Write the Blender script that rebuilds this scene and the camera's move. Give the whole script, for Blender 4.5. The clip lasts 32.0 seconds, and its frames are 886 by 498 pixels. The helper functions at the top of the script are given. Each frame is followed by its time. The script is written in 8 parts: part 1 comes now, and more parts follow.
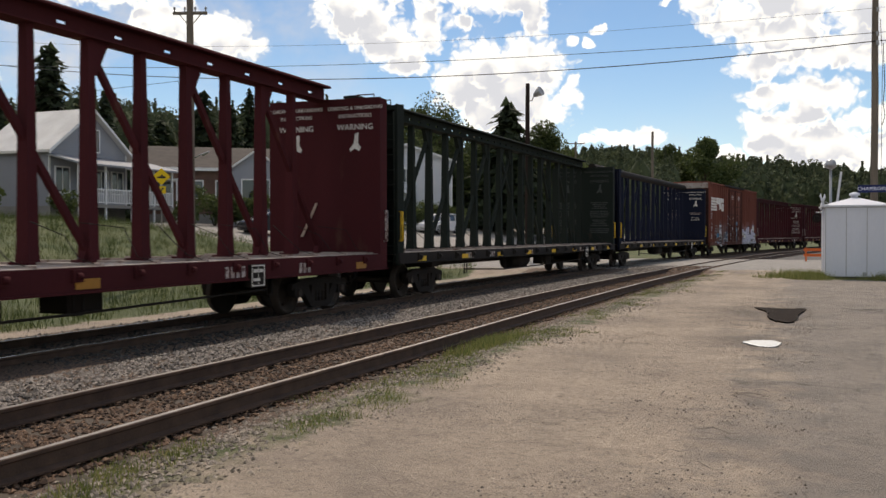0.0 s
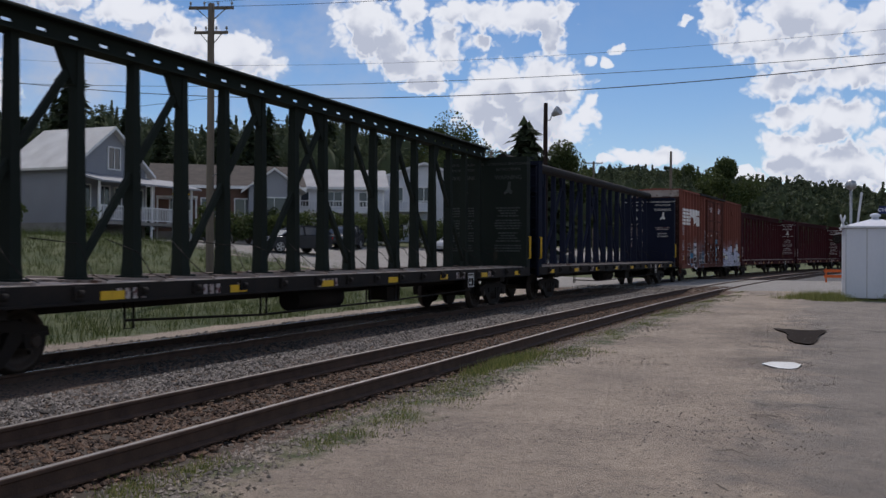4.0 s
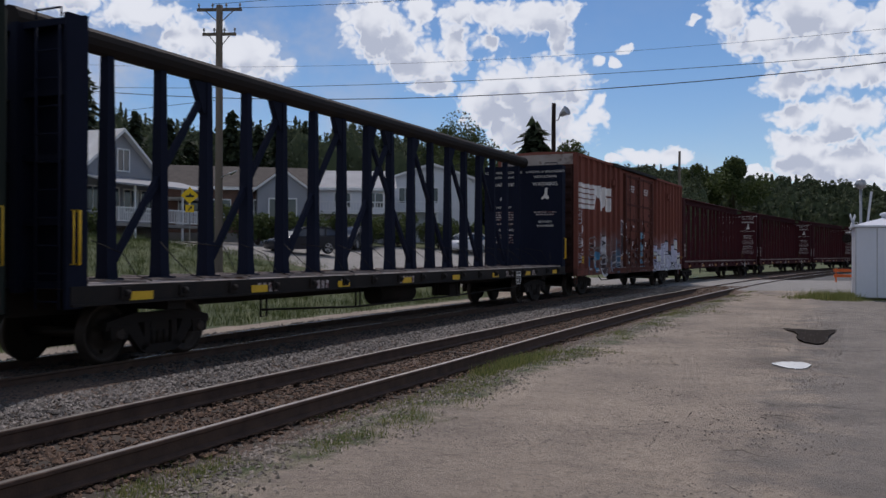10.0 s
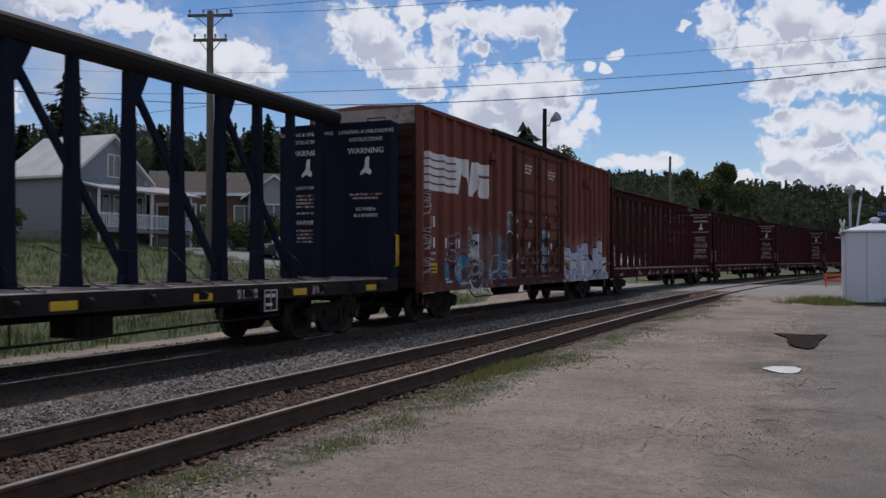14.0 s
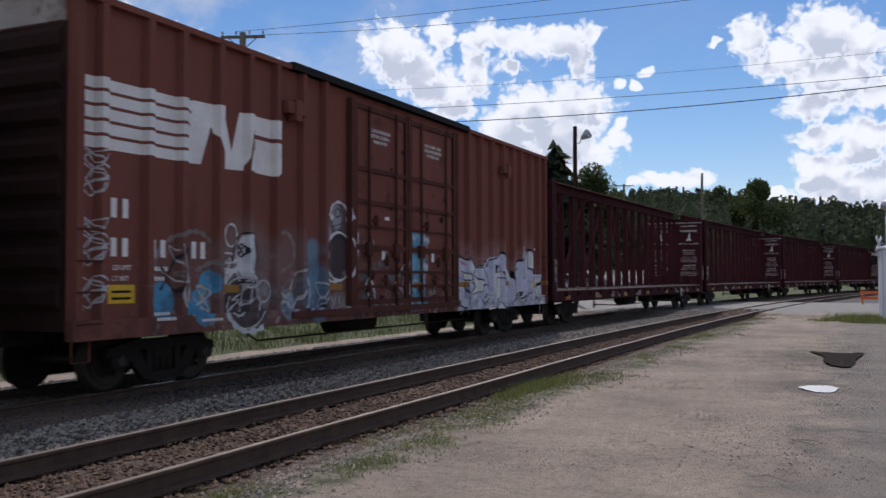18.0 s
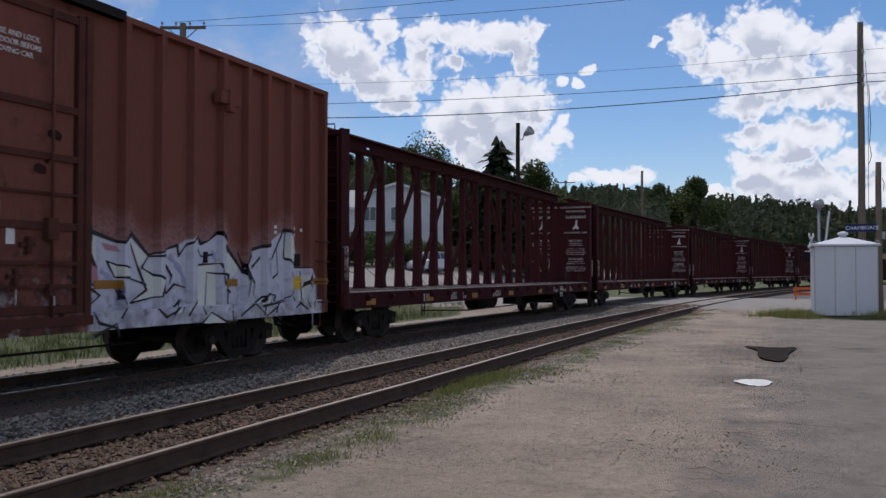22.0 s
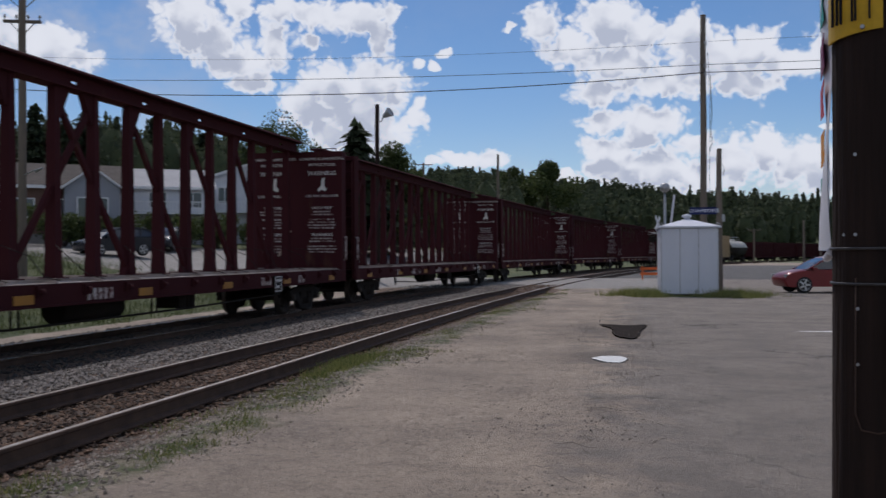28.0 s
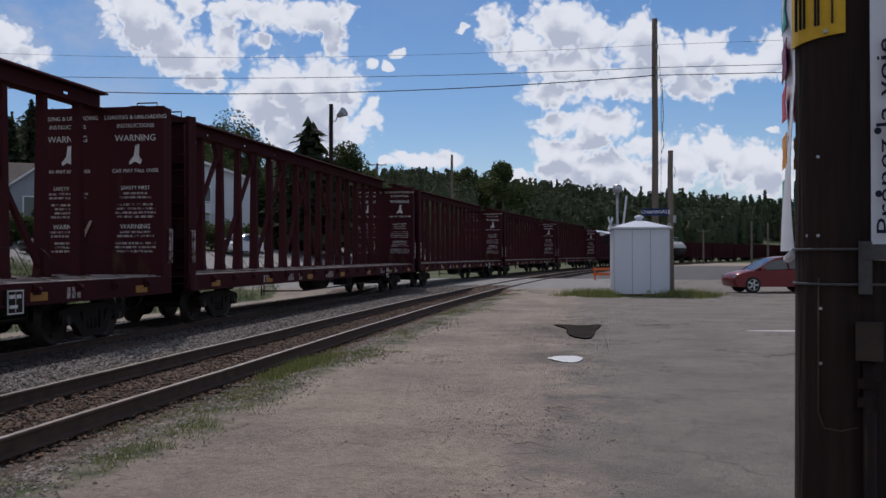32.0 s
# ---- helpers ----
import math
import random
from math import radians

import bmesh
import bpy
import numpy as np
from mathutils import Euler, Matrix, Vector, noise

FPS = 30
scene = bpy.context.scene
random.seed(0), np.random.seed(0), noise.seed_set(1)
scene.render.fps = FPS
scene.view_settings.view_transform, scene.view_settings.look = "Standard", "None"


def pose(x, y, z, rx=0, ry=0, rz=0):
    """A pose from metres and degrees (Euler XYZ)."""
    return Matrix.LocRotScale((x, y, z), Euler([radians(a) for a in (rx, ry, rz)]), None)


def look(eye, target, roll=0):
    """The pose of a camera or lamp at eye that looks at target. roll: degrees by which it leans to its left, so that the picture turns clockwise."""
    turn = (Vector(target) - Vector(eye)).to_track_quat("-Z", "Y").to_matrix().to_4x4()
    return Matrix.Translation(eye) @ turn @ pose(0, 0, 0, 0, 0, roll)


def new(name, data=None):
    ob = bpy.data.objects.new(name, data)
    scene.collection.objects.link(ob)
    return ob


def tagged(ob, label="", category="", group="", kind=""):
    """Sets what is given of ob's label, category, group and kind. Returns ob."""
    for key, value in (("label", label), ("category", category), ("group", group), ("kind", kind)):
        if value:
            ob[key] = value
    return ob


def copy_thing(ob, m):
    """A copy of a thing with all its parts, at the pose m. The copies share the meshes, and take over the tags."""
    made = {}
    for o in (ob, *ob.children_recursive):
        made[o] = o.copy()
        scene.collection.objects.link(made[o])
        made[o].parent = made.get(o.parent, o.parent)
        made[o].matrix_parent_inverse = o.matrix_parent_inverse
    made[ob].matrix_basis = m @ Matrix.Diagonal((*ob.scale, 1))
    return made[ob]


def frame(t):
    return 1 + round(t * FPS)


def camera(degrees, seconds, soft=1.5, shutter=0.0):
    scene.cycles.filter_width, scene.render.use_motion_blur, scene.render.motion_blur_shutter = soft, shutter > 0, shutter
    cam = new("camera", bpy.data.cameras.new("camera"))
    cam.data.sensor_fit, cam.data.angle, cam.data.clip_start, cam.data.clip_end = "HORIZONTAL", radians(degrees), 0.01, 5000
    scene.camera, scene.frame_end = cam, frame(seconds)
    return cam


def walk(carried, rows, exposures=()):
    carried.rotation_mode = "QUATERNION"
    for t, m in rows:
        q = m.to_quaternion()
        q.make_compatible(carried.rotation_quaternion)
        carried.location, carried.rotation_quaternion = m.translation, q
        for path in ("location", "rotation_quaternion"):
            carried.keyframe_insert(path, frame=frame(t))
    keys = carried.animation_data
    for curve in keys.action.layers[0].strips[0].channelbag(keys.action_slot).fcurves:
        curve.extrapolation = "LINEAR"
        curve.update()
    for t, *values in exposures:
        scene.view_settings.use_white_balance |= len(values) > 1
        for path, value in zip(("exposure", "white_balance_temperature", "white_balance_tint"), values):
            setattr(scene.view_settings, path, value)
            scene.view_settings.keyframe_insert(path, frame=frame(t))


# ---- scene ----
cam = camera(50.9, 32.0, shutter=0.4)
PATH = [
    (0.0, pose(0.0, 0, 1.6, 89.11, 0.07, 21.79)),
    (0.5, pose(0.0, 0, 1.6, 89.07, 0.03, 21.95)),
    (1.0, pose(0.0, 0, 1.6, 89.13, 0.04, 22.17)),
    (1.5, pose(0.0, 0, 1.6, 89.35, 0.05, 22.56)),
    (2.0, pose(0.0, 0, 1.6, 89.67, -0.07, 22.72)),
    (2.5, pose(0.0, 0, 1.6, 89.86, -0.22, 22.71)),
    (3.0, pose(0.0, 0, 1.6, 90.01, -0.22, 22.77)),
    (3.5, pose(0.0, 0, 1.6, 90.12, -0.30, 22.77)),
    (5.5, pose(0.0, 0, 1.6, 90.58, -0.04, 23.37)),
    (6.0, pose(0.0, 0, 1.6, 90.30, -0.07, 23.48)),
    (6.5, pose(0.0, 0, 1.6, 90.08, -0.10, 23.44)),
    (7.0, pose(0.0, 0, 1.6, 89.96, -0.02, 23.55)),
    (7.5, pose(0.0, 0, 1.6, 90.00, -0.11, 23.53)),
    (8.0, pose(0.0, 0, 1.6, 90.19, -0.10, 23.52)),
    (8.5, pose(0.0, 0, 1.6, 90.27, -0.04, 23.51)),
    (9.0, pose(0.0, 0, 1.6, 90.27, -0.00, 23.50)),
    (9.5, pose(0.0, 0, 1.6, 90.36, -0.07, 23.45)),
    (10.0, pose(0.0, 0, 1.6, 90.29, -0.12, 23.37)),
    (10.5, pose(0.0, 0, 1.6, 90.02, -0.12, 23.31)),
    (11.0, pose(0.0, 0, 1.6, 89.97, -0.15, 23.17)),
    (11.5, pose(0.0, 0, 1.6, 90.21, -0.22, 22.96)),
    (12.0, pose(0.0, 0, 1.6, 90.44, -0.08, 22.95)),
    (12.5, pose(0.0, 0, 1.6, 90.53, 0.06, 22.95)),
    (13.0, pose(0.0, 0, 1.6, 90.57, 0.01, 22.84)),
    (13.5, pose(0.0, 0, 1.6, 90.62, -0.00, 22.82)),
    (15.5, pose(0.0, 0, 1.6, 90.85, -0.14, 24.13)),
    (16.0, pose(0.0, 0, 1.6, 91.37, -0.08, 26.42)),
    (16.5, pose(0.0, 0, 1.6, 91.80, 0.04, 28.99)),
    (17.0, pose(0.0, 0, 1.6, 91.89, 0.17, 29.38)),
    (17.5, pose(0.0, 0, 1.6, 91.79, 0.07, 27.28)),
    (18.0, pose(0.0, 0, 1.6, 91.75, 0.12, 24.72)),
    (18.5, pose(0.0, 0, 1.6, 91.52, 0.16, 22.96)),
    (19.0, pose(0.0, 0, 1.6, 91.38, 0.16, 21.82)),
    (19.5, pose(0.0, 0, 1.6, 91.35, 0.15, 21.29)),
    (20.0, pose(0.0, 0, 1.6, 91.44, 0.17, 21.16)),
    (20.5, pose(0.0, 0, 1.6, 91.43, 0.11, 21.09)),
    (21.0, pose(0.0, 0, 1.6, 91.43, 0.03, 21.12)),
    (21.5, pose(0.0, 0, 1.6, 91.49, 0.06, 21.13)),
    (22.0, pose(0.0, 0, 1.6, 91.46, -0.04, 21.21)),
    (22.5, pose(0.0, 0, 1.6, 91.58, -0.00, 21.35)),
    (23.0, pose(0.0, 0, 1.6, 91.60, 0.00, 21.55)),
    (23.5, pose(0.0, 0, 1.6, 91.61, 0.03, 21.67)),
    (24.0, pose(0.0, 0, 1.6, 91.41, 0.08, 21.57)),
    (24.5, pose(0.0, 0, 1.6, 91.07, -0.11, 21.16)),
    (25.0, pose(0.0, 0, 1.6, 90.85, -0.09, 19.71)),
    (25.5, pose(0.03, 0, 1.6, 90.71, -0.20, 18.02)),
    (27.5, pose(-0.06, 0, 1.6, 90.54, -0.10, 15.51)),
    (28.0, pose(-0.145, 0, 1.6, 90.33, 0.18, 12.43)),
    (28.5, pose(-0.185, 0, 1.6, 90.29, 0.64, 9.33)),
    (29.0, pose(-0.2, 0, 1.6, 90.37, 0.23, 8.13)),
    (29.5, pose(-0.2, 0, 1.6, 90.29, 0.15, 8.06)),
    (30.0, pose(-0.2, 0, 1.6, 90.20, 0.03, 8.05)),
    (30.5, pose(-0.2, 0, 1.6, 90.14, -0.03, 8.22)),
    (31.0, pose(-0.2, 0, 1.6, 90.25, 0.04, 8.24)),
    (31.5, pose(-0.2, 0, 1.6, 90.27, 0.10, 8.65)),
    (32.0, pose(-0.2, 0, 1.6, 90.35, 0.14, 9.56)),
]
EXPOSURES = [(0.0, -0.1, 7600, 15), (1.0, -0.28, 7300, 16), (2.0, -0.45, 6900, 17), (3.0, -0.55, 6600, 17), (5.0, -0.65, 6350, 18), (16.0, -0.7, 6350, 18), (17.0, -0.52, 6350, 18), (18.0, -0.4, 6350, 18), (19.0, -0.5, 6350, 18), (20.0, -0.56, 6350, 18), (25.0, -0.5, 6450, 18), (26.5, -0.62, 6400, 18), (28.0, -0.72, 6300, 18), (32.0, -0.72, 6300, 18)]
walk(cam, PATH, EXPOSURES)

# ---------------------------------------------------------------- light
SUN_AZ, SUN_EL = 20.0, 52.0          # degrees left of the tracks, above the horizon
world = bpy.data.worlds.new("sky")
scene.world = world
world.use_nodes = True


# heaps of cumulus, bank by bank: degrees left, degrees up, half width, half height
MIDDLE_BANK = [(19.3, 10.3, 1.9, 1.4), (16.5, 10.1, 1.9, 1.7), (20.6, 9.1, 1.5, 1.4), (18.1, 8.6, 2.9, 1.7), (16.5, 7.4, 1.9, 1.4), (19.4, 7.4, 1.9, 1.0), (14.1, 8.4, 0.6, 0.7), (13.9, 9.2, 0.4, 0.3)]
UPPER_BANK = [(27.8, 13.9, 1.8, 1.5), (26.4, 12.5, 1.9, 1.4), (24.8, 11.5, 1.8, 1.1), (24.1, 10.3, 1.3, 0.7), (22.7, 12.4, 0.9, 1.4), (24.8, 14.8, 0.7, 1.0), (22.2, 14.6, 1.3, 0.8), (20.1, 14.3, 2.1, 0.8), (17.7, 14.3, 2.0, 1.0), (16.3, 13.3, 0.7, 1.4), (15.8, 14.6, 0.8, 0.7), (20.6, 12.8, 0.8, 0.4), (13.0, 11.6, 0.3, 0.3)]
LEFT_BANK = [(38.1, 12.4, 1.9, 1.1), (35.6, 11.7, 1.9, 1.1), (33.9, 11.0, 1.3, 0.6), (39.3, 12.8, 1.0, 0.6), (41.6, 13.8, 2.4, 0.8), (48.4, 8.8, 1.0, 1.0), (50.6, 10.1, 2.2, 1.5), (45.2, 14.6, 2.1, 0.9), (53.1, 11.6, 2.4, 1.2)]
RIGHT_BANK = [(6.3, 13.7, 1.1, 1.2), (4.5, 12.4, 1.5, 1.1), (2.3, 13.6, 1.9, 1.6), (0.3, 12.7, 1.4, 1.4), (1.9, 11.4, 2.3, 1.1), (2.8, 9.8, 1.8, 0.8), (-2.5, 12.5, 1.6, 1.5), (-3.8, 11.3, 2.3, 1.5), (-1.5, 10.2, 2.9, 0.9), (-6.1, 11.8, 1.6, 1.1), (-5.5, 9.9, 2.0, 0.9), (-8.1, 10.7, 1.9, 0.7), (-10.1, 11.3, 1.3, 1.2), (-12.5, 10.8, 1.8, 1.4), (-14.9, 10.0, 2.0, 1.2)]
LOWER_BANK = [(2.7, 6.5, 1.3, 0.7), (2.6, 8.0, 1.2, 0.7), (-0.1, 7.8, 2.0, 1.1), (0.6, 6.8, 1.4, 0.6), (1.9, 5.3, 1.8, 1.4), (-0.4, 5.0, 2.0, 1.4), (-2.8, 6.5, 1.1, 0.6), (-4.8, 5.3, 1.4, 1.4), (-6.6, 6.0, 1.1, 1.3), (-8.4, 5.2, 1.6, 1.2), (-9.8, 4.6, 1.4, 1.4), (-2.8, 4.5, 2.7, 1.0), (-12.5, 4.8, 1.8, 1.5), (-15.4, 4.4, 2.0, 1.3)]
HORIZON_BANK = [(11.3, 5.8, 1.5, 0.5), (9.4, 5.7, 0.9, 0.6), (13.0, 5.7, 0.7, 0.3), (4.7, 4.7, 1.2, 0.3), (12.2, 12.3, 0.5, 0.2), (8.4, 13.7, 0.4, 0.2), (14.0, 11.7, 0.3, 0.3), (-10.0, 7.1, 0.4, 0.2)]
CLOUDS = MIDDLE_BANK + UPPER_BANK + LEFT_BANK + RIGHT_BANK + LOWER_BANK + HORIZON_BANK


def sky_nodes():
    nt = world.node_tree
    nt.nodes.clear()

    def node(kind, **kw):
        n = nt.nodes.new(kind)
        for k, v in kw.items():
            n.inputs[k.replace("_", " ")].default_value = v
        return n

    def calc(op, a, b=None, c=None):
        n = nt.nodes.new("ShaderNodeMath")
        n.operation = op
        for i, v in enumerate((a, b, c)):
            if v is None:
                continue
            if isinstance(v, (int, float)):
                n.inputs[i].default_value = v
            else:
                nt.links.new(v, n.inputs[i])
        return n.outputs[0]

    def remap(v, a, b, c=0.0, d=1.0, smooth=True):
        n = node("ShaderNodeMapRange", From_Min=a, From_Max=b, To_Min=c, To_Max=d)
        n.interpolation_type = "SMOOTHSTEP" if smooth else "LINEAR"
        nt.links.new(v, n.inputs["Value"])
        return n.outputs[0]
    out = nt.nodes.new("ShaderNodeOutputWorld")
    sky = nt.nodes.new("ShaderNodeTexSky")
    sky.sky_type, sky.sun_disc = "NISHITA", False
    sky.sun_elevation, sky.sun_rotation = radians(SUN_EL), radians(-SUN_AZ)
    sky.air_density, sky.dust_density, sky.ozone_density = 0.9, 0.1, 2.5
    bg = node("ShaderNodeBackground", Strength=SKY_STRENGTH)
    deep = node("ShaderNodeHueSaturation", Saturation=1.2, Value=0.95)
    nt.links.new(sky.outputs[0], deep.inputs["Color"])
    nt.links.new(deep.outputs[0], bg.inputs["Color"])
    tc = nt.nodes.new("ShaderNodeTexCoord")
    sep = nt.nodes.new("ShaderNodeSeparateXYZ")
    nt.links.new(tc.outputs["Generated"], sep.inputs[0])
    x, y, z = sep.outputs
    left = calc("MULTIPLY", calc("ARCTAN2", calc("MULTIPLY", x, -1.0), y), 57.2958)
    up = calc("MULTIPLY", calc("ARCSINE", z), 57.2958)
    flat = nt.nodes.new("ShaderNodeCombineXYZ")
    nt.links.new(left, flat.inputs[0])
    nt.links.new(calc("MULTIPLY", up, 1.25), flat.inputs[1])

    def puff(scale, detail, rough):
        n = node("ShaderNodeTexNoise", Scale=scale, Detail=detail, Roughness=rough)
        nt.links.new(flat.outputs[0], n.inputs["Vector"])
        return n.outputs["Fac"]
    def vec(op, a, b=None, c=None):
        n = nt.nodes.new("ShaderNodeVectorMath")
        n.operation = op
        for i, v in enumerate((a, b, c)):
            if isinstance(v, tuple):
                n.inputs[i].default_value = v
            elif v is not None:
                nt.links.new(v, n.inputs[i])
        return n
    spot = nt.nodes.new("ShaderNodeCombineXYZ")
    nt.links.new(left, spot.inputs[0])
    nt.links.new(up, spot.inputs[1])
    bend = node("ShaderNodeTexNoise", Scale=0.7, Detail=3.0, Roughness=0.5)
    nt.links.new(spot.outputs[0], bend.inputs["Vector"])
    stir = vec("MULTIPLY_ADD", bend.outputs["Color"], (1.9, 1.3, 0.0), spot.outputs[0]).outputs[0]
    stir = vec("SUBTRACT", stir, (0.95, 0.65, 0.0)).outputs[0]

    def heaps(at):
        """How deep inside the nearest puff of cloud a direction lies."""
        best = None
        for a, e, w, h in CLOUDS:
            w, h = w * 1.12, h * 1.12
            q = vec("MULTIPLY_ADD", at, (1.0 / w, 1.0 / h, 0.0), (-a / w, -e / h, 0.0))
            d = vec("LENGTH", q.outputs[0]).outputs["Value"]
            if best is None:
                best = d
            else:
                n = nt.nodes.new("ShaderNodeMath")
                n.operation = "SMOOTH_MIN"
                n.inputs[2].default_value = 0.25
                nt.links.new(best, n.inputs[0])
                nt.links.new(d, n.inputs[1])
                best = n.outputs[0]
        return calc("SUBTRACT", 1.0, best)

    def billow(at, scale):
        n = nt.nodes.new("ShaderNodeTexVoronoi")
        n.feature, n.voronoi_dimensions = "SMOOTH_F1", "2D"
        for key, v in (("Scale", scale), ("Detail", 0.0), ("Smoothness", 0.3)):
            n.inputs[key].default_value = v
        nt.links.new(at, n.inputs["Vector"])
        return n.outputs["Distance"]
    bump = calc("MULTIPLY_ADD", billow(stir, 1.0), 0.6, calc("MULTIPLY", billow(stir, 2.6), 0.4))
    wisp = puff(0.9, 6.0, 0.6)
    heap = heaps(stir)
    # fair-weather cloud everywhere else
    round_about = calc("MAXIMUM", remap(up, 16.5, 24.0), calc("MULTIPLY", remap(calc("ABSOLUTE", calc("SUBTRACT", left, 20.0)), 42.0, 60.0), remap(up, 2.0, 6.0)))
    away = calc("MULTIPLY", round_about, remap(puff(0.05, 4.0, 0.55), 0.4, 0.66, -0.6, 0.6))
    heap = calc("MAXIMUM", heap, calc("SUBTRACT", away, remap(round_about, 1.0, 0.0)))
    rough = calc("ADD", calc("MULTIPLY", calc("SUBTRACT", 0.46, bump), 0.9), calc("MULTIPLY", calc("SUBTRACT", wisp, 0.5), 0.75))
    dense = calc("ADD", heap, rough)
    cover = remap(dense, -0.16, 0.32)
    veil = calc("MULTIPLY", remap(puff(0.12, 5.0, 0.6), 0.38, 0.72), calc("ADD", remap(left, 18.0, 42.0, 0.08, 0.95), remap(up, 8.0, 1.0, 0.0, 0.3)))
    # shaded bellies: cloud that lies under more cloud
    over = heaps(vec("ADD", stir, (0.25, 1.15, 0.0)).outputs[0])
    shade = calc("ADD", calc("MULTIPLY", remap(calc("ADD", over, calc("MULTIPLY", rough, 0.25)), -0.05, 0.75), 0.75), remap(billow(stir, 0.7), 0.15, 0.8, -0.05, 0.35))
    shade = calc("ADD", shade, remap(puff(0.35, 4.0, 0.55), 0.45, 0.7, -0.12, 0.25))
    shade = calc("MULTIPLY", shade, remap(dense, 0.1, 0.6))
    tone = nt.nodes.new("ShaderNodeMix")
    tone.data_type = "RGBA"
    tone.inputs["A"].default_value, tone.inputs["B"].default_value = (0.91, 0.97, 1.0, 1), (0.55, 0.62, 0.72, 1)
    nt.links.new(remap(shade, 0.0, 0.85), tone.inputs["Factor"])
    haze = node("ShaderNodeBackground", Strength=CLOUD_STRENGTH * 0.68)
    haze.inputs["Color"].default_value = (0.86, 0.92, 1.0, 1)
    thin = nt.nodes.new("ShaderNodeMixShader")
    nt.links.new(calc("MINIMUM", veil, 0.9), thin.inputs[0])
    nt.links.new(bg.outputs[0], thin.inputs[1])
    nt.links.new(haze.outputs[0], thin.inputs[2])
    white = node("ShaderNodeBackground", Strength=CLOUD_STRENGTH)
    nt.links.new(tone.outputs["Result"], white.inputs["Color"])
    mix = nt.nodes.new("ShaderNodeMixShader")
    nt.links.new(cover, mix.inputs[0])
    nt.links.new(thin.outputs[0], mix.inputs[1])
    nt.links.new(white.outputs[0], mix.inputs[2])
    nt.links.new(mix.outputs[0], out.inputs["Surface"])


SKY_STRENGTH, CLOUD_STRENGTH = 0.13, 1.3
sky_nodes()
sun = new("sun", bpy.data.lights.new("sun", "SUN"))
sun.data.energy, sun.data.angle, sun.data.color = 3.4, radians(0.6), (1.0, 0.95, 0.87)
sun_way = Vector((-math.sin(radians(SUN_AZ)) * math.cos(radians(SUN_EL)), math.cos(radians(SUN_AZ)) * math.cos(radians(SUN_EL)), math.sin(radians(SUN_EL))))
sun.matrix_basis = look(sun_way * 100, (0, 0, 0))


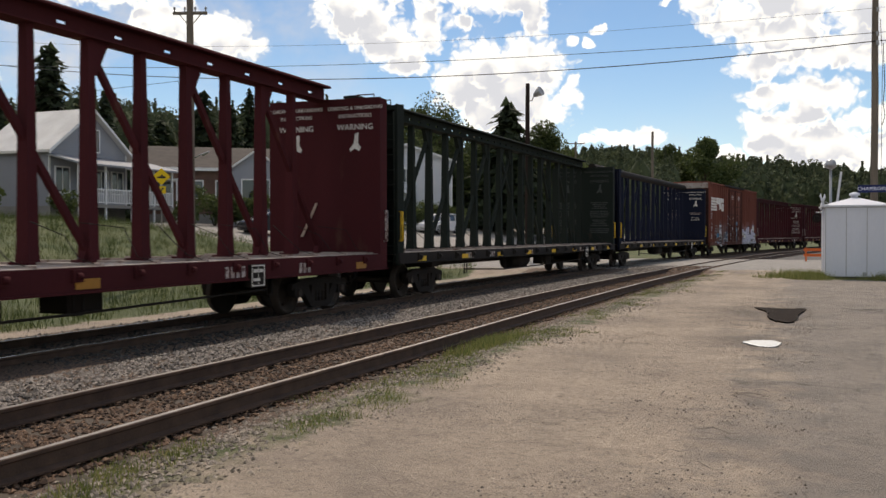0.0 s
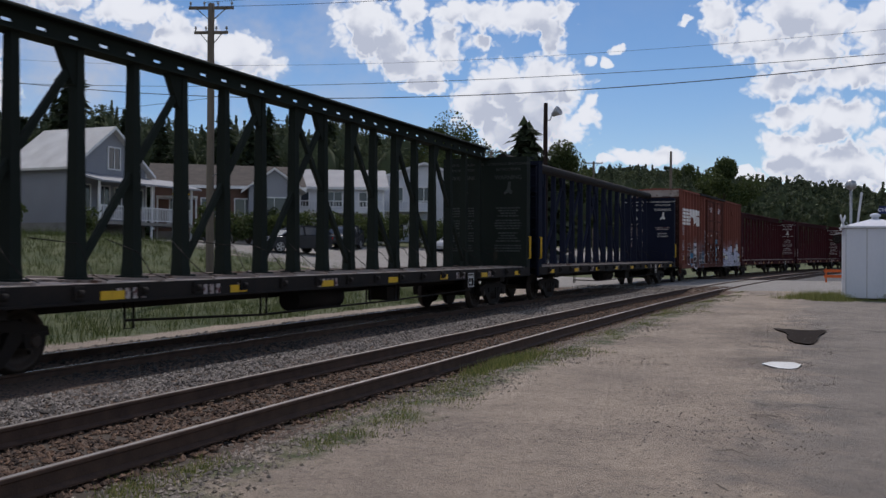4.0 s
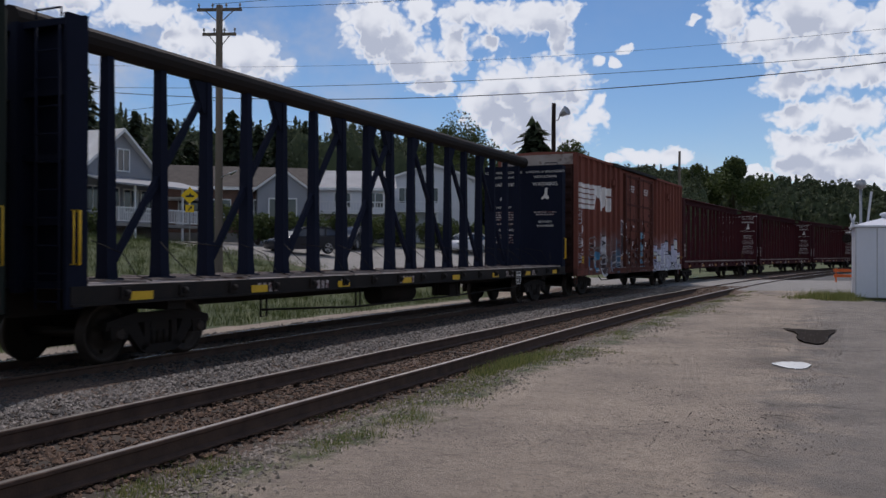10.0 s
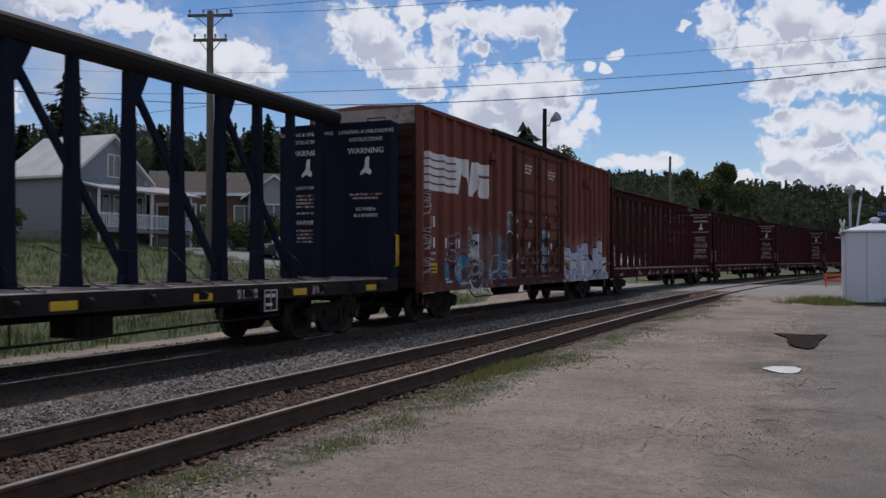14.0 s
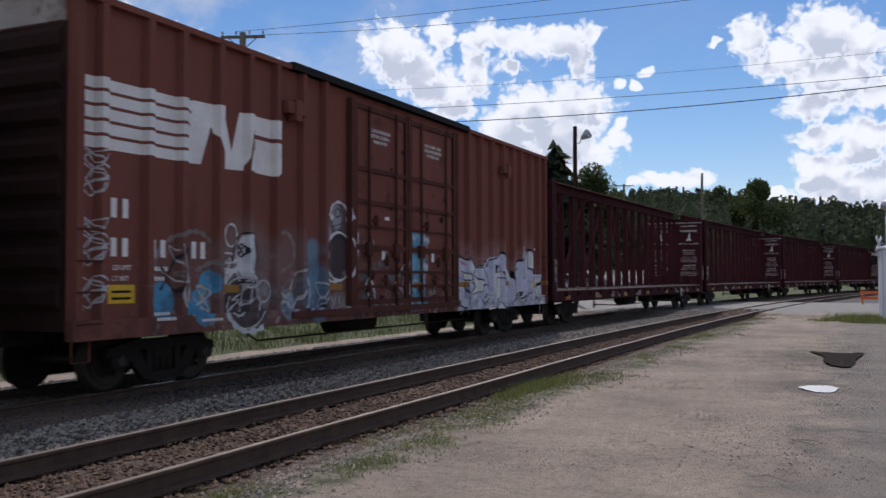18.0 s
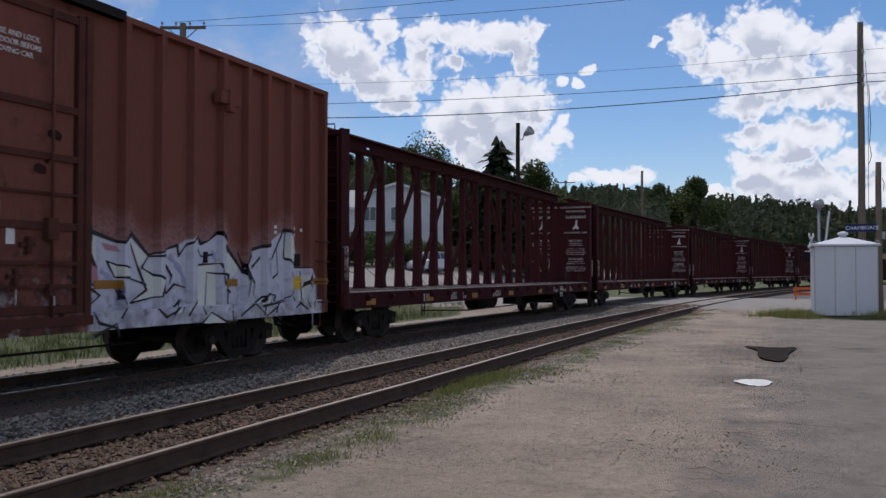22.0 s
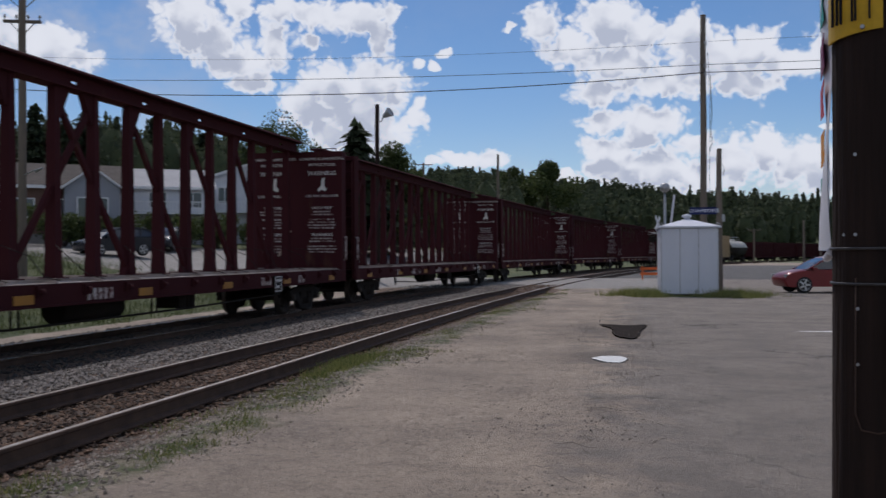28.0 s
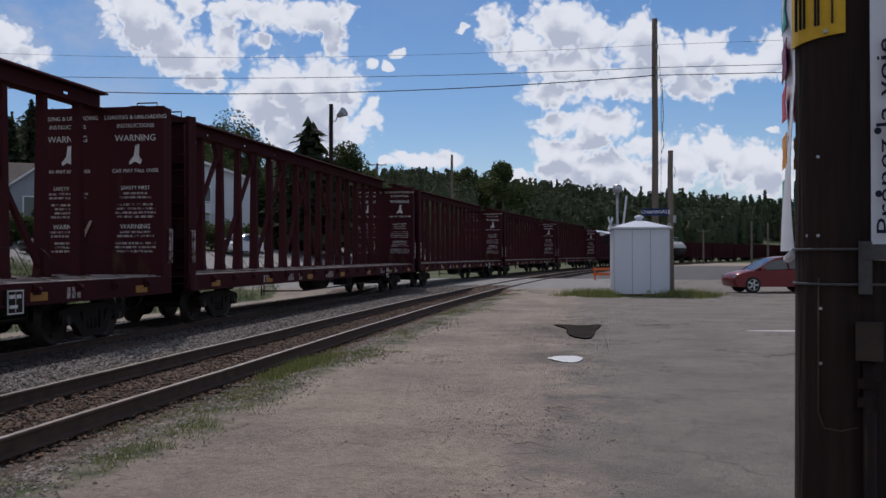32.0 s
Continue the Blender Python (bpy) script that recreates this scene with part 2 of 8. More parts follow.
# ---------------------------------------------------------------- materials
def mat(name, colour, rough=0.6, metal=0.0, second=None, scale=3.0, fine=40.0, amount=0.5, bump=0.15, streak=1.0, own=0.0, dirt=None, dirt_low=0.55, emit=0.0, spec=0.18):
    """A painted or natural surface: two tones mixed by noise at two scales, fine relief, and optional stains."""
    m = bpy.data.materials.new(name)
    m.use_nodes = True
    nt = m.node_tree
    b = nt.nodes["Principled BSDF"]
    b.inputs["Roughness"].default_value, b.inputs["Metallic"].default_value = rough, metal
    b.inputs["Specular IOR Level"].default_value = spec
    tc = nt.nodes.new("ShaderNodeTexCoord")
    mp = nt.nodes.new("ShaderNodeMapping")
    mp.inputs["Scale"].default_value = (1, 1, 1.0 / streak)
    nt.links.new(tc.outputs["Object"], mp.inputs["Vector"])

    def noise_node(sc, detail):
        n = nt.nodes.new("ShaderNodeTexNoise")
        n.inputs["Scale"].default_value, n.inputs["Detail"].default_value = sc, detail
        nt.links.new(mp.outputs[0], n.inputs["Vector"])
        return n
    big, small = noise_node(scale, 4), noise_node(fine, 3)
    add = nt.nodes.new("ShaderNodeMath")
    add.operation = "MULTIPLY_ADD"
    nt.links.new(small.outputs["Fac"], add.inputs[0])
    add.inputs[1].default_value = 0.5
    nt.links.new(big.outputs["Fac"], add.inputs[2])
    ramp = nt.nodes.new("ShaderNodeMapRange")
    ramp.inputs["From Min"].default_value, ramp.inputs["From Max"].default_value = 0.5, 1.0
    ramp.inputs["To Max"].default_value = amount
    nt.links.new(add.outputs[0], ramp.inputs["Value"])
    mix = nt.nodes.new("ShaderNodeMix")
    mix.data_type = "RGBA"
    c2 = second or tuple(c * 0.5 for c in colour)
    mix.inputs["A"].default_value, mix.inputs["B"].default_value = (*colour, 1), (*c2, 1)
    nt.links.new(ramp.outputs[0], mix.inputs["Factor"])
    last = mix.outputs["Result"]
    if dirt:
        st = nt.nodes.new("ShaderNodeTexNoise")
        st.inputs["Scale"].default_value, st.inputs["Detail"].default_value = scale * 2.3, 6
        nt.links.new(mp.outputs[0], st.inputs["Vector"])
        r2 = nt.nodes.new("ShaderNodeMapRange")
        r2.inputs["From Min"].default_value, r2.inputs["From Max"].default_value = dirt_low, dirt_low + 0.15
        nt.links.new(st.outputs["Fac"], r2.inputs["Value"])
        mx = nt.nodes.new("ShaderNodeMix")
        mx.data_type = "RGBA"
        nt.links.new(last, mx.inputs["A"])
        mx.inputs["B"].default_value = (*dirt, 1)
        nt.links.new(r2.outputs[0], mx.inputs["Factor"])
        last = mx.outputs["Result"]
    if own:
        oi = nt.nodes.new("ShaderNodeObjectInfo")
        hs = nt.nodes.new("ShaderNodeHueSaturation")
        mr = nt.nodes.new("ShaderNodeMapRange")
        mr.inputs["To Min"].default_value, mr.inputs["To Max"].default_value = 1 - own, 1 + own
        nt.links.new(oi.outputs["Random"], mr.inputs["Value"])
        nt.links.new(mr.outputs[0], hs.inputs["Value"])
        nt.links.new(last, hs.inputs["Color"])
        last = hs.outputs["Color"]
    nt.links.new(last, b.inputs["Base Color"])
    if bump:
        bp = nt.nodes.new("ShaderNodeBump")
        bp.inputs["Strength"].default_value, bp.inputs["Distance"].default_value = bump, 0.02
        nt.links.new(small.outputs["Fac"], bp.inputs["Height"])
        nt.links.new(bp.outputs[0], b.inputs["Normal"])
    if emit:
        b.inputs["Emission Color"].default_value, b.inputs["Emission Strength"].default_value = (*colour, 1), emit
    return m


def island_mat(name, low, high, rough=0.9, thin=0.0):
    """A heap of pieces, each in its own shade between two colours."""
    m = bpy.data.materials.new(name)
    m.use_nodes = True
    nt = m.node_tree
    b = nt.nodes["Principled BSDF"]
    b.inputs["Roughness"].default_value = rough
    g = nt.nodes.new("ShaderNodeNewGeometry")
    mix = nt.nodes.new("ShaderNodeMix")
    mix.data_type = "RGBA"
    mix.inputs["A"].default_value, mix.inputs["B"].default_value = (*low, 1), (*high, 1)
    nt.links.new(g.outputs["Random Per Island"], mix.inputs["Factor"])
    nt.links.new(mix.outputs["Result"], b.inputs["Base Color"])
    if thin:
        # leaves let light through
        tr = nt.nodes.new("ShaderNodeBsdfTranslucent")
        nt.links.new(mix.outputs["Result"], tr.inputs["Color"])
        both = nt.nodes.new("ShaderNodeMixShader")
        both.inputs[0].default_value = thin
        nt.links.new(b.outputs[0], both.inputs[1])
        nt.links.new(tr.outputs[0], both.inputs[2])
        nt.links.new(both.outputs[0], nt.nodes["Material Output"].inputs["Surface"])
    return m


M = {
    "maroon": mat("maroon_paint", (0.054, 0.0145, 0.0175), 0.8, 0, (0.041, 0.0135, 0.0145), 0.8, 30, 0.7, 0.1, 3.0, 0.08, (0.09, 0.045, 0.03), 0.62, spec=0.05),
    "red": mat("oxide_red_paint", (0.072, 0.017, 0.02), 0.8, 0, (0.045, 0.013, 0.014), 0.8, 30, 0.7, 0.1, 3.0, 0.08, (0.1, 0.05, 0.035), 0.64, spec=0.05),
    "green": mat("dark_green_paint", (0.021, 0.026, 0.022), 0.8, 0, (0.013, 0.017, 0.014), 0.8, 30, 0.7, 0.1, 3.0, 0.08, (0.06, 0.05, 0.035), 0.66, spec=0.05),
    "blue": mat("navy_paint", (0.014, 0.0165, 0.032), 0.8, 0, (0.01, 0.0125, 0.021), 0.8, 30, 0.7, 0.1, 3.0, 0.08, (0.06, 0.05, 0.04), 0.67, spec=0.05),
    "box": mat("boxcar_brown_paint", (0.235, 0.086, 0.064), 0.9, 0, (0.145, 0.055, 0.043), 0.6, 25, 0.7, 0.12, 4.0, 0.05, (0.1, 0.05, 0.035), 0.62, spec=0.05),
    "deck": mat("weathered_deck_steel", (0.4, 0.35, 0.32), 0.85, 0, (0.26, 0.2, 0.17), 1.5, 30, 0.9, 0.2, 1, 0.0, (0.12, 0.07, 0.05), 0.55),
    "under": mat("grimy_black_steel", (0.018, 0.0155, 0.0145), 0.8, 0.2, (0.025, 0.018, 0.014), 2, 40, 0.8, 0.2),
    "wheel": mat("worn_wheel_steel", (0.06, 0.045, 0.038), 0.6, 0.6, (0.03, 0.026, 0.022), 4, 50, 0.8, 0.1),
    "tread": mat("bright_rolled_steel", (0.6, 0.6, 0.6), 0.25, 1.0, (0.4, 0.38, 0.36), 4, 50, 0.6, 0.03),
    "rail": mat("rusty_rail_steel", (0.1, 0.062, 0.045), 0.8, 0.1, (0.05, 0.033, 0.026), 5, 60, 0.9, 0.2),
    "yellow": mat("yellow_reflective_tape", (0.75, 0.46, 0.03), 0.45, 0, (0.5, 0.3, 0.03), 8, 60, 0.6, 0.02),
    "white": mat("stencilled_white_paint", (0.75, 0.73, 0.69), 0.7, 0, (0.5, 0.46, 0.43), 3, 25, 0.9, 0.03, 1, 0, (0.16, 0.07, 0.055), 0.6),
    "wornwhite": mat("flaking_white_paint", (0.5, 0.46, 0.44), 0.7, 0, (0.3, 0.22, 0.2), 5, 30, 0.9, 0.03, 1, 0, (0.1, 0.035, 0.035), 0.47),
    "bare": mat("scraped_bare_steel", (0.45, 0.36, 0.3), 0.5, 0.4, (0.25, 0.15, 0.12), 6, 40, 0.8, 0.1),
    "tie": mat("creosoted_tie_wood", (0.09, 0.07, 0.055), 0.9, 0, (0.05, 0.042, 0.035), 3, 40, 0.9, 0.4, 1, 0.25),
    "shed": mat("white_painted_shed_steel", (0.66, 0.68, 0.74), 0.5, 0, (0.55, 0.57, 0.62), 1.2, 20, 0.6, 0.04, 4, 0, (0.5, 0.5, 0.5), 0.68),
    "pole": mat("weathered_pole_wood", (0.2, 0.165, 0.13), 0.9, 0, (0.11, 0.09, 0.075), 2, 30, 0.9, 0.5, 12),
    "darkpole": mat("creosoted_pole_wood", (0.036, 0.022, 0.017), 0.85, 0, (0.013, 0.009, 0.008), 5, 40, 1.0, 0.8, 14),
    "galv": mat("galvanised_steel", (0.42, 0.43, 0.44), 0.45, 0.8, (0.28, 0.28, 0.29), 6, 50, 0.7, 0.05),
    "wire": mat("black_cable", (0.02, 0.02, 0.022), 0.7, 0, None, 4, 30, 0.3, 0),
    "bark": mat("tree_bark", (0.11, 0.085, 0.065), 0.95, 0, (0.05, 0.04, 0.032), 5, 30, 0.9, 0.5, 4),
}


def spray_over(m):
    """Graffiti sprayed over the lower side of the boxcar, laid out along the car in metres."""
    nt = m.node_tree
    b = nt.nodes["Principled BSDF"]
    last = b.inputs["Base Color"].links[0].from_socket
    tc = nt.nodes.new("ShaderNodeTexCoord")
    sep = nt.nodes.new("ShaderNodeSeparateXYZ")
    nt.links.new(tc.outputs["Object"], sep.inputs[0])
    _, y, z = sep.outputs
    plane = nt.nodes.new("ShaderNodeCombineXYZ")
    nt.links.new(y, plane.inputs[0])
    nt.links.new(z, plane.inputs[1])

    def calc(op, a, c=None):
        n = nt.nodes.new("ShaderNodeMath")
        n.operation = op
        for i, v in enumerate((a, c)):
            if isinstance(v, (int, float)):
                n.inputs[i].default_value = v
            elif v is not None:
                nt.links.new(v, n.inputs[i])
        return n.outputs[0]

    def ramp(v, lo, hi, a=0.0, c=1.0):
        n = nt.nodes.new("ShaderNodeMapRange")
        for k, q in (("From Min", lo), ("From Max", hi), ("To Min", a), ("To Max", c)):
            n.inputs[k].default_value = q
        nt.links.new(v, n.inputs["Value"])
        return n.outputs[0]

    def puff(scale, detail=3.0, shift=0.0):
        mp = nt.nodes.new("ShaderNodeMapping")
        mp.inputs["Location"].default_value = (shift, shift * 0.7, 0)
        nt.links.new(plane.outputs[0], mp.inputs["Vector"])
        n = nt.nodes.new("ShaderNodeTexNoise")
        n.inputs["Scale"].default_value, n.inputs["Detail"].default_value = scale, detail
        nt.links.new(mp.outputs[0], n.inputs["Vector"])
        return n.outputs["Fac"]

    def span(v, lo, hi, soft=0.06):
        return calc("MULTIPLY", ramp(v, lo - soft, lo + soft), ramp(v, hi - soft, hi + soft, 1.0, 0.0))

    def paint(fac, colour, under):
        mx = nt.nodes.new("ShaderNodeMix")
        mx.data_type = "RGBA"
        nt.links.new(fac, mx.inputs["Factor"])
        nt.links.new(under, mx.inputs["A"])
        mx.inputs["B"].default_value = (*colour, 1)
        return mx.outputs["Result"]

    def times(*v):
        out = v[0]
        for q in v[1:]:
            out = calc("MULTIPLY", out, q)
        return out
    def ell(cy, cz, ry, rz, soft=0.25):
        d = calc("ADD", calc("POWER", calc("ABSOLUTE", calc("MULTIPLY", calc("SUBTRACT", y, cy), 1 / ry)), 2.0), calc("POWER", calc("ABSOLUTE", calc("MULTIPLY", calc("SUBTRACT", z, cz), 1 / rz)), 2.0))
        return ramp(calc("ADD", d, calc("MULTIPLY", calc("SUBTRACT", wob, 0.5), 0.8)), 1 - soft, 1 + soft, 1.0, 0.0)
    wob = puff(2.3, 2.0, 3.0)
    fine = puff(14.0, 4.0, 8.0)
    # crown line of the pale piece
    cr = nt.nodes.new("ShaderNodeValToRGB")
    stops = [(2.64, 2.2), (3.37, 2.03), (3.54, 2.23), (4.0, 1.86), (4.69, 2.03), (5.11, 2.22), (5.3, 2.07), (5.75, 2.27), (6.46, 1.65), (6.64, 1.98), (7.26, 2.1), (7.88, 2.41), (8.3, 2.15), (8.35, 1.7), (9.0, 1.7), (9.3, 1.3)]
    for k, (sy, sz) in enumerate(stops):
        e = cr.color_ramp.elements[k] if k < 2 else cr.color_ramp.elements.new((sy - 2.6) / 7)
        e.position = (sy - 2.6) / 7
        e.color = (sz / 3, sz / 3, sz / 3, 1)
    nt.links.new(ramp(y, 2.6, 9.6), cr.inputs["Fac"])
    above = calc("SUBTRACT", z, calc("MULTIPLY", cr.outputs["Color"], 3.0))
    rear = span(y, 2.66, 9.15, 0.05)
    mist = times(span(y, 2.6, 8.6, 0.25), ramp(calc("SUBTRACT", above, calc("MULTIPLY", puff(1.4, 2.0, 6.0), 0.5)), -0.25, 0.22, 1.0, 0.0), ramp(fine, 0.2, 0.6))
    last = paint(calc("MULTIPLY", mist, 0.62), (0.46, 0.3, 0.3), last)
    body = times(rear, ramp(above, -0.03, 0.0, 1.0, 0.0))
    last = paint(calc("MULTIPLY", body, 0.94), (0.64, 0.64, 0.75), last)
    last = paint(times(body, ramp(puff(1.1, 2.0, 9.0), 0.5, 0.62), ramp(z, 1.8, 1.0, 0.2, 0.8)), (0.72, 0.73, 0.75), last)
    last = paint(times(body, ramp(puff(5.0, 4.0, 14.0), 0.6, 0.75), ramp(z, 1.5, 0.8, 0.0, 0.7)), (0.2, 0.14, 0.13), last)
    # fills of the fainter pieces further forward
    for cy, cz, ry, rz, colour, much, soft in (
            (-5.6, 1.55, 0.85, 0.95, (0.26, 0.22, 0.21), 0.55, 0.5), (-7.05, 1.6, 0.75, 0.6, (0.2, 0.12, 0.11), 0.4, 0.5), (-4.2, 1.6, 0.7, 0.8, (0.27, 0.2, 0.2), 0.45, 0.5),
            (-7.5, 1.28, 0.28, 0.25, (0.085, 0.33, 0.54), 0.95, 0.12), (-6.48, 1.52, 0.2, 0.2, (0.085, 0.33, 0.54), 0.95, 0.12), (-6.68, 1.15, 0.25, 0.28, (0.085, 0.33, 0.54), 0.95, 0.12),
            (-5.6, 1.18, 0.56, 0.46, (0.09, 0.075, 0.08), 0.9, 0.2), (-5.53, 1.95, 0.27, 0.34, (0.72, 0.72, 0.76), 0.92, 0.15), (-5.02, 1.36, 0.2, 0.24, (0.38, 0.37, 0.36), 0.6, 0.4),
            (-4.42, 1.14, 0.3, 0.26, (0.32, 0.42, 0.52), 0.85, 0.2), (-3.88, 1.36, 0.24, 0.36, (0.22, 0.24, 0.28), 0.85, 0.2), (-3.5, 1.35, 0.27, 0.62, (0.13, 0.29, 0.42), 0.85, 0.5), (-3.6, 2.1, 0.26, 0.2, (0.17, 0.34, 0.44), 0.7, 0.6),
            (-2.62, 2.1, 0.7, 0.95, (0.16, 0.12, 0.13), 0.5, 0.5), (-3.02, 2.1, 0.13, 0.52, (0.45, 0.45, 0.48), 0.75, 0.4), (-2.6, 2.66, 0.3, 0.36, (0.12, 0.1, 0.11), 0.8, 0.3), (-2.74, 2.74, 0.17, 0.24, (0.42, 0.42, 0.45), 0.75, 0.4), (-2.64, 2.02, 0.44, 0.46, (0.06, 0.05, 0.055), 0.88, 0.2), (-2.7, 1.12, 0.5, 0.2, (0.33, 0.31, 0.31), 0.5, 0.5)):
        last = paint(calc("MULTIPLY", ell(cy, cz, ry, rz, soft), times(ramp(fine, 0.1, 0.45, 0.6, 1.0), much)), colour, last)
    last = paint(times(span(y, -1.9, -0.2, 0.2), span(z, 1.05, 1.85, 0.2), ramp(puff(3.0, 3.0, 19.0), 0.52, 0.62), 0.75), (0.12, 0.24, 0.27), last)
    last = paint(times(span(y, -2.1, 2.4, 0.2), ramp(z, 1.7, 1.0), ramp(puff(6.0, 4.0, 29.0), 0.56, 0.64), 0.8), (0.42, 0.42, 0.45), last)
    last = paint(times(span(y, 0.12, 0.96, 0.03), span(z, 0.9, 2.58, 0.04), ramp(puff(2.2, 3.0, 5.0), 0.3, 0.42)), (0.2, 0.46, 0.63), last)
    last = paint(times(span(y, 0.1, 1.15, 0.05), span(z, 0.85, 2.5, 0.06), ramp(puff(2.8, 3.0, 11.0), 0.54, 0.62)), (0.6, 0.66, 0.73), last)
    # rust bleeding on the doors
    last = paint(times(span(y, -2.2, 2.5, 0.05), ramp(puff(2.6, 5.0, 71.0), 0.56, 0.68), ramp(puff(0.7, 2.0, 81.0), 0.45, 0.6), 0.85), (0.04, 0.022, 0.02), last)
    last = paint(times(span(y, -2.3, 2.6, 0.1), ramp(z, 2.5, 1.1, 0.1, 1.0), ramp(puff(4.0, 5.0, 91.0), 0.42, 0.6), 0.75), (0.05, 0.03, 0.027), last)
    last = paint(times(span(y, -7.9, -2.0, 0.2), ramp(z, 2.3, 1.2), ramp(puff(1.7, 4.0, 33.0), 0.48, 0.62), 0.6), (0.085, 0.06, 0.06), last)
    last = paint(times(span(y, -7.9, 2.4, 0.2), ramp(z, 2.2, 1.2), ramp(puff(5.5, 5.0, 44.0), 0.6, 0.68), 0.55), (0.42, 0.43, 0.46), last)
    # road grime thrown up from below
    last = paint(times(ramp(z, 1.45, 0.75), ramp(puff(3.5, 5.0, 51.0), 0.35, 0.65), 0.7), (0.05, 0.032, 0.028), last)
    last = paint(times(ramp(z, 2.4, 0.9, 0.0, 0.8), ramp(puff(9.0, 5.0, 61.0), 0.55, 0.68), 0.6), (0.07, 0.045, 0.04), last)
    nt.links.new(last, b.inputs["Base Color"])


spray_over(M["box"])
M["sill_grime"] = mat("grimy_dark_sill_paint", (0.02, 0.019, 0.019), 0.8, 0, (0.035, 0.028, 0.024), 1.5, 25, 0.9, 0.1, spec=0.08)
M["box_grime"] = mat("grimy_brown_hardware", (0.12, 0.045, 0.033), 0.8, 0, (0.07, 0.03, 0.025), 2, 25, 0.9, 0.1, spec=0.05)
M["box_end"] = mat("sooty_brown_end_paint", (0.05, 0.024, 0.02), 0.9, 0, (0.03, 0.018, 0.016), 2, 25, 0.9, 0.1, spec=0.03)
M["spray_white"] = mat("white_spray_paint", (0.76, 0.76, 0.78), 0.6, 0, (0.55, 0.53, 0.54), 4, 20, 0.8, 0.02)
M["spray_grey"] = mat("pale_grey_spray_paint", (0.58, 0.58, 0.6), 0.6, 0, (0.38, 0.35, 0.35), 4, 20, 0.8, 0.02)
M["spray_mist"] = mat("thin_grey_spray_paint", (0.3, 0.27, 0.25), 0.7, 0, (0.17, 0.12, 0.11), 5, 30, 0.9, 0.02)
M["spray_pink"] = mat("pink_spray_paint", (0.5, 0.22, 0.26), 0.6, 0, (0.42, 0.26, 0.3), 3, 20, 0.8, 0.02)
M["spray_violet"] = mat("violet_grey_spray_paint", (0.36, 0.36, 0.52), 0.6, 0, (0.46, 0.46, 0.6), 3, 20, 0.8, 0.02)
M["spray_cream"] = mat("cream_spray_paint", (0.76, 0.76, 0.7), 0.6, 0, (0.66, 0.66, 0.63), 3, 20, 0.7, 0.02)
M["spray_navy"] = mat("navy_spray_paint", (0.03, 0.07, 0.16), 0.6, 0, (0.05, 0.1, 0.2), 3, 20, 0.7, 0.02)
M["worn_white"] = mat("worn_white_stencil_paint", (0.82, 0.81, 0.79), 0.6, 0, (0.66, 0.6, 0.57), 2.5, 22, 0.85, 0.02)
M["ochre"] = mat("ochre_reflective_tape", (0.36, 0.17, 0.03), 0.4, 0, (0.25, 0.11, 0.03), 3, 20, 0.6, 0.02)


# ---------------------------------------------------------------- mesh helpers
def box(bm, x0, x1, y0, y1, z0, z1):
    v = [bm.verts.new((x, y, z)) for z in (z0, z1) for y in (y0, y1) for x in (x0, x1)]
    for f in ((0, 2, 3, 1), (4, 5, 7, 6), (0, 1, 5, 4), (2, 6, 7, 3), (0, 4, 6, 2), (1, 3, 7, 5)):
        bm.faces.new([v[i] for i in f])


def bar(bm, p, q, w, h, up=(0, 0, 1)):
    """A straight bar from p to q, w wide and h deep."""
    p, q = Vector(p), Vector(q)
    d = (q - p).normalized()
    side = d.cross(Vector(up))
    side = side.normalized() if side.length > 1e-4 else Vector((1, 0, 0))
    top = side.cross(d).normalized()
    v = [bm.verts.new(e + side * a * w / 2 + top * b * h / 2) for e in (p, q) for a, b in ((-1, -1), (1, -1), (1, 1), (-1, 1))]
    for f in ((3, 2, 1, 0), (4, 5, 6, 7), (0, 1, 5, 4), (1, 2, 6, 5), (2, 3, 7, 6), (3, 0, 4, 7)):
        bm.faces.new([v[i] for i in f])


def tube(bm, p, q, r0, r1=None, n=10, caps=True):
    p, q = Vector(p), Vector(q)
    r1 = r0 if r1 is None else r1
    d = (q - p).normalized()
    a = d.orthogonal().normalized()
    b = d.cross(a)
    rings = []
    for e, r in ((p, r0), (q, r1)):
        rings.append([bm.verts.new(e + (a * math.cos(2 * math.pi * i / n) + b * math.sin(2 * math.pi * i / n)) * r) for i in range(n)])
    for i in range(n):
        f = bm.faces.new((rings[0][i], rings[0][(i + 1) % n], rings[1][(i + 1) % n], rings[1][i]))
        f.smooth = True
    if caps:
        bm.faces.new(rings[0][::-1])
        bm.faces.new(rings[1])


def pipe(bm, pts, r, n=6):
    """A bent round bar or cable through the points."""
    pts = [Vector(p) for p in pts]
    rings, up = [], None
    for k, p in enumerate(pts):
        d = (pts[min(k + 1, len(pts) - 1)] - pts[max(k - 1, 0)]).normalized()
        a = d.orthogonal().normalized() if up is None else (up - d * up.dot(d)).normalized()
        up, b = a, d.cross(a)
        rings.append([bm.verts.new(p + (a * math.cos(2 * math.pi * i / n) + b * math.sin(2 * math.pi * i / n)) * r) for i in range(n)])
    for r0, r1 in zip(rings, rings[1:]):
        for i in range(n):
            bm.faces.new((r0[i], r0[(i + 1) % n], r1[(i + 1) % n], r1[i])).smooth = True
    bm.faces.new(rings[0][::-1])
    bm.faces.new(rings[-1])


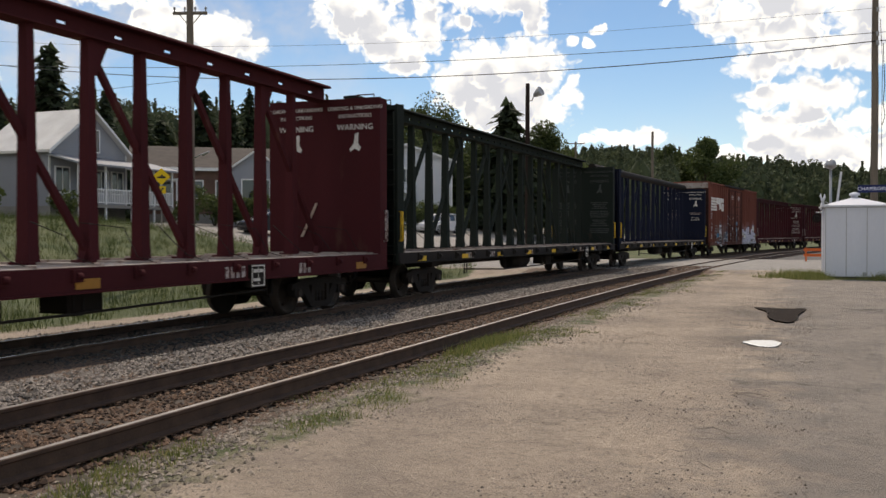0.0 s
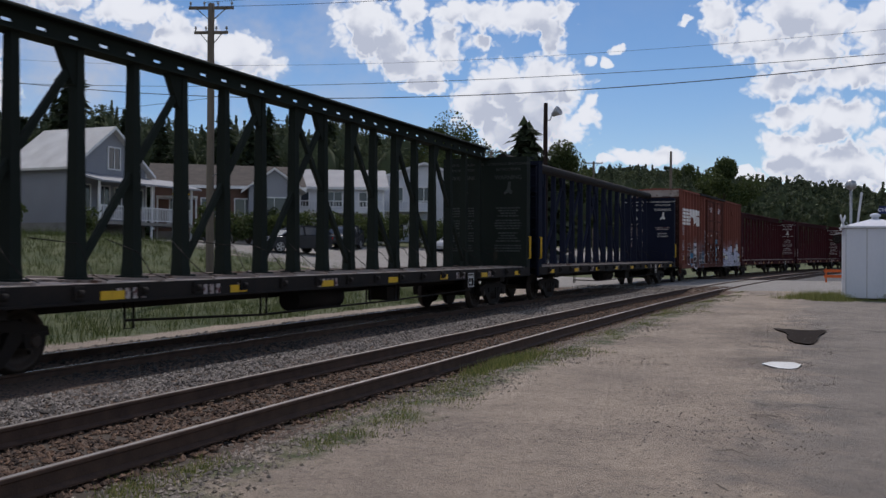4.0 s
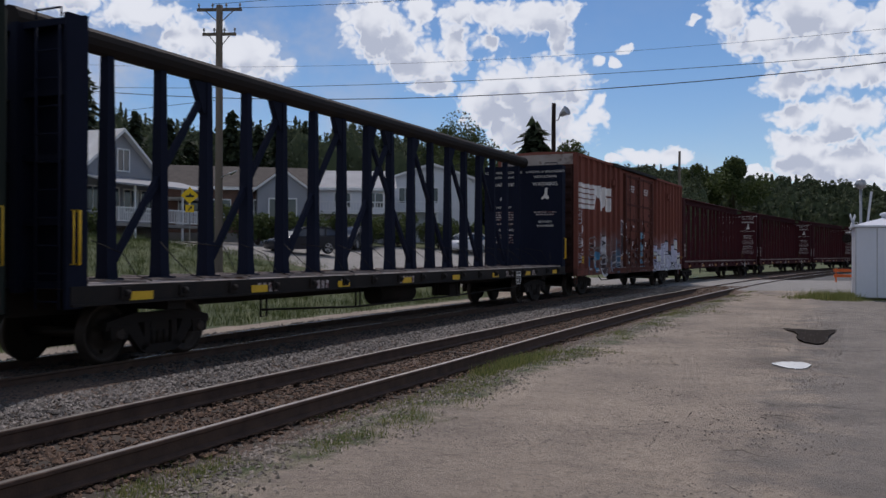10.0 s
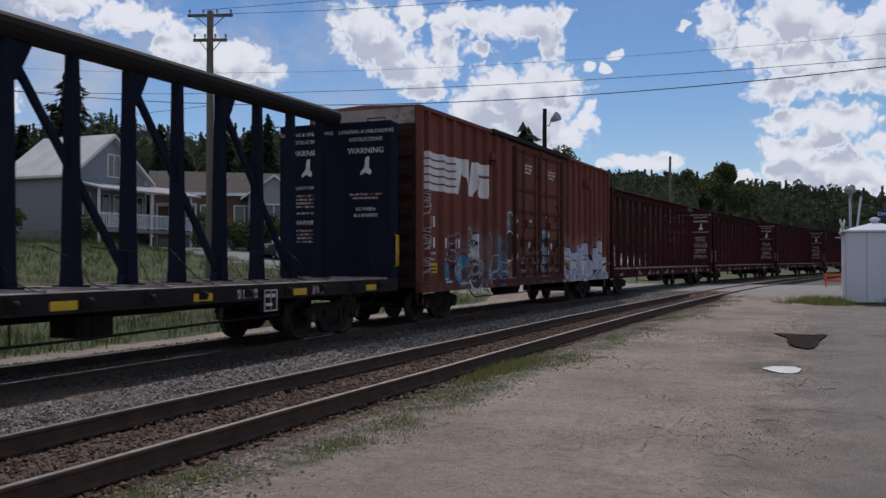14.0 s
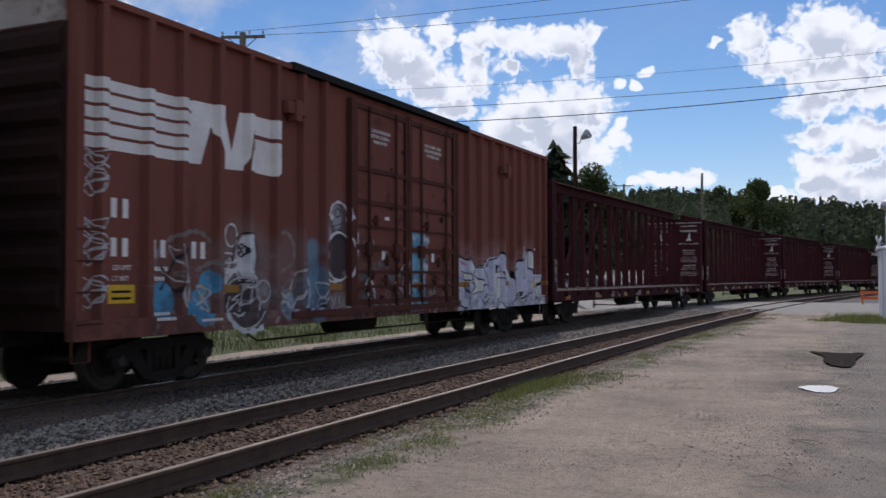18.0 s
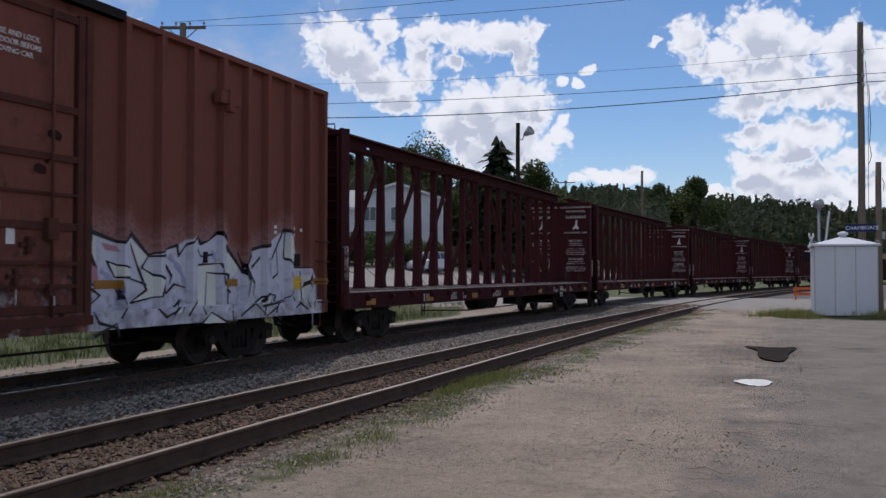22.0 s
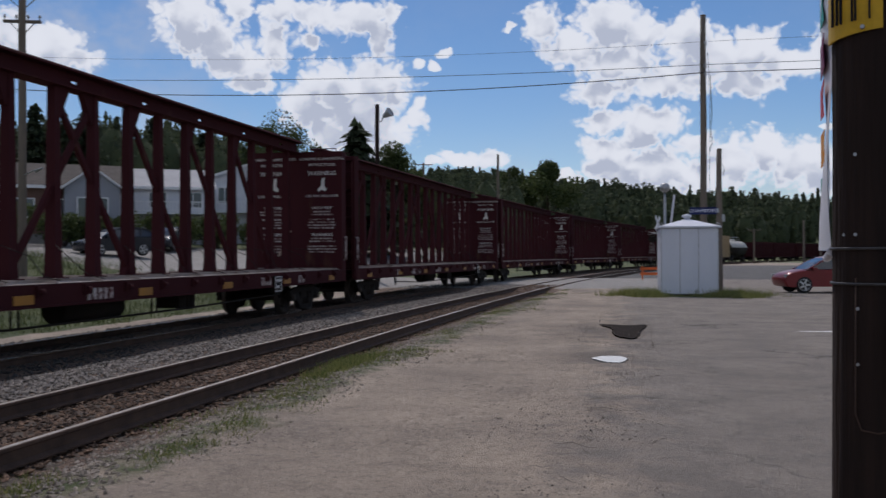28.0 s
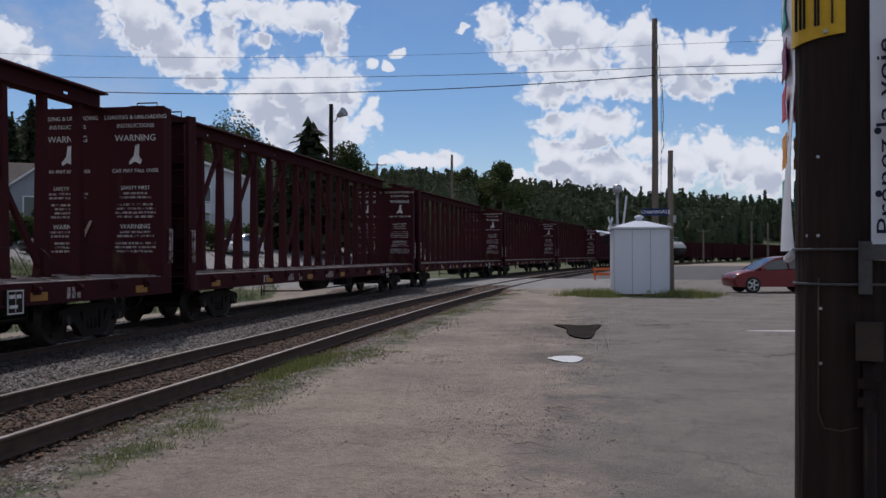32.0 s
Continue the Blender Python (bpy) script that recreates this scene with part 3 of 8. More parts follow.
def prism(bm, outline, place, thick):
    """An outline of (a, b) points, laid out by place(a, b, depth), with that thickness."""
    lo = [bm.verts.new(place(a, b, 0)) for a, b in outline]
    hi = [bm.verts.new(place(a, b, thick)) for a, b in outline]
    n = len(lo)
    bm.faces.new(lo[::-1])
    bm.faces.new(hi)
    for i in range(n):
        bm.faces.new((lo[i], lo[(i + 1) % n], hi[(i + 1) % n], hi[i]))


def lathe(bm, profile, axis="x", n=20):
    """A profile of (along, radius) points turned round an axis."""
    rings = []
    for a, r in profile:
        ring = []
        for i in range(n):
            c, s = math.cos(2 * math.pi * i / n) * r, math.sin(2 * math.pi * i / n) * r
            ring.append(bm.verts.new((a, c, s) if axis == "x" else (c, s, a) if axis == "z" else (s, a, c)))
        rings.append(ring)
    for r0, r1 in zip(rings, rings[1:]):
        for i in range(n):
            f = bm.faces.new((r0[i], r0[(i + 1) % n], r1[(i + 1) % n], r1[i]))
            f.smooth = True
    bm.faces.new(rings[0][::-1])
    bm.faces.new(rings[-1])


def part(name, bm, material, parent=None, label="", at=None, fix=True):
    me = bpy.data.meshes.new(name)
    if fix:
        bmesh.ops.recalc_face_normals(bm, faces=bm.faces)
    bm.to_mesh(me)
    bm.free()
    me.materials.append(M[material] if isinstance(material, str) else material)
    ob = new(name, me)
    if parent:
        ob.parent = parent
    if at is not None:
        ob.matrix_basis = at
    if label:
        ob["label"] = label
    return ob


def share(ob, m, parent=None, name=None):
    """Another object on the same mesh."""
    o = new(name or ob.name.split(".")[0], ob.data)
    o.parent = parent or ob.parent
    o.matrix_basis = m
    return o


def raw(name, verts, faces, material, parent=None, smooth=False):
    me = bpy.data.meshes.new(name)
    me.from_pydata(verts, [], faces)
    me.materials.append(M[material] if isinstance(material, str) else material)
    if smooth:
        me.polygons.foreach_set("use_smooth", [True] * len(me.polygons))
    ob = new(name, me)
    if parent:
        ob.parent = parent
    return ob


def words(name, text, size, material, parent, m, align="CENTER", extrude=0.003, spacing=1.0):
    cu = bpy.data.curves.new(name, "FONT")
    cu.body, cu.size, cu.align_x, cu.extrude, cu.space_character = text, size, align, extrude, spacing
    cu.resolution_u = 2
    tmp = bpy.data.objects.new(name, cu)
    me = bpy.data.meshes.new_from_object(tmp)
    bpy.data.objects.remove(tmp)
    bpy.data.curves.remove(cu)
    me.materials.clear()
    me.materials.append(M[material] if isinstance(material, str) else material)
    ob = new(name, me)
    ob.parent, ob.matrix_basis = parent, m
    return ob


def thing(name, label, category, m=None, group="", kind=""):
    ob = new(name)
    ob.empty_display_size = 0.3
    if m is not None:
        ob.matrix_basis = m
    return tagged(ob, label, category, group, kind)


# ---------------------------------------------------------------- the plan
MAIN_X, BEND_Y, BEND_R = -10.6, 20.0, 520.0     # main track, straight and then bending right
SIDE_X = -5.95                                  # centre of the siding
EYE_RAIL = 0.06


def on_track(s, off=0.0, centre=MAIN_X):
    """Place and heading (radians, clockwise from +y) at s along the track; off metres to its right."""
    radius = BEND_R - (centre - MAIN_X)
    if s <= BEND_Y:
        return centre + off, s, 0.0
    a = (s - BEND_Y) / BEND_R
    return centre + radius - (radius - off) * math.cos(a), BEND_Y + (radius - off) * math.sin(a), a


# ---------------------------------------------------------------- ground
def smooth01(a, b, x):
    t = np.clip((x - a) / (b - a), 0, 1)
    return t * t * (3 - 2 * t)


def from_track(x, y):
    """Metres to the right of the main track's centre line, for arrays."""
    bend = np.where(y > BEND_Y, BEND_R - np.hypot(x - (MAIN_X + BEND_R), y - BEND_Y), x - MAIN_X)
    return bend


def ground_z(x, y):
    x, y = np.asarray(x, float), np.asarray(y, float)
    d = from_track(x, y)
    z = np.full_like(d, -0.06)
    # shallow trough under the siding, ballast shoulder between the tracks, bed of the main track
    z = z - 0.1 * smooth01(6.4, 5.5, d) + 0.04 * smooth01(3.4, 2.6, d) * smooth01(-2.6, -1.4, d)
    z = z - 0.3 * smooth01(-1.9, -3.4, d)
    # left side: gravel strip, then the grassy rise up to the houses
    z = z + 3.0 * smooth01(-6.5, -30.0, d)
    # wooded hills far off
    r = np.hypot(x, y)
    left = -np.degrees(np.arctan2(x, y))
    crest = np.interp(left, [-100, -60, -30, -11, -6, 0, 6, 12, 30, 80, 120], [0, 5, 6, 8, 11, 14, 20, 24, 24, 20, 0])
    z = z + crest * smooth01(210, 400, r) + 7 * smooth01(14, 30, left) * smooth01(110, 90, left) * smooth01(85, 140, r)
    # the crossing road is flush with the rails and climbs gently to the street
    road = smooth01(12, 9, np.abs(y - 53)) * smooth01(14, 10, d) * smooth01(-38, -30, d)
    z = z * (1 - road) + (2.4 * smooth01(-6, -32, d)) * road
    return z


def ground_material():
    m = bpy.data.materials.new("dusty_ground")
    m.use_nodes = True
    nt = m.node_tree
    b = nt.nodes["Principled BSDF"]
    b.inputs["Roughness"].default_value = 0.95
    at = nt.nodes.new("ShaderNodeVertexColor")
    at.layer_name = "cover"
    geo = nt.nodes.new("ShaderNodeNewGeometry")

    def tex(scale, detail=5, rough=0.6):
        n = nt.nodes.new("ShaderNodeTexNoise")
        n.inputs["Scale"].default_value, n.inputs["Detail"].default_value, n.inputs["Roughness"].default_value = scale, detail, rough
        nt.links.new(geo.outputs["Position"], n.inputs["Vector"])
        return n.outputs["Fac"]

    def ramp(fac, lo, hi, a=0.0, c=1.0):
        r = nt.nodes.new("ShaderNodeMapRange")
        for key, v in (("From Min", lo), ("From Max", hi), ("To Min", a), ("To Max", c)):
            r.inputs[key].default_value = v
        nt.links.new(fac, r.inputs["Value"])
        return r.outputs[0]

    def blend(fac, p, q):
        mx = nt.nodes.new("ShaderNodeMix")
        mx.data_type = "RGBA"
        nt.links.new(fac, mx.inputs["Factor"])
        for key, v in (("A", p), ("B", q)):
            if isinstance(v, tuple):
                mx.inputs[key].default_value = (*v, 1)
            else:
                nt.links.new(v, mx.inputs[key])
        return mx.outputs["Result"]

    sep = nt.nodes.new("ShaderNodeSeparateColor")
    nt.links.new(at.outputs["Color"], sep.inputs[0])
    wob = tex(1.7, 6)

    def edge(channel, soft=0.35):
        ad = nt.nodes.new("ShaderNodeMath")
        ad.operation = "ADD"
        nt.links.new(channel, ad.inputs[0])
        nt.links.new(ramp(wob, 0.25, 0.75, -0.35, 0.35), ad.inputs[1])
        return ramp(ad.outputs[0], 0.5 - soft / 2, 0.5 + soft / 2)
    speck = tex(55, 3, 0.7)
    lot = blend(ramp(tex(0.45, 6), 0.35, 0.7), (0.44, 0.35, 0.265), (0.25, 0.2, 0.16))
    lot = blend(ramp(tex(1.6, 6, 0.7), 0.52, 0.66, 0, 0.55), lot, (0.2, 0.16, 0.128))
    lot = blend(ramp(tex(3.5, 6), 0.5, 0.75, 0, 0.5), lot, (0.32, 0.265, 0.2))
    lot = blend(ramp(tex(11, 6, 0.75), 0.5, 0.66, 0, 0.6), lot, (0.15, 0.125, 0.1))
    lot = blend(ramp(tex(24, 5, 0.8), 0.54, 0.66, 0, 0.8), lot, (0.46, 0.385, 0.3))
    lot = blend(ramp(speck, 0.56, 0.7, 0, 0.85), lot, (0.085, 0.068, 0.055))
    paved = blend(ramp(tex(0.8, 6), 0.35, 0.7), (0.21, 0.18, 0.152), (0.305, 0.26, 0.214))
    paved = blend(ramp(tex(5, 6, 0.7), 0.5, 0.7, 0, 0.45), paved, (0.115, 0.105, 0.098))
    paved = blend(ramp(tex(18, 5, 0.8), 0.55, 0.7, 0, 0.5), paved, (0.25, 0.225, 0.195))
    paved = blend(ramp(tex(80, 2), 0.5, 0.72, 0, 0.6), paved, (0.08, 0.072, 0.068))
    grass = blend(ramp(tex(0.6, 6), 0.35, 0.7), (0.05, 0.072, 0.02), (0.125, 0.13, 0.05))
    grass = blend(ramp(tex(9, 5), 0.45, 0.75, 0, 0.7), grass, (0.045, 0.07, 0.02))
    bed = blend(ramp(tex(26, 4, 0.8), 0.42, 0.62), (0.065, 0.04, 0.028), (0.22, 0.145, 0.1))
    # crazed and patched asphalt
    crack = nt.nodes.new("ShaderNodeTexVoronoi")
    crack.feature = "DISTANCE_TO_EDGE"
    crack.inputs["Scale"].default_value = 0.75
    wand = nt.nodes.new("ShaderNodeVectorMath")
    wand.operation = "MULTIPLY_ADD"
    wn = nt.nodes.new("ShaderNodeTexNoise")
    wn.inputs["Scale"].default_value, wn.inputs["Detail"].default_value = 2.2, 6
    nt.links.new(geo.outputs["Position"], wn.inputs["Vector"])
    nt.links.new(wn.outputs["Color"], wand.inputs[0])
    wand.inputs[1].default_value = (1.0, 1.0, 0.0)
    nt.links.new(geo.outputs["Position"], wand.inputs[2])
    nt.links.new(wand.outputs[0], crack.inputs["Vector"])
    worn = nt.nodes.new("ShaderNodeMath")
    worn.operation = "MULTIPLY"
    nt.links.new(ramp(crack.outputs["Distance"], 0.004, 0.03, 0.85, 0.0), worn.inputs[0])
    nt.links.new(ramp(tex(0.35, 4), 0.5, 0.62), worn.inputs[1])
    paved = blend(worn.outputs[0], paved, (0.06, 0.05, 0.043))
    pale = blend(ramp(tex(1.2, 6), 0.35, 0.7), (0.33, 0.31, 0.285), (0.25, 0.235, 0.215))
    pale = blend(ramp(tex(22, 5, 0.8), 0.52, 0.7, 0, 0.5), pale, (0.14, 0.13, 0.12))
    col = blend(edge(sep.outputs["Green"]), lot, paved)
    # worn wheel lines and damp patches across the lot
    col = blend(ramp(tex(0.22, 5, 0.65), 0.52, 0.68, 0, 0.45), col, (0.17, 0.142, 0.118))
    col = blend(edge(at.outputs["Alpha"]), col, pale)
    col = blend(edge(sep.outputs["Blue"]), col, bed)
    col = blend(edge(sep.outputs["Red"]), col, grass)
    # wet rims of the puddles and the dark fresh asphalt beyond the crossing
    soak = nt.nodes.new("ShaderNodeVertexColor")
    soak.layer_name = "soak"
    deep = nt.nodes.new("ShaderNodeSeparateColor")
    nt.links.new(soak.outputs["Color"], deep.inputs[0])
    col = blend(ramp(edge(deep.outputs["Red"], 0.9), 0.0, 1.0, 0, 0.6), col, (0.085, 0.07, 0.058))
    asphalt = blend(ramp(tex(0.5, 6), 0.35, 0.7), (0.085, 0.082, 0.08), (0.13, 0.122, 0.115))
    col = blend(edge(deep.outputs["Green"]), col, asphalt)
    nt.links.new(col, b.inputs["Base Color"])
    bp = nt.nodes.new("ShaderNodeBump")
    bp.inputs["Strength"].default_value, bp.inputs["Distance"].default_value = 0.8, 0.05
    ad = nt.nodes.new("ShaderNodeMath")
    ad.operation = "ADD"
    nt.links.new(speck, ad.inputs[0])
    nt.links.new(tex(7, 5), ad.inputs[1])
    nt.links.new(ad.outputs[0], bp.inputs["Height"])
    nt.links.new(bp.outputs[0], b.inputs["Normal"])
    return m


def spaced(lo, hi, fine_lo, fine_hi, step, grow=1.16):
    a = list(np.arange(fine_lo, fine_hi + step / 2, step))
    s = step
    while a[-1] < hi:
        s *= grow
        a.append(a[-1] + s)
    s = step
    while a[0] > lo:
        s *= grow
        a.insert(0, a[0] - s)
    return np.array(a)


def make_ground():
    xs, ys = spaced(-3000, 3000, -20, 8, 0.25), spaced(-2500, 3000, 0, 60, 0.4)
    X, Y = np.meshgrid(xs, ys)
    Z = ground_z(X, Y)
    near = np.exp(-(np.hypot(X, Y) / 60) ** 2)
    ripple = np.array([noise.noise((x * 0.5, y * 0.5, 0)) for x, y in zip(X.ravel(), Y.ravel())]).reshape(X.shape)
    Z = Z + 0.02 * ripple * near
    # two shallow puddle hollows
    for px, py, rx, ry in PUDDLES:
        Z -= 0.05 * np.exp(-(((X - px) / (rx * 1.3)) ** 2 + ((Y - py) / (ry * 1.3)) ** 2))
    nx, ny = len(xs), len(ys)
    verts = np.stack([X.ravel(), Y.ravel(), Z.ravel()], 1)
    i = np.arange(nx * ny).reshape(ny, nx)
    faces = np.stack([i[:-1, :-1].ravel(), i[:-1, 1:].ravel(), i[1:, 1:].ravel(), i[1:, :-1].ravel()], 1)
    ob = raw("ground", verts.tolist(), faces.tolist(), ground_material(), smooth=True)
    d = from_track(X, Y)
    road = smooth01(10.5, 8.5, np.abs(Y - 53))
    grass = smooth01(-4.8, -5.8, d) + smooth01(4.6, 5.3, -np.abs(d - 6.9) + 5.9) * 0.0
    fringe = np.exp(-((d - 6.35) / 0.55) ** 2) * smooth01(62, 25, Y) * 0.62
    far = smooth01(70, 80, Y) * smooth01(3.2, 6, d)
    grass = np.clip(np.maximum.reduce([grass * (1 - road), fringe, far * smooth01(45, 70, d), smooth01(60, 120, np.hypot(X, Y)) * smooth01(3, -6, d), smooth01(150, 200, np.hypot(X, Y))]), 0, 1)
    shed = np.exp(-(((X - 1.6) / 2.6) ** 2 + ((Y - 38) / 1.8) ** 2) ** 2)
    grass = np.maximum(grass, shed)
    street = smooth01(5.0, 4.0, np.abs(X + 29 - 0.1 * (Y - 60))) * smooth01(44, 52, Y) * smooth01(120, 110, Y)
    grass = grass * (1 - street) * (1 - road * smooth01(-45, -40, X))
    paved = np.maximum.reduce([road, smooth01(-2.2, 1.2, X + 0.02 * Y) * smooth01(70, 62, Y) * 0.9, street])
    bed = smooth01(6.3, 5.7, d) * smooth01(-3.0, -2.4, d) * (1 - road)
    cover = np.stack([grass.ravel(), paved.ravel(), bed.ravel(), np.maximum(road * smooth01(12, 9, d), street).ravel()], 1)
    layer = ob.data.color_attributes.new("cover", "FLOAT_COLOR", "POINT")
    layer.data.foreach_set("color", cover.ravel())
    wet = np.zeros_like(X)
    for px, py, rx, ry in ((-0.95, 15.1, 0.55, 0.9), (-1.15, 20.6, 0.95, 2.8)):
        wet = np.maximum(wet, 0.8 * np.exp(-(((X - px) / rx) ** 2 + ((Y - py) / ry) ** 2)))
    dark = smooth01(60, 64, Y) * smooth01(150, 120, Y) * smooth01(3.5, 6, d) * smooth01(60, 40, d) * (1 - grass)
    second = ob.data.color_attributes.new("soak", "FLOAT_COLOR", "POINT")
    second.data.foreach_set("color", np.stack([wet.ravel(), dark.ravel(), 0 * wet.ravel(), 0 * wet.ravel() + 1], 1).ravel())
    tagged(ob, "dusty gravel lot, paved road and grassy slopes", "ground", kind="structure")


PUDDLES = [(-0.72, 14.95, 0.32, 0.32), (-0.7, 20.3, 0.6, 1.6)]
make_ground()


# ---------------------------------------------------------------- tracks
RAIL = [(-0.075, -0.17), (0.075, -0.17), (0.075, -0.155), (0.012, -0.135), (0.012, -0.045), (0.036, -0.03), (0.036, -0.004), (0.028, 0), (-0.028, 0), (-0.036, -0.004), (-0.036, -0.03), (-0.012, -0.045), (-0.012, -0.135), (-0.075, -0.155)]


def sweep(name, profile, s0, s1, step, off, dz, material, parent, wobble=0.0):
    verts, faces = [], []
    n = len(profile)
    ss = np.arange(s0, s1 + step / 2, step)
    for k, s in enumerate(ss):
        for a, b in profile:
            x, y, _ = on_track(s, off + a)
            verts.append((x + wobble * noise.noise((s * 0.3, off, 0)), y, b + dz + wobble * noise.noise((s * 0.25, off, 5))))
        if k:
            for i in range(n):
                j = (i + 1) % n
                faces.append(((k - 1) * n + i, (k - 1) * n + j, k * n + j, k * n + i))
    return raw(name, verts, faces, material, parent)


def make_track(name, label, off, dz, s1, tread, tie_top):
    track = thing(name, label, "railway track", kind="structure")
    for side in (-0.7535, 0.7535):
        rail = sweep("rail", RAIL, -30, s1, 2.0, off + side, dz, "rail", track, 0.008)
        head = [(-0.026, 0.001), (0.026, 0.001), (0.026, 0.003), (-0.026, 0.003)]
        sweep("running_surface", head, -30, s1, 2.0, off + side, dz, tread, rail, 0.008)
    bm = bmesh.new()
    box(bm, -1.3, 1.3, -0.11, 0.11, -0.17, 0.0)
    master = None
    for k in range(int((min(s1, 110) + 6) / 0.56)):
        s = -6 + k * 0.56
        if 46 < s < 60:
            continue
        x, y, a = on_track(s, off)
        m = pose(x + random.uniform(-0.04, 0.04), y + random.uniform(-0.03, 0.03), dz - 0.172 + tie_top, random.uniform(-0.6, 0.6), random.uniform(-0.5, 0.5), -math.degrees(a) + random.uniform(-1.5, 1.5))
        if master is None:
            master = part("tie", bm, "tie", track, at=m)
        else:
            share(master, m, track)
    return track


M["railtop"] = mat("dull_rail_head", (0.4, 0.37, 0.34), 0.38, 0.85, (0.25, 0.2, 0.17), 5, 60, 0.8, 0.05)
make_track("main_track", "main line railway track on dark ballast", 0.0, 0.0, 420, "tread", 0.0)
make_track("siding_track", "rusty siding track sunk in dirt and stones", MAIN_X * 0 + 4.65, EYE_RAIL, 330, "railtop", -0.04)


def stones(name, count, region, size, colours, label, seed, lift=0.0):
    rng = np.random.default_rng(seed)
    base = np.array([(1, 0, 0), (-1, 0, 0), (0, 1, 0), (0, -1, 0), (0, 0, 1), (0, 0, -1)], float)
    tris = np.array([(0, 2, 4), (2, 1, 4), (1, 3, 4), (3, 0, 4), (2, 0, 5), (1, 2, 5), (3, 1, 5), (0, 3, 5)])
    s = region[0] + (region[1] - region[0]) * rng.random(count) ** 1.7
    d = region[2] + (region[3] - region[2]) * rng.random(count)
    if len(region) > 4:
        d = region[2] + (region[3] - region[2]) * np.clip(rng.normal(0.5, 0.22, count), 0, 1)
    px, py = np.empty(count), np.empty(count)
    for i in range(count):
        px[i], py[i], _ = on_track(s[i], d[i])
    pz = ground_z(px, py) + lift
    r = size * (0.5 + rng.random(count) * 0.9)
    pts = base[None] * (0.6 + 0.6 * rng.random((count, 6, 1))) * np.array([1, 1, 0.65])
    a = rng.random(count) * 6.28
    c, sn = np.cos(a)[:, None], np.sin(a)[:, None]
    tilt = (rng.random((count, 1)) - 0.5) * 0.9
    X = pts[..., 0] * c - pts[..., 1] * sn
    Y = pts[..., 0] * sn + pts[..., 1] * c
    Zz = pts[..., 2] + X * tilt
    V = np.stack([px[:, None] + X * r[:, None], py[:, None] + Y * r[:, None], pz[:, None] + Zz * r[:, None]], -1).reshape(-1, 3)
    F = (tris[None] + 6 * np.arange(count)[:, None, None]).reshape(-1, 3)
    ob = raw(name, V.tolist(), F.tolist(), island_mat(name + "_stone", *colours))
    tagged(ob, label, "ballast", kind="stuff")


stones("grey_ballast", 25000, (3, 48, 1.95, 3.75), 0.034, ((0.05, 0.043, 0.037), (0.36, 0.31, 0.265)), "loose grey crushed ballast between the tracks", 3, 0.01)
stones("brown_ballast", 15000, (2.5, 48, 3.7, 5.6), 0.03, ((0.03, 0.018, 0.012), (0.22, 0.13, 0.08)), "rust-brown ballast between the siding rails", 4, 0.02)
# oily stones; their dark colour and spread also paint in the train's shade
stones("dark_ballast", 15000, (3, 48, -2.0, 2.25), 0.036, ((0.03, 0.027, 0.025), (0.09, 0.08, 0.07)), "oily ballast under the main track, coloured darker for the train's shade", 5, 0.0)
stones("edge_stones", 9000, (2.5, 40, 5.3, 7.0, 1), 0.024, ((0.1, 0.08, 0.06), (0.38, 0.32, 0.26)), "scattered stones along the edge of the lot", 6, 0.0)
stones("lot_pebbles", 9000, (2.5, 30, 6.4, 10.6), 0.011, ((0.1, 0.08, 0.066), (0.4, 0.34, 0.28)), "small pebbles strewn over the dusty lot", 7, 0.0)


# ---------------------------------------------------------------- the train
def train_at(t):
    """Place of the blue car's centre along the main track, in metres."""
    return -2.61927688e-05 * t ** 4 + 1.73076663e-03 * t ** 3 + -6.00058080e-03 * t ** 2 + -3.606919 * t + 55.8031


WHEEL_R = 0.44
WHEELSETS = []          # every axle that turns, with its car


def wheelset_mesh():
    bm = bmesh.new()
    tube(bm, (-1.0, 0, 0), (1.0, 0, 0), 0.075, 0.075, 10)
    for side in (-1, 1):
        prof = [(side * 0.69, 0.16), (side * 0.69, 0.35), (side * 0.685, 0.40), (side * 0.685, 0.465), (side * 0.715, 0.465), (side * 0.72, WHEEL_R), (side * 0.825, WHEEL_R - 0.006), (side * 0.825, 0.36), (side * 0.78, 0.34), (side * 0.77, 0.2), (side * 0.84, 0.15), (side * 0.84, 0.09)]
        lathe(bm, prof, "x", 24)
        for k in range(3):
            a = k * 2.094
            tube(bm, (side * 0.83, 0.26 * math.cos(a), 0.26 * math.sin(a)), (side * 0.755, 0.26 * math.cos(a), 0.26 * math.sin(a)), 0.03, 0.03, 6)
        lathe(bm, [(side * 0.98, 0.09), (side * 1.1, 0.09), (side * 1.12, 0.07)], "x", 10)
    return bm


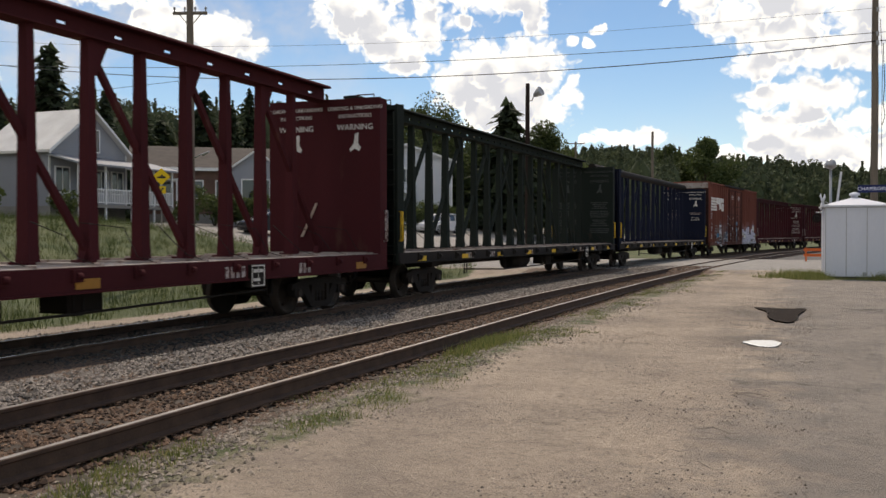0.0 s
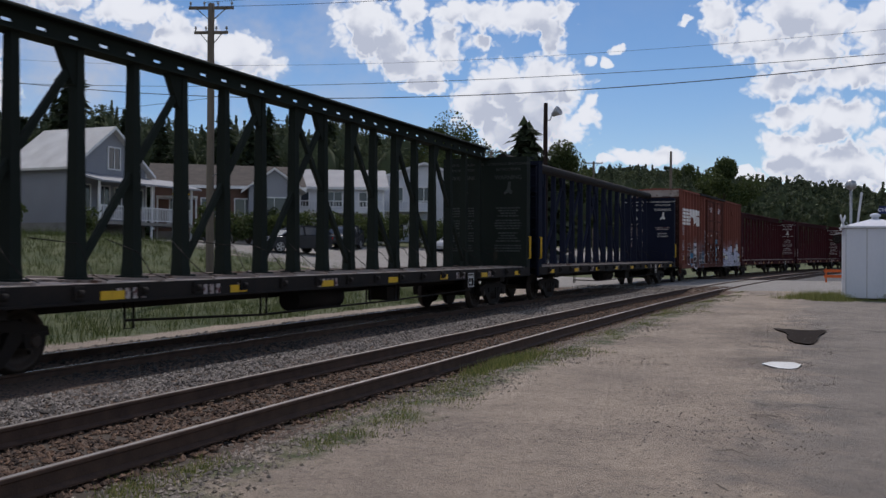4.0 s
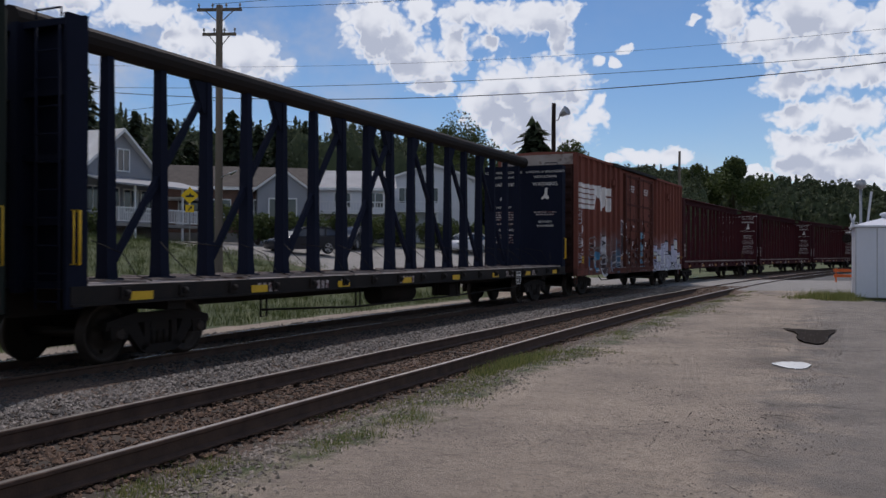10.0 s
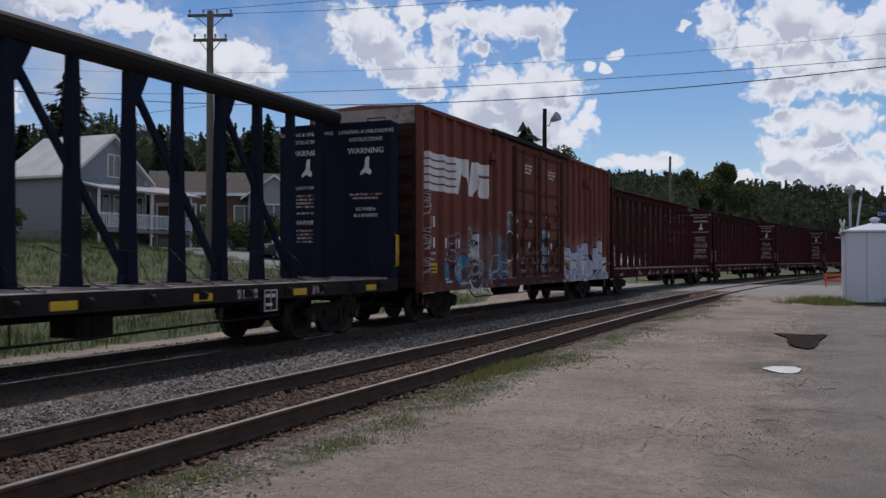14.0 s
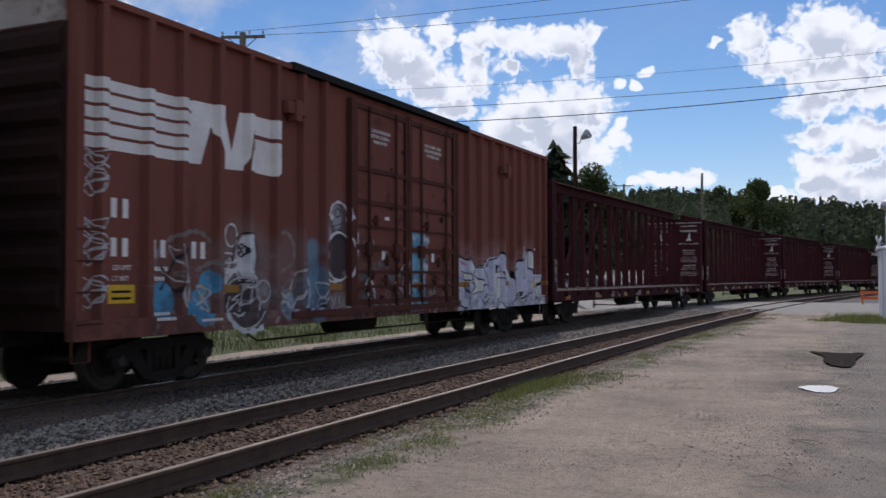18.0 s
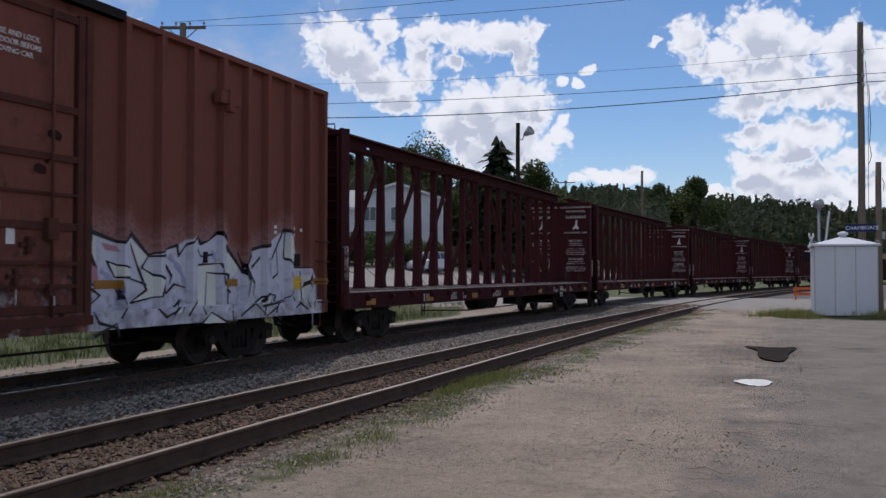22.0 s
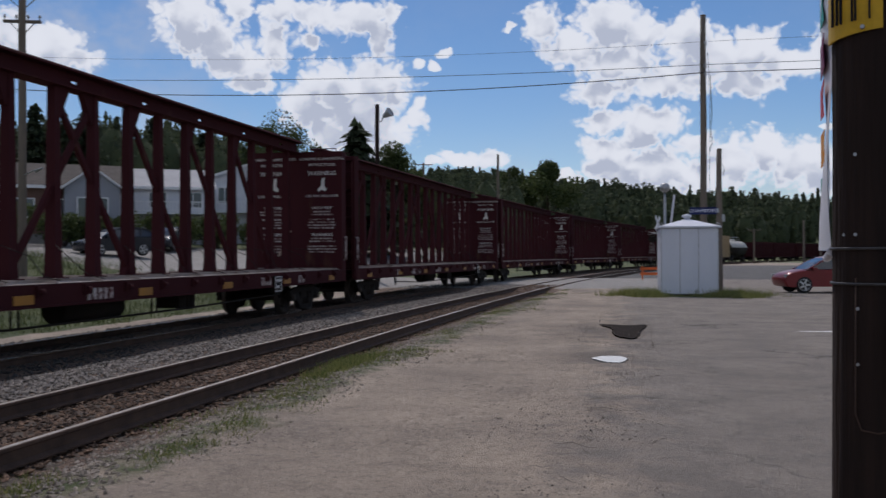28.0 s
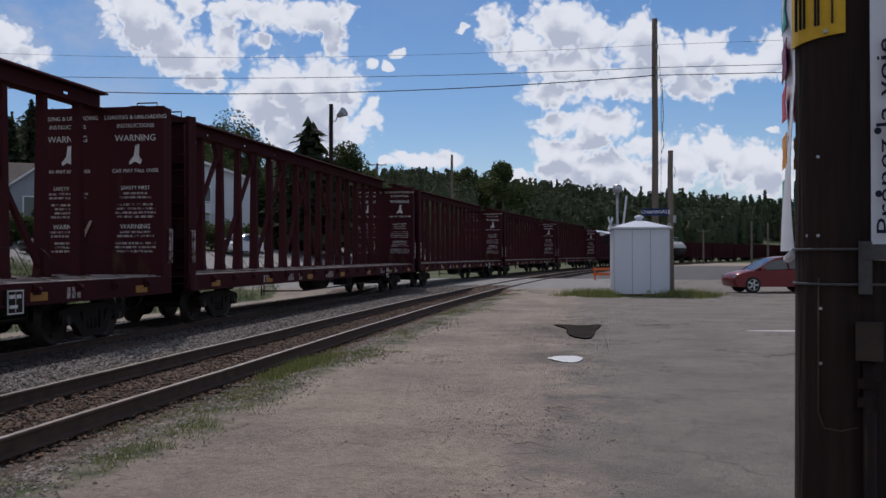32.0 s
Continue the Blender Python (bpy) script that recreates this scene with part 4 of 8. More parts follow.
def sideframe_mesh(side):
    """A cast sideframe: arched top member, sloped lower member, spring nest and two bearing adapters."""
    bm = bmesh.new()
    x0, x1 = (0.95, 1.07) if side > 0 else (-1.07, -0.95)

    def put(a, b, c):
        return (x0 + (x1 - x0) * c, a, b)
    prism(bm, [(-1.15, 0.5), (-1.12, 0.62), (-0.6, 0.72), (0.6, 0.72), (1.12, 0.62), (1.15, 0.5), (0.75, 0.5), (0.5, 0.58), (-0.5, 0.58), (-0.75, 0.5)], put, 1)
    prism(bm, [(-0.75, 0.5), (-0.5, 0.58), (-0.28, 0.2), (-0.42, 0.16)], put, 1)
    prism(bm, [(0.75, 0.5), (0.42, 0.16), (0.28, 0.2), (0.5, 0.58)], put, 1)
    prism(bm, [(-0.42, 0.16), (-0.42, 0.24), (0.42, 0.24), (0.42, 0.16), (0.3, 0.11), (-0.3, 0.11)], put, 1)
    for a in (-0.3, 0.3):
        prism(bm, [(a - 0.06, 0.22), (a + 0.06, 0.22), (a + 0.06, 0.6), (a - 0.06, 0.6)], put, 1)
    small = []
    for a in (-0.14, 0.0, 0.14):
        coil = bmesh.new()
        tube(coil, ((x0 + x1) / 2, a, 0.24), ((x0 + x1) / 2, a, 0.44), 0.06, 0.06, 8)
        small.append(("spring", coil))
    for a in (-0.89, 0.89):
        shoe = bmesh.new()
        prism(shoe, [(a - 0.16, 0.36), (a + 0.16, 0.36), (a + 0.19, 0.55), (a - 0.19, 0.55)], lambda p, q, c: (x0 - 0.02 + (x1 - x0 + 0.04) * c, p, q), 1)
        small.append(("bearing_adapter", shoe))
    return bm, small


WHEEL_MASTER, FRAME_MASTER, SMALL_MASTER, BOLSTER_MASTER = [], {}, {}, []


def truck(car, y, name="truck"):
    bm = bmesh.new()
    box(bm, -1.05, 1.05, -0.2, 0.2, 0.44, 0.66)
    box(bm, -0.35, 0.35, -0.3, 0.3, 0.6, 0.78)
    if not BOLSTER_MASTER:
        t = part(name, bm, "under", car, at=pose(0, y, 0))
        BOLSTER_MASTER.append(t)
    else:
        bm.free()
        t = share(BOLSTER_MASTER[0], pose(0, y, 0), car, name)
    for side in (-1, 1):
        if side in FRAME_MASTER:
            share(FRAME_MASTER[side], Matrix(), t, "sideframe")
            for piece in SMALL_MASTER[side]:
                share(piece, Matrix(), t, piece.name.split(".")[0])
        else:
            frame_bm, small = sideframe_mesh(side)
            FRAME_MASTER[side] = part("sideframe", frame_bm, "under", t)
            SMALL_MASTER[side] = [part(n, b, "under", t) for n, b in small]
    for a in (-0.89, 0.89):
        if WHEEL_MASTER:
            w = share(WHEEL_MASTER[0], pose(0, a, WHEEL_R), t, "wheelset")
        else:
            w = part("wheelset", wheelset_mesh(), "wheel", t, at=pose(0, a, WHEEL_R))
            WHEEL_MASTER.append(w)
        WHEELSETS.append((car, w, a))
    return t


def coupler(car, y0, y1):
    bm = bmesh.new()
    d = 1 if y1 > y0 else -1
    box(bm, -0.08, 0.08, min(y0, y1), max(y0, y1), 0.78, 0.94)
    box(bm, -0.17, 0.17, y1 - 0.16, y1 + 0.16, 0.72, 0.99)
    pipe(bm, [(0.35, y0, 0.85), (0.4, y0 + d * 0.25, 0.6), (0.32, y1 - d * 0.1, 0.42), (0.1, y1, 0.5)], 0.025)
    part("coupler", bm, "under", car)


HALF = 11.2         # half length between the bulkheads' inner faces
POSTS = [0.61 + 1.22 * k for k in range(9)]
DECK, TOP = 1.17, 4.72
CHORD0, CHORD1 = 4.66, 5.03      # underside and top of the beam along the top


def centerbeam(paint, label, dark_text=False, marks=6, stencil="white", shift=0.0, slots=0, slide=0.0):
    car = thing("centerbeam_flatcar", label, "freight car", group="freight cars of the passing train")
    full = HALF + 0.3
    drop = 0.27 if dark_text else 0.36      # depth of the side sill
    rise = 0.36 - drop
    # deck and sills
    bm = bmesh.new()
    box(bm, -1.4, 1.4, -HALF, HALF, DECK - 0.06, DECK)
    for k in range(-9, 10):
        box(bm, -1.36, 1.36, k * 1.22 - 0.04, k * 1.22 + 0.04, DECK, DECK + 0.035)
    part("deck", bm, "deck", car, "worn scuffed steel deck")
    for side in (-1, 1):
        bm = bmesh.new()
        x = side * 1.42
        box(bm, x - 0.05, x + 0.05, -full, full, DECK - drop, DECK - 0.008)
        box(bm, min(x, x + side * 0.09), max(x, x + side * 0.09), -full, full, DECK - drop, DECK - drop + 0.03)
        for k in range(-9, 9):
            y = (k + 0.5) * 1.22
            box(bm, min(x, x + side * 0.1), max(x, x + side * 0.1), y - 0.09, y + 0.09, DECK - 0.2, DECK - 0.03)
            tube(bm, (x + side * 0.1, y - 0.05, DECK - 0.12), (x + side * 0.1, y + 0.05, DECK - 0.12), 0.05, 0.05, 8)
        sill = part("side_sill", bm, "sill_grime" if dark_text else paint, car)
        for k in range(marks):
            y = -full + 1.3 + (2 * full - 2.6) * k / (marks - 1)
            bm = bmesh.new()
            box(bm, x + side * 0.052, x + side * 0.062, y - 0.23, y + 0.23, DECK - 0.3 + rise * 0.8, DECK - 0.16 + rise * 0.6)
            part("reflector", bm, "ochre" if paint in ("maroon", "red") else "yellow", sill, "yellow reflective patch")
        # stencilled car number as plain bars, a consolidated stencil frame
        rowdir = 1 if side > 0 else -1
        for y, w in ((-7.2, 0.75), (-5.3, 0.5), (-4.4, 0.45), (-1.8, 0.9), (5.2, 0.7), (7.6, 0.6)):
            bm = bmesh.new()
            n = max(2, int(w / 0.16))
            for j in range(n):
                yy = y * rowdir + j * 0.16 * rowdir
                box(bm, x + side * 0.052, x + side * 0.058, min(yy, yy + 0.1 * rowdir), max(yy, yy + 0.1 * rowdir), DECK - 0.3 + rise * 0.8, DECK - 0.11 + rise * 0.4)
            part("stencil", bm, "wornwhite", sill, "stencilled white car number")
        bm = bmesh.new()
        y = 6.1 * rowdir
        for a, b, c, d in ((-0.2, 0.2, 0.16, 0.18), (-0.2, 0.2, -0.19, -0.17), (-0.2, -0.18, -0.17, 0.16), (0.18, 0.2, -0.17, 0.16), (-0.15, -0.02, 0.05, 0.11), (0.03, 0.14, 0.05, 0.11), (-0.15, 0.05, -0.1, -0.05), (-0.005, 0.005, -0.16, 0.15)):
            box(bm, x + side * 0.112, x + side * 0.118, y + a, y + b, DECK - 0.28 + c, DECK - 0.28 + d)
        part("data_stencil", bm, "white", sill, "framed white maintenance stencil")
        bm = bmesh.new()
        box(bm, min(x, x + side * 0.111), max(x, x + side * 0.111), y - 0.22, y + 0.22, DECK - 0.49, DECK - 0.09)
        part("stencil_plate", bm, "under", sill)
    bm = bmesh.new()
    box(bm, -0.3, 0.3, -full, full, 0.72, DECK - 0.06)
    for y in (-9.14, 9.14):
        box(bm, -1.36, 1.36, y - 0.2, y + 0.2, 0.76, DECK - 0.06)
    for k in range(-6, 7):
        box(bm, -1.36, 1.36, k * 1.22 - 0.05, k * 1.22 + 0.05, 0.88, DECK - 0.06)
    part("center_sill", bm, "under", car)
    # brake gear hung below the deck
    bm = bmesh.new()
    tube(bm, (0.7, -1.6, 0.68), (0.7, 0.2, 0.68), 0.24, 0.24, 14)
    box(bm, 0.45, 0.95, 2.2, 2.9, 0.5, 0.8)
    pipe(bm, [(1.25, -6.8, 0.62), (1.25, -3.4, 0.5), (1.25, 2.0, 0.52), (1.25, 6.8, 0.6)], 0.02)
    for y in (-6.8, -3.4, 0.6, 2.0, 6.8):
        pipe(bm, [(1.25, y, DECK - 0.3), (1.25, y, 0.5), (1.25, y + 0.18, 0.5), (1.25, y + 0.18, DECK - 0.3)], 0.018)
    pipe(bm, [(-1.2, -6.8, 0.6), (-1.2, 6.8, 0.6)], 0.02)
    part("brake_rigging", bm, "under", car)
    # centre beam: posts, diagonals, top chord
    bm = bmesh.new()

    def post_outline(lo, hi):
        v = []
        for z, hx, hy in ((DECK, lo + 0.02, 0.115), (DECK + 0.3, lo, 0.105), (CHORD0 - 0.1, hi, 0.07), (CHORD0 + 0.01, hi, 0.07)):
            v.append([bm.verts.new((sx * hx, sy * hy, z)) for sx, sy in ((-1, -1), (1, -1), (1, 1), (-1, 1))])
        for r0, r1 in zip(v, v[1:]):
            for i in range(4):
                bm.faces.new((r0[i], r0[(i + 1) % 4], r1[(i + 1) % 4], r1[i]))
        bm.faces.new(v[0][::-1])
        bm.faces.new(v[-1])
    post_outline(0.11, 0.08)
    box(bm, -0.2, 0.2, -0.17, 0.17, DECK, DECK + 0.04)
    rows = [p + shift for p in POSTS] + [-p - shift for p in POSTS if p + shift < 10.5]
    rows = [y + slide for y in rows if abs(y) < 10.6] + ([0.0] if shift else [])
    post = part("post", bm, paint, car, at=pose(0, rows[0], 0))
    for y in rows[1:]:
        share(post, pose(0, y, 0), car)
    bm = bmesh.new()
    lo, hi = Vector((0, POSTS[3], DECK + 0.12)), Vector((0, POSTS[1], CHORD0 - 0.1))
    bar(bm, lo, hi, 0.105, 0.09, (1, 0, 0))
    prism(bm, [(POSTS[1] - 0.05, CHORD0), (POSTS[1] + 0.42, CHORD0), (POSTS[1] + 0.14, CHORD0 - 0.55), (POSTS[1] - 0.02, CHORD0 - 0.55)], lambda a, b, c: (-0.06 + 0.12 * c, a, b), 1)
    prism(bm, [(POSTS[3] - 0.2, DECK), (POSTS[3] + 0.05, DECK), (POSTS[3] + 0.02, DECK + 0.32), (POSTS[3] - 0.05, DECK + 0.32)], lambda a, b, c: (-0.06 + 0.12 * c, a, b), 1)
    diag = part("diagonal", bm, paint, car, at=pose(0, (-2.44 if not shift else -1.22) + shift + slide, 0))
    for k in range(4):
        step = (-2.44 if not shift else -1.22) + 2.44 * k + shift
        if k:
            share(diag, pose(0, step + slide, 0), car)
        share(diag, pose(0, slide - step, 0, 0, 0, 180), car)
    bm = bmesh.new()
    if slots:
        prism(bm, [(-0.18, CHORD1), (-0.21, CHORD1 - 0.03), (-0.21, CHORD1 - 0.06), (0.21, CHORD1 - 0.06), (0.21, CHORD1 - 0.03), (0.18, CHORD1)], lambda a, b, c: (a, -HALF + 2 * HALF * c, b), 1)
        box(bm, -0.19, 0.19, -HALF, HALF, CHORD0, CHORD0 + 0.025)
        # web with hand-hole slots along it
        n = int(2 * HALF / 1.22 * slots)
        step = 2 * HALF / n
        box(bm, -0.02, 0.02, -HALF, HALF, CHORD0 + 0.025, CHORD0 + 0.13)
        box(bm, -0.02, 0.02, -HALF, HALF, CHORD0 + 0.185, CHORD1 - 0.06)
        for k in range(n + 1):
            y = -HALF + k * step
            box(bm, -0.02, 0.02, max(-HALF, y - step / 2 + 0.1), min(HALF, y + step / 2 - 0.1), CHORD0 + 0.13, CHORD0 + 0.185)
    else:
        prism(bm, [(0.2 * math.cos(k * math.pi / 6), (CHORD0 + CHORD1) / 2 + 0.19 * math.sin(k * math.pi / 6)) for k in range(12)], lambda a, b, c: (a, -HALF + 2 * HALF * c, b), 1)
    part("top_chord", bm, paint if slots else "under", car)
    # chain tie-downs and their loose lines
    loops = []
    for k in range(3):
        bm = bmesh.new()
        pipe(bm, [(1.33, 0, DECK + 0.03), (1.0, 0.05, DECK + 0.1), (0.7, 0.1, DECK + 0.3 + 0.12 * k), (0.22, 0.25 - 0.3 * k, DECK + 0.62)], 0.008, 4)
        loops.append(bm)
    made = [part("tie_down", b, "under", car, at=pose(0, POSTS[k] + 0.5, 0)) for k, b in enumerate(loops)]
    for k in range(3, 18):
        share(made[k % 3], pose(0, (POSTS[k % 9] + 0.5) * (1 if k < 9 else -1), 0), car)
    # bulkheads
    for end in (-1, 1):
        bm = bmesh.new()
        y0, y1 = end * HALF, end * (HALF + 0.07)
        lo, hi = min(y0, y1), max(y0, y1)
        box(bm, -1.45, 1.45, lo, hi, DECK - 0.05, TOP)
        bulk = part("bulkhead", bm, paint, car)
        bm = bmesh.new()
        y2 = end * (HALF + 0.36)
        for s in (-1, 1):
            box(bm, s * 1.45 - (0.06 if s > 0 else 0), s * 1.45 + (0 if s > 0 else 0.06), min(y1, y2), max(y1, y2), DECK - 0.3, TOP - 0.02)
            box(bm, s * 0.5 - 0.06, s * 0.5 + 0.06, min(y1, y2), max(y1, y2), DECK - 0.1, TOP - 0.06)
        for z in (DECK, 2.0, 2.85, 3.7, TOP - 0.1):
            box(bm, -1.39, 1.39, min(y1, y2 - end * 0.1), max(y1, y2 - end * 0.1), z - 0.04, z + 0.05)
        part("bulkhead_frame", bm, paint, bulk)
        bm = bmesh.new()
        # ladder on the outer face and a hand hold on top
        xl = 1.18
        for s in (-0.2, 0.2):
            pipe(bm, [(xl + s, y2 + end * 0.06, DECK - 0.3), (xl + s, y2 + end * 0.06, TOP - 0.2)], 0.018)
        for z in np.arange(DECK - 0.2, TOP - 0.3, 0.36):
            pipe(bm, [(xl - 0.2, y2 + end * 0.06, z), (xl + 0.2, y2 + end * 0.06, z)], 0.014)
        pipe(bm, [(0.75, (y1 + y2) / 2, TOP - 0.02), (0.75, (y1 + y2) / 2, TOP + 0.1), (1.2, (y1 + y2) / 2, TOP + 0.1), (1.2, (y1 + y2) / 2, TOP - 0.02)], 0.015)
        part("ladder", bm, paint, bulk)
        xs = 1.452
        for s in (1, -1):
            bm = bmesh.new()
            pipe(bm, [(s * xs, y1 + end * 0.12, 1.45), (s * (xs + 0.05), y1 + end * 0.12, 1.45), (s * (xs + 0.05), y1 + end * 0.12, 2.15), (s * xs, y1 + end * 0.12, 2.15)], 0.022)
            pipe(bm, [(s * xs, y1 + end * 0.22, 1.45), (s * (xs + 0.05), y1 + end * 0.22, 1.45), (s * (xs + 0.05), y1 + end * 0.22, 2.15), (s * xs, y1 + end * 0.22, 2.15)], 0.012)
            part("grab_iron", bm, "yellow" if dark_text else "wornwhite", bulk, "painted hand hold")
        # instructions on the inner face
        turn = 0 if end > 0 else 180
        rz = Matrix.Rotation(radians(turn), 4, "Z")
        for xc in (0.82, -0.72):
            def at(x, z, tilt=0):
                return rz @ Matrix.Translation((x, HALF - 0.004, z)) @ Matrix.Rotation(radians(90), 4, "X") @ Matrix.Rotation(radians(tilt), 4, "Z")
            for text, size, z in (("LOADING & UNLOADING", 0.12, 4.46), ("INSTRUCTIONS", 0.12, 4.28), ("WARNING", 0.19, 4.0)):
                words("lettering", text, size, stencil, bulk, at(xc, z))
            bm = bmesh.new()
            # pictogram of a leaning load, as one plain shape
            prism(bm, [(-0.03, 0.14), (0.0, 0.36), (0.09, 0.38), (0.08, 0.14), (0.15, 0.04), (0.11, -0.04), (-0.01, 0.02), (-0.12, -0.05), (-0.14, 0.01)], lambda a, b, c: at(xc, 3.55) @ Vector((a, b, c)), 0.004)
            part("pictogram", bm, stencil, bulk)
            if stencil != "faint":
                rows = [("CAR MAY FALL OVER", 0.11, 3.34), ("SAFETY FIRST", 0.11, 2.98), ("WARNING", 0.14, 2.16)] if not dark_text and marks > 6 else []
                for text, size, z in rows:
                    words("lettering", text, size, stencil, bulk, at(xc, z))
            bm = bmesh.new()
            z = 3.2
            for k in range(15):
                z -= 0.085 if k % 4 else 0.15
                if not dark_text and (2.94 < z < 3.12 or 2.1 < z < 2.32):
                    continue
                if stencil == "white" and dark_text and (z < 2.95 if xc > 0 else (2.36 < z < 2.6 or z < 1.95)):
                    continue
                w = 0.5 + 0.42 * abs(math.sin(k * 2.7 + xc))
                x = -w / 2
                while x < w / 2:
                    dx = 0.04 + 0.09 * abs(math.sin(x * 37 + k))
                    v = [(x, z), (min(x + dx, w / 2), z), (min(x + dx, w / 2), z + 0.045), (x, z + 0.045)]
                    prism(bm, v, lambda a, b, c: at(xc, 0) @ Vector((a, b, c)), 0.003)
                    x += dx + 0.025
            if stencil == "white" and dark_text:
                lines = (("BETWEEN", 0.11, 2.7), ("BULKHEADS", 0.11, 2.56)) if xc > 0 else (("SAFETY FIRST", 0.1, 3.22), ("WARNING", 0.15, 2.4))
                for text, size, zz in lines:
                    words("lettering", text, size, stencil, bulk, at(xc, zz))
            if marks > 6 or dark_text:
                part("small_print", bm, stencil if stencil == "faint" else "wornwhite", bulk, "rows of worn illegible small print")["kind"] = "stuff"
            else:
                bm.free()
        if not dark_text:
            bm = bmesh.new()
            prism(bm, [(-1.2, 1.55), (-1.13, 1.55), (-0.74, 2.33), (-0.8, 2.34)], lambda a, b, c: rz @ Vector((a + 0.6, HALF - 0.012 - 0.5 * c, b)), 0.05)
            part("brace", bm, "bare", bulk, "scraped bare steel brace")
    for y in (-9.14, 9.14):
        truck(car, y)
    coupler(car, full, 12.02)
    coupler(car, -full, -12.02)
    return car


def boxcar():
    car = thing("boxcar", "rust-brown ribbed steel boxcar with graffiti along its lower side", "freight car", group="freight cars of the passing train")
    L, NEAR, lo, hi, w = 9.42, 9.2, 0.92, 5.27, 1.44
    bm = bmesh.new()
    box(bm, -w, w, -NEAR, L, lo, hi)
    body = part("body", bm, "box", car)
    # ribs: outside posts, doors left out
    door0, door1 = -2.25, 2.55
    ys = [-9.1, -8.68, -7.82, -7.12, -6.28, -5.52, -4.77, -3.98, -3.25] + [3.41, 4.21, 5.01, 5.82, 6.56, 7.21, 8.01, 8.74, 9.34]
    for side in (1, -1):
        for y in ys:
            bm = bmesh.new()
            prism(bm, [(-0.085, 0), (-0.055, 0.12), (0.055, 0.12), (0.085, 0)], lambda a, b, c: (side * (w + b), y + a, lo + 0.12 + (hi - lo - 0.17) * c), 1)
            part("rib", bm, "box", body)
    for s in (-1, 1):
        bm = bmesh.new()
        box(bm, s * w - 0.02, s * w + 0.1 * s + 0.02, -NEAR, L, lo - 0.12, lo + 0.14)
        part("side_sill", bm, "box", body)
        bm = bmesh.new()
        box(bm, s * w - 0.02, s * w + 0.1 * s + 0.02, -NEAR, L, hi - 0.07, hi + 0.02)
        part("top_chord", bm, "box", body)
    bm = bmesh.new()
    v = [(-w - 0.06, hi), (w + 0.06, hi), (w + 0.02, hi + 0.03), (0, hi + 0.1), (-w - 0.02, hi + 0.03)]
    prism(bm, v, lambda a, b, c: (a, -NEAR + (L + NEAR) * c, b), 1)
    for k in range(-11, 12):
        box(bm, -w, w, k * 0.82 - 0.04, k * 0.82 + 0.04, hi + 0.02, hi + 0.06)
    part("roof", bm, "box", body)
    # corrugated ends with a lighter band at the top
    for end in (-1, 1):
        E = L if end > 0 else NEAR
        bm = bmesh.new()
        for k in range(8):
            z = lo + 0.25 + k * 0.47
            prism(bm, [(z, 0), (z + 0.1, 0.07), (z + 0.27, 0.07), (z + 0.37, 0)], lambda a, b, c: (-w + 0.1 + (2 * w - 0.2) * c, end * (E + b), a), 1)
        box(bm, -w + 0.02, w - 0.02, min(end * (E - 0.02), end * (E + 0.006)), max(end * (E - 0.02), end * (E + 0.006)), lo, hi - 0.42)
        # end sheet in a darker brown than the body
        part("end_corrugation", bm, "box_end", body, "dark brown corrugated end")
        bm = bmesh.new()
        box(bm, -w + 0.05, w - 0.05, end * E - 0.03, end * E + 0.03, hi - 0.4, hi - 0.02)
        part("end_band", bm, "deck", body)
        coupler(car, end * (L - 0.2), end * 10.4)
    # doors
    for k, (a, b) in enumerate(((-2.25, 0.05), (0.1, 2.55))):
        bm = bmesh.new()
        box(bm, w + 0.02, w + 0.06, a, b, lo + 0.12, hi - 0.2)
        door = part("door", bm, "box", body)
        bm = bmesh.new()
        for z, hz in ((lo + 0.2, 0.05), (1.42, 0.025), (1.72, 0.025), (2.2, 0.05), (2.62, 0.02), (3.1, 0.045), (3.75, 0.045), (hi - 0.3, 0.05)):
            box(bm, w + 0.055, w + 0.1, a + 0.05, b - 0.05, z - hz, z + hz)
        for y in (a + 0.06, b - 0.06):
            box(bm, w + 0.055, w + 0.11, y - 0.06, y + 0.06, lo + 0.14, hi - 0.22)
        part("door_frame", bm, "box_grime", door)
        bm = bmesh.new()
        for y in (a + 0.55, b - 0.6):
            pipe(bm, [(w + 0.14, y, lo + 0.1), (w + 0.14, y, hi - 0.25)], 0.022, 6)
            box(bm, w + 0.08, w + 0.17, y - 0.09, y + 0.09, 2.02, 2.3)
            box(bm, w + 0.08, w + 0.16, y - 0.05, y + 0.05, 1.3, 1.45)
        part("locking_bar", bm, "box_grime", door)
        for y in (a + 0.14, b - 0.14, a + 0.62, b - 0.52):
            bm = bmesh.new()
            box(bm, w + 0.055, w + 0.068, y - 0.016, y + 0.016, lo + 0.2, hi - 0.3)
            part("door_seam", bm, "box_end", door, "dark grimy seam")
        for y, z in ((a + 0.9, 2.75), (b - 0.95, 1.95), (a + 1.3, 1.55)):
            bm = bmesh.new()
            box(bm, w + 0.055, w + 0.1, y - 0.12, y + 0.12, z - 0.03, z + 0.03)
            box(bm, w + 0.055, w + 0.13, y - 0.03, y + 0.03, z - 0.12, z + 0.1)
            part("door_fitting", bm, "box_grime", door)
    for y in (-2.33, 0.075, 2.62):
        bm = bmesh.new()
        box(bm, w, w + 0.13, y - 0.06, y + 0.06, lo + 0.1, hi - 0.2)
        part("door_post", bm, "box_grime", body)
    bm = bmesh.new()
    box(bm, w + 0.02, w + 0.16, -4.4, 3.3, hi - 0.07, hi + 0.06)
    part("door_track", bm, "under", body)
    bm = bmesh.new()
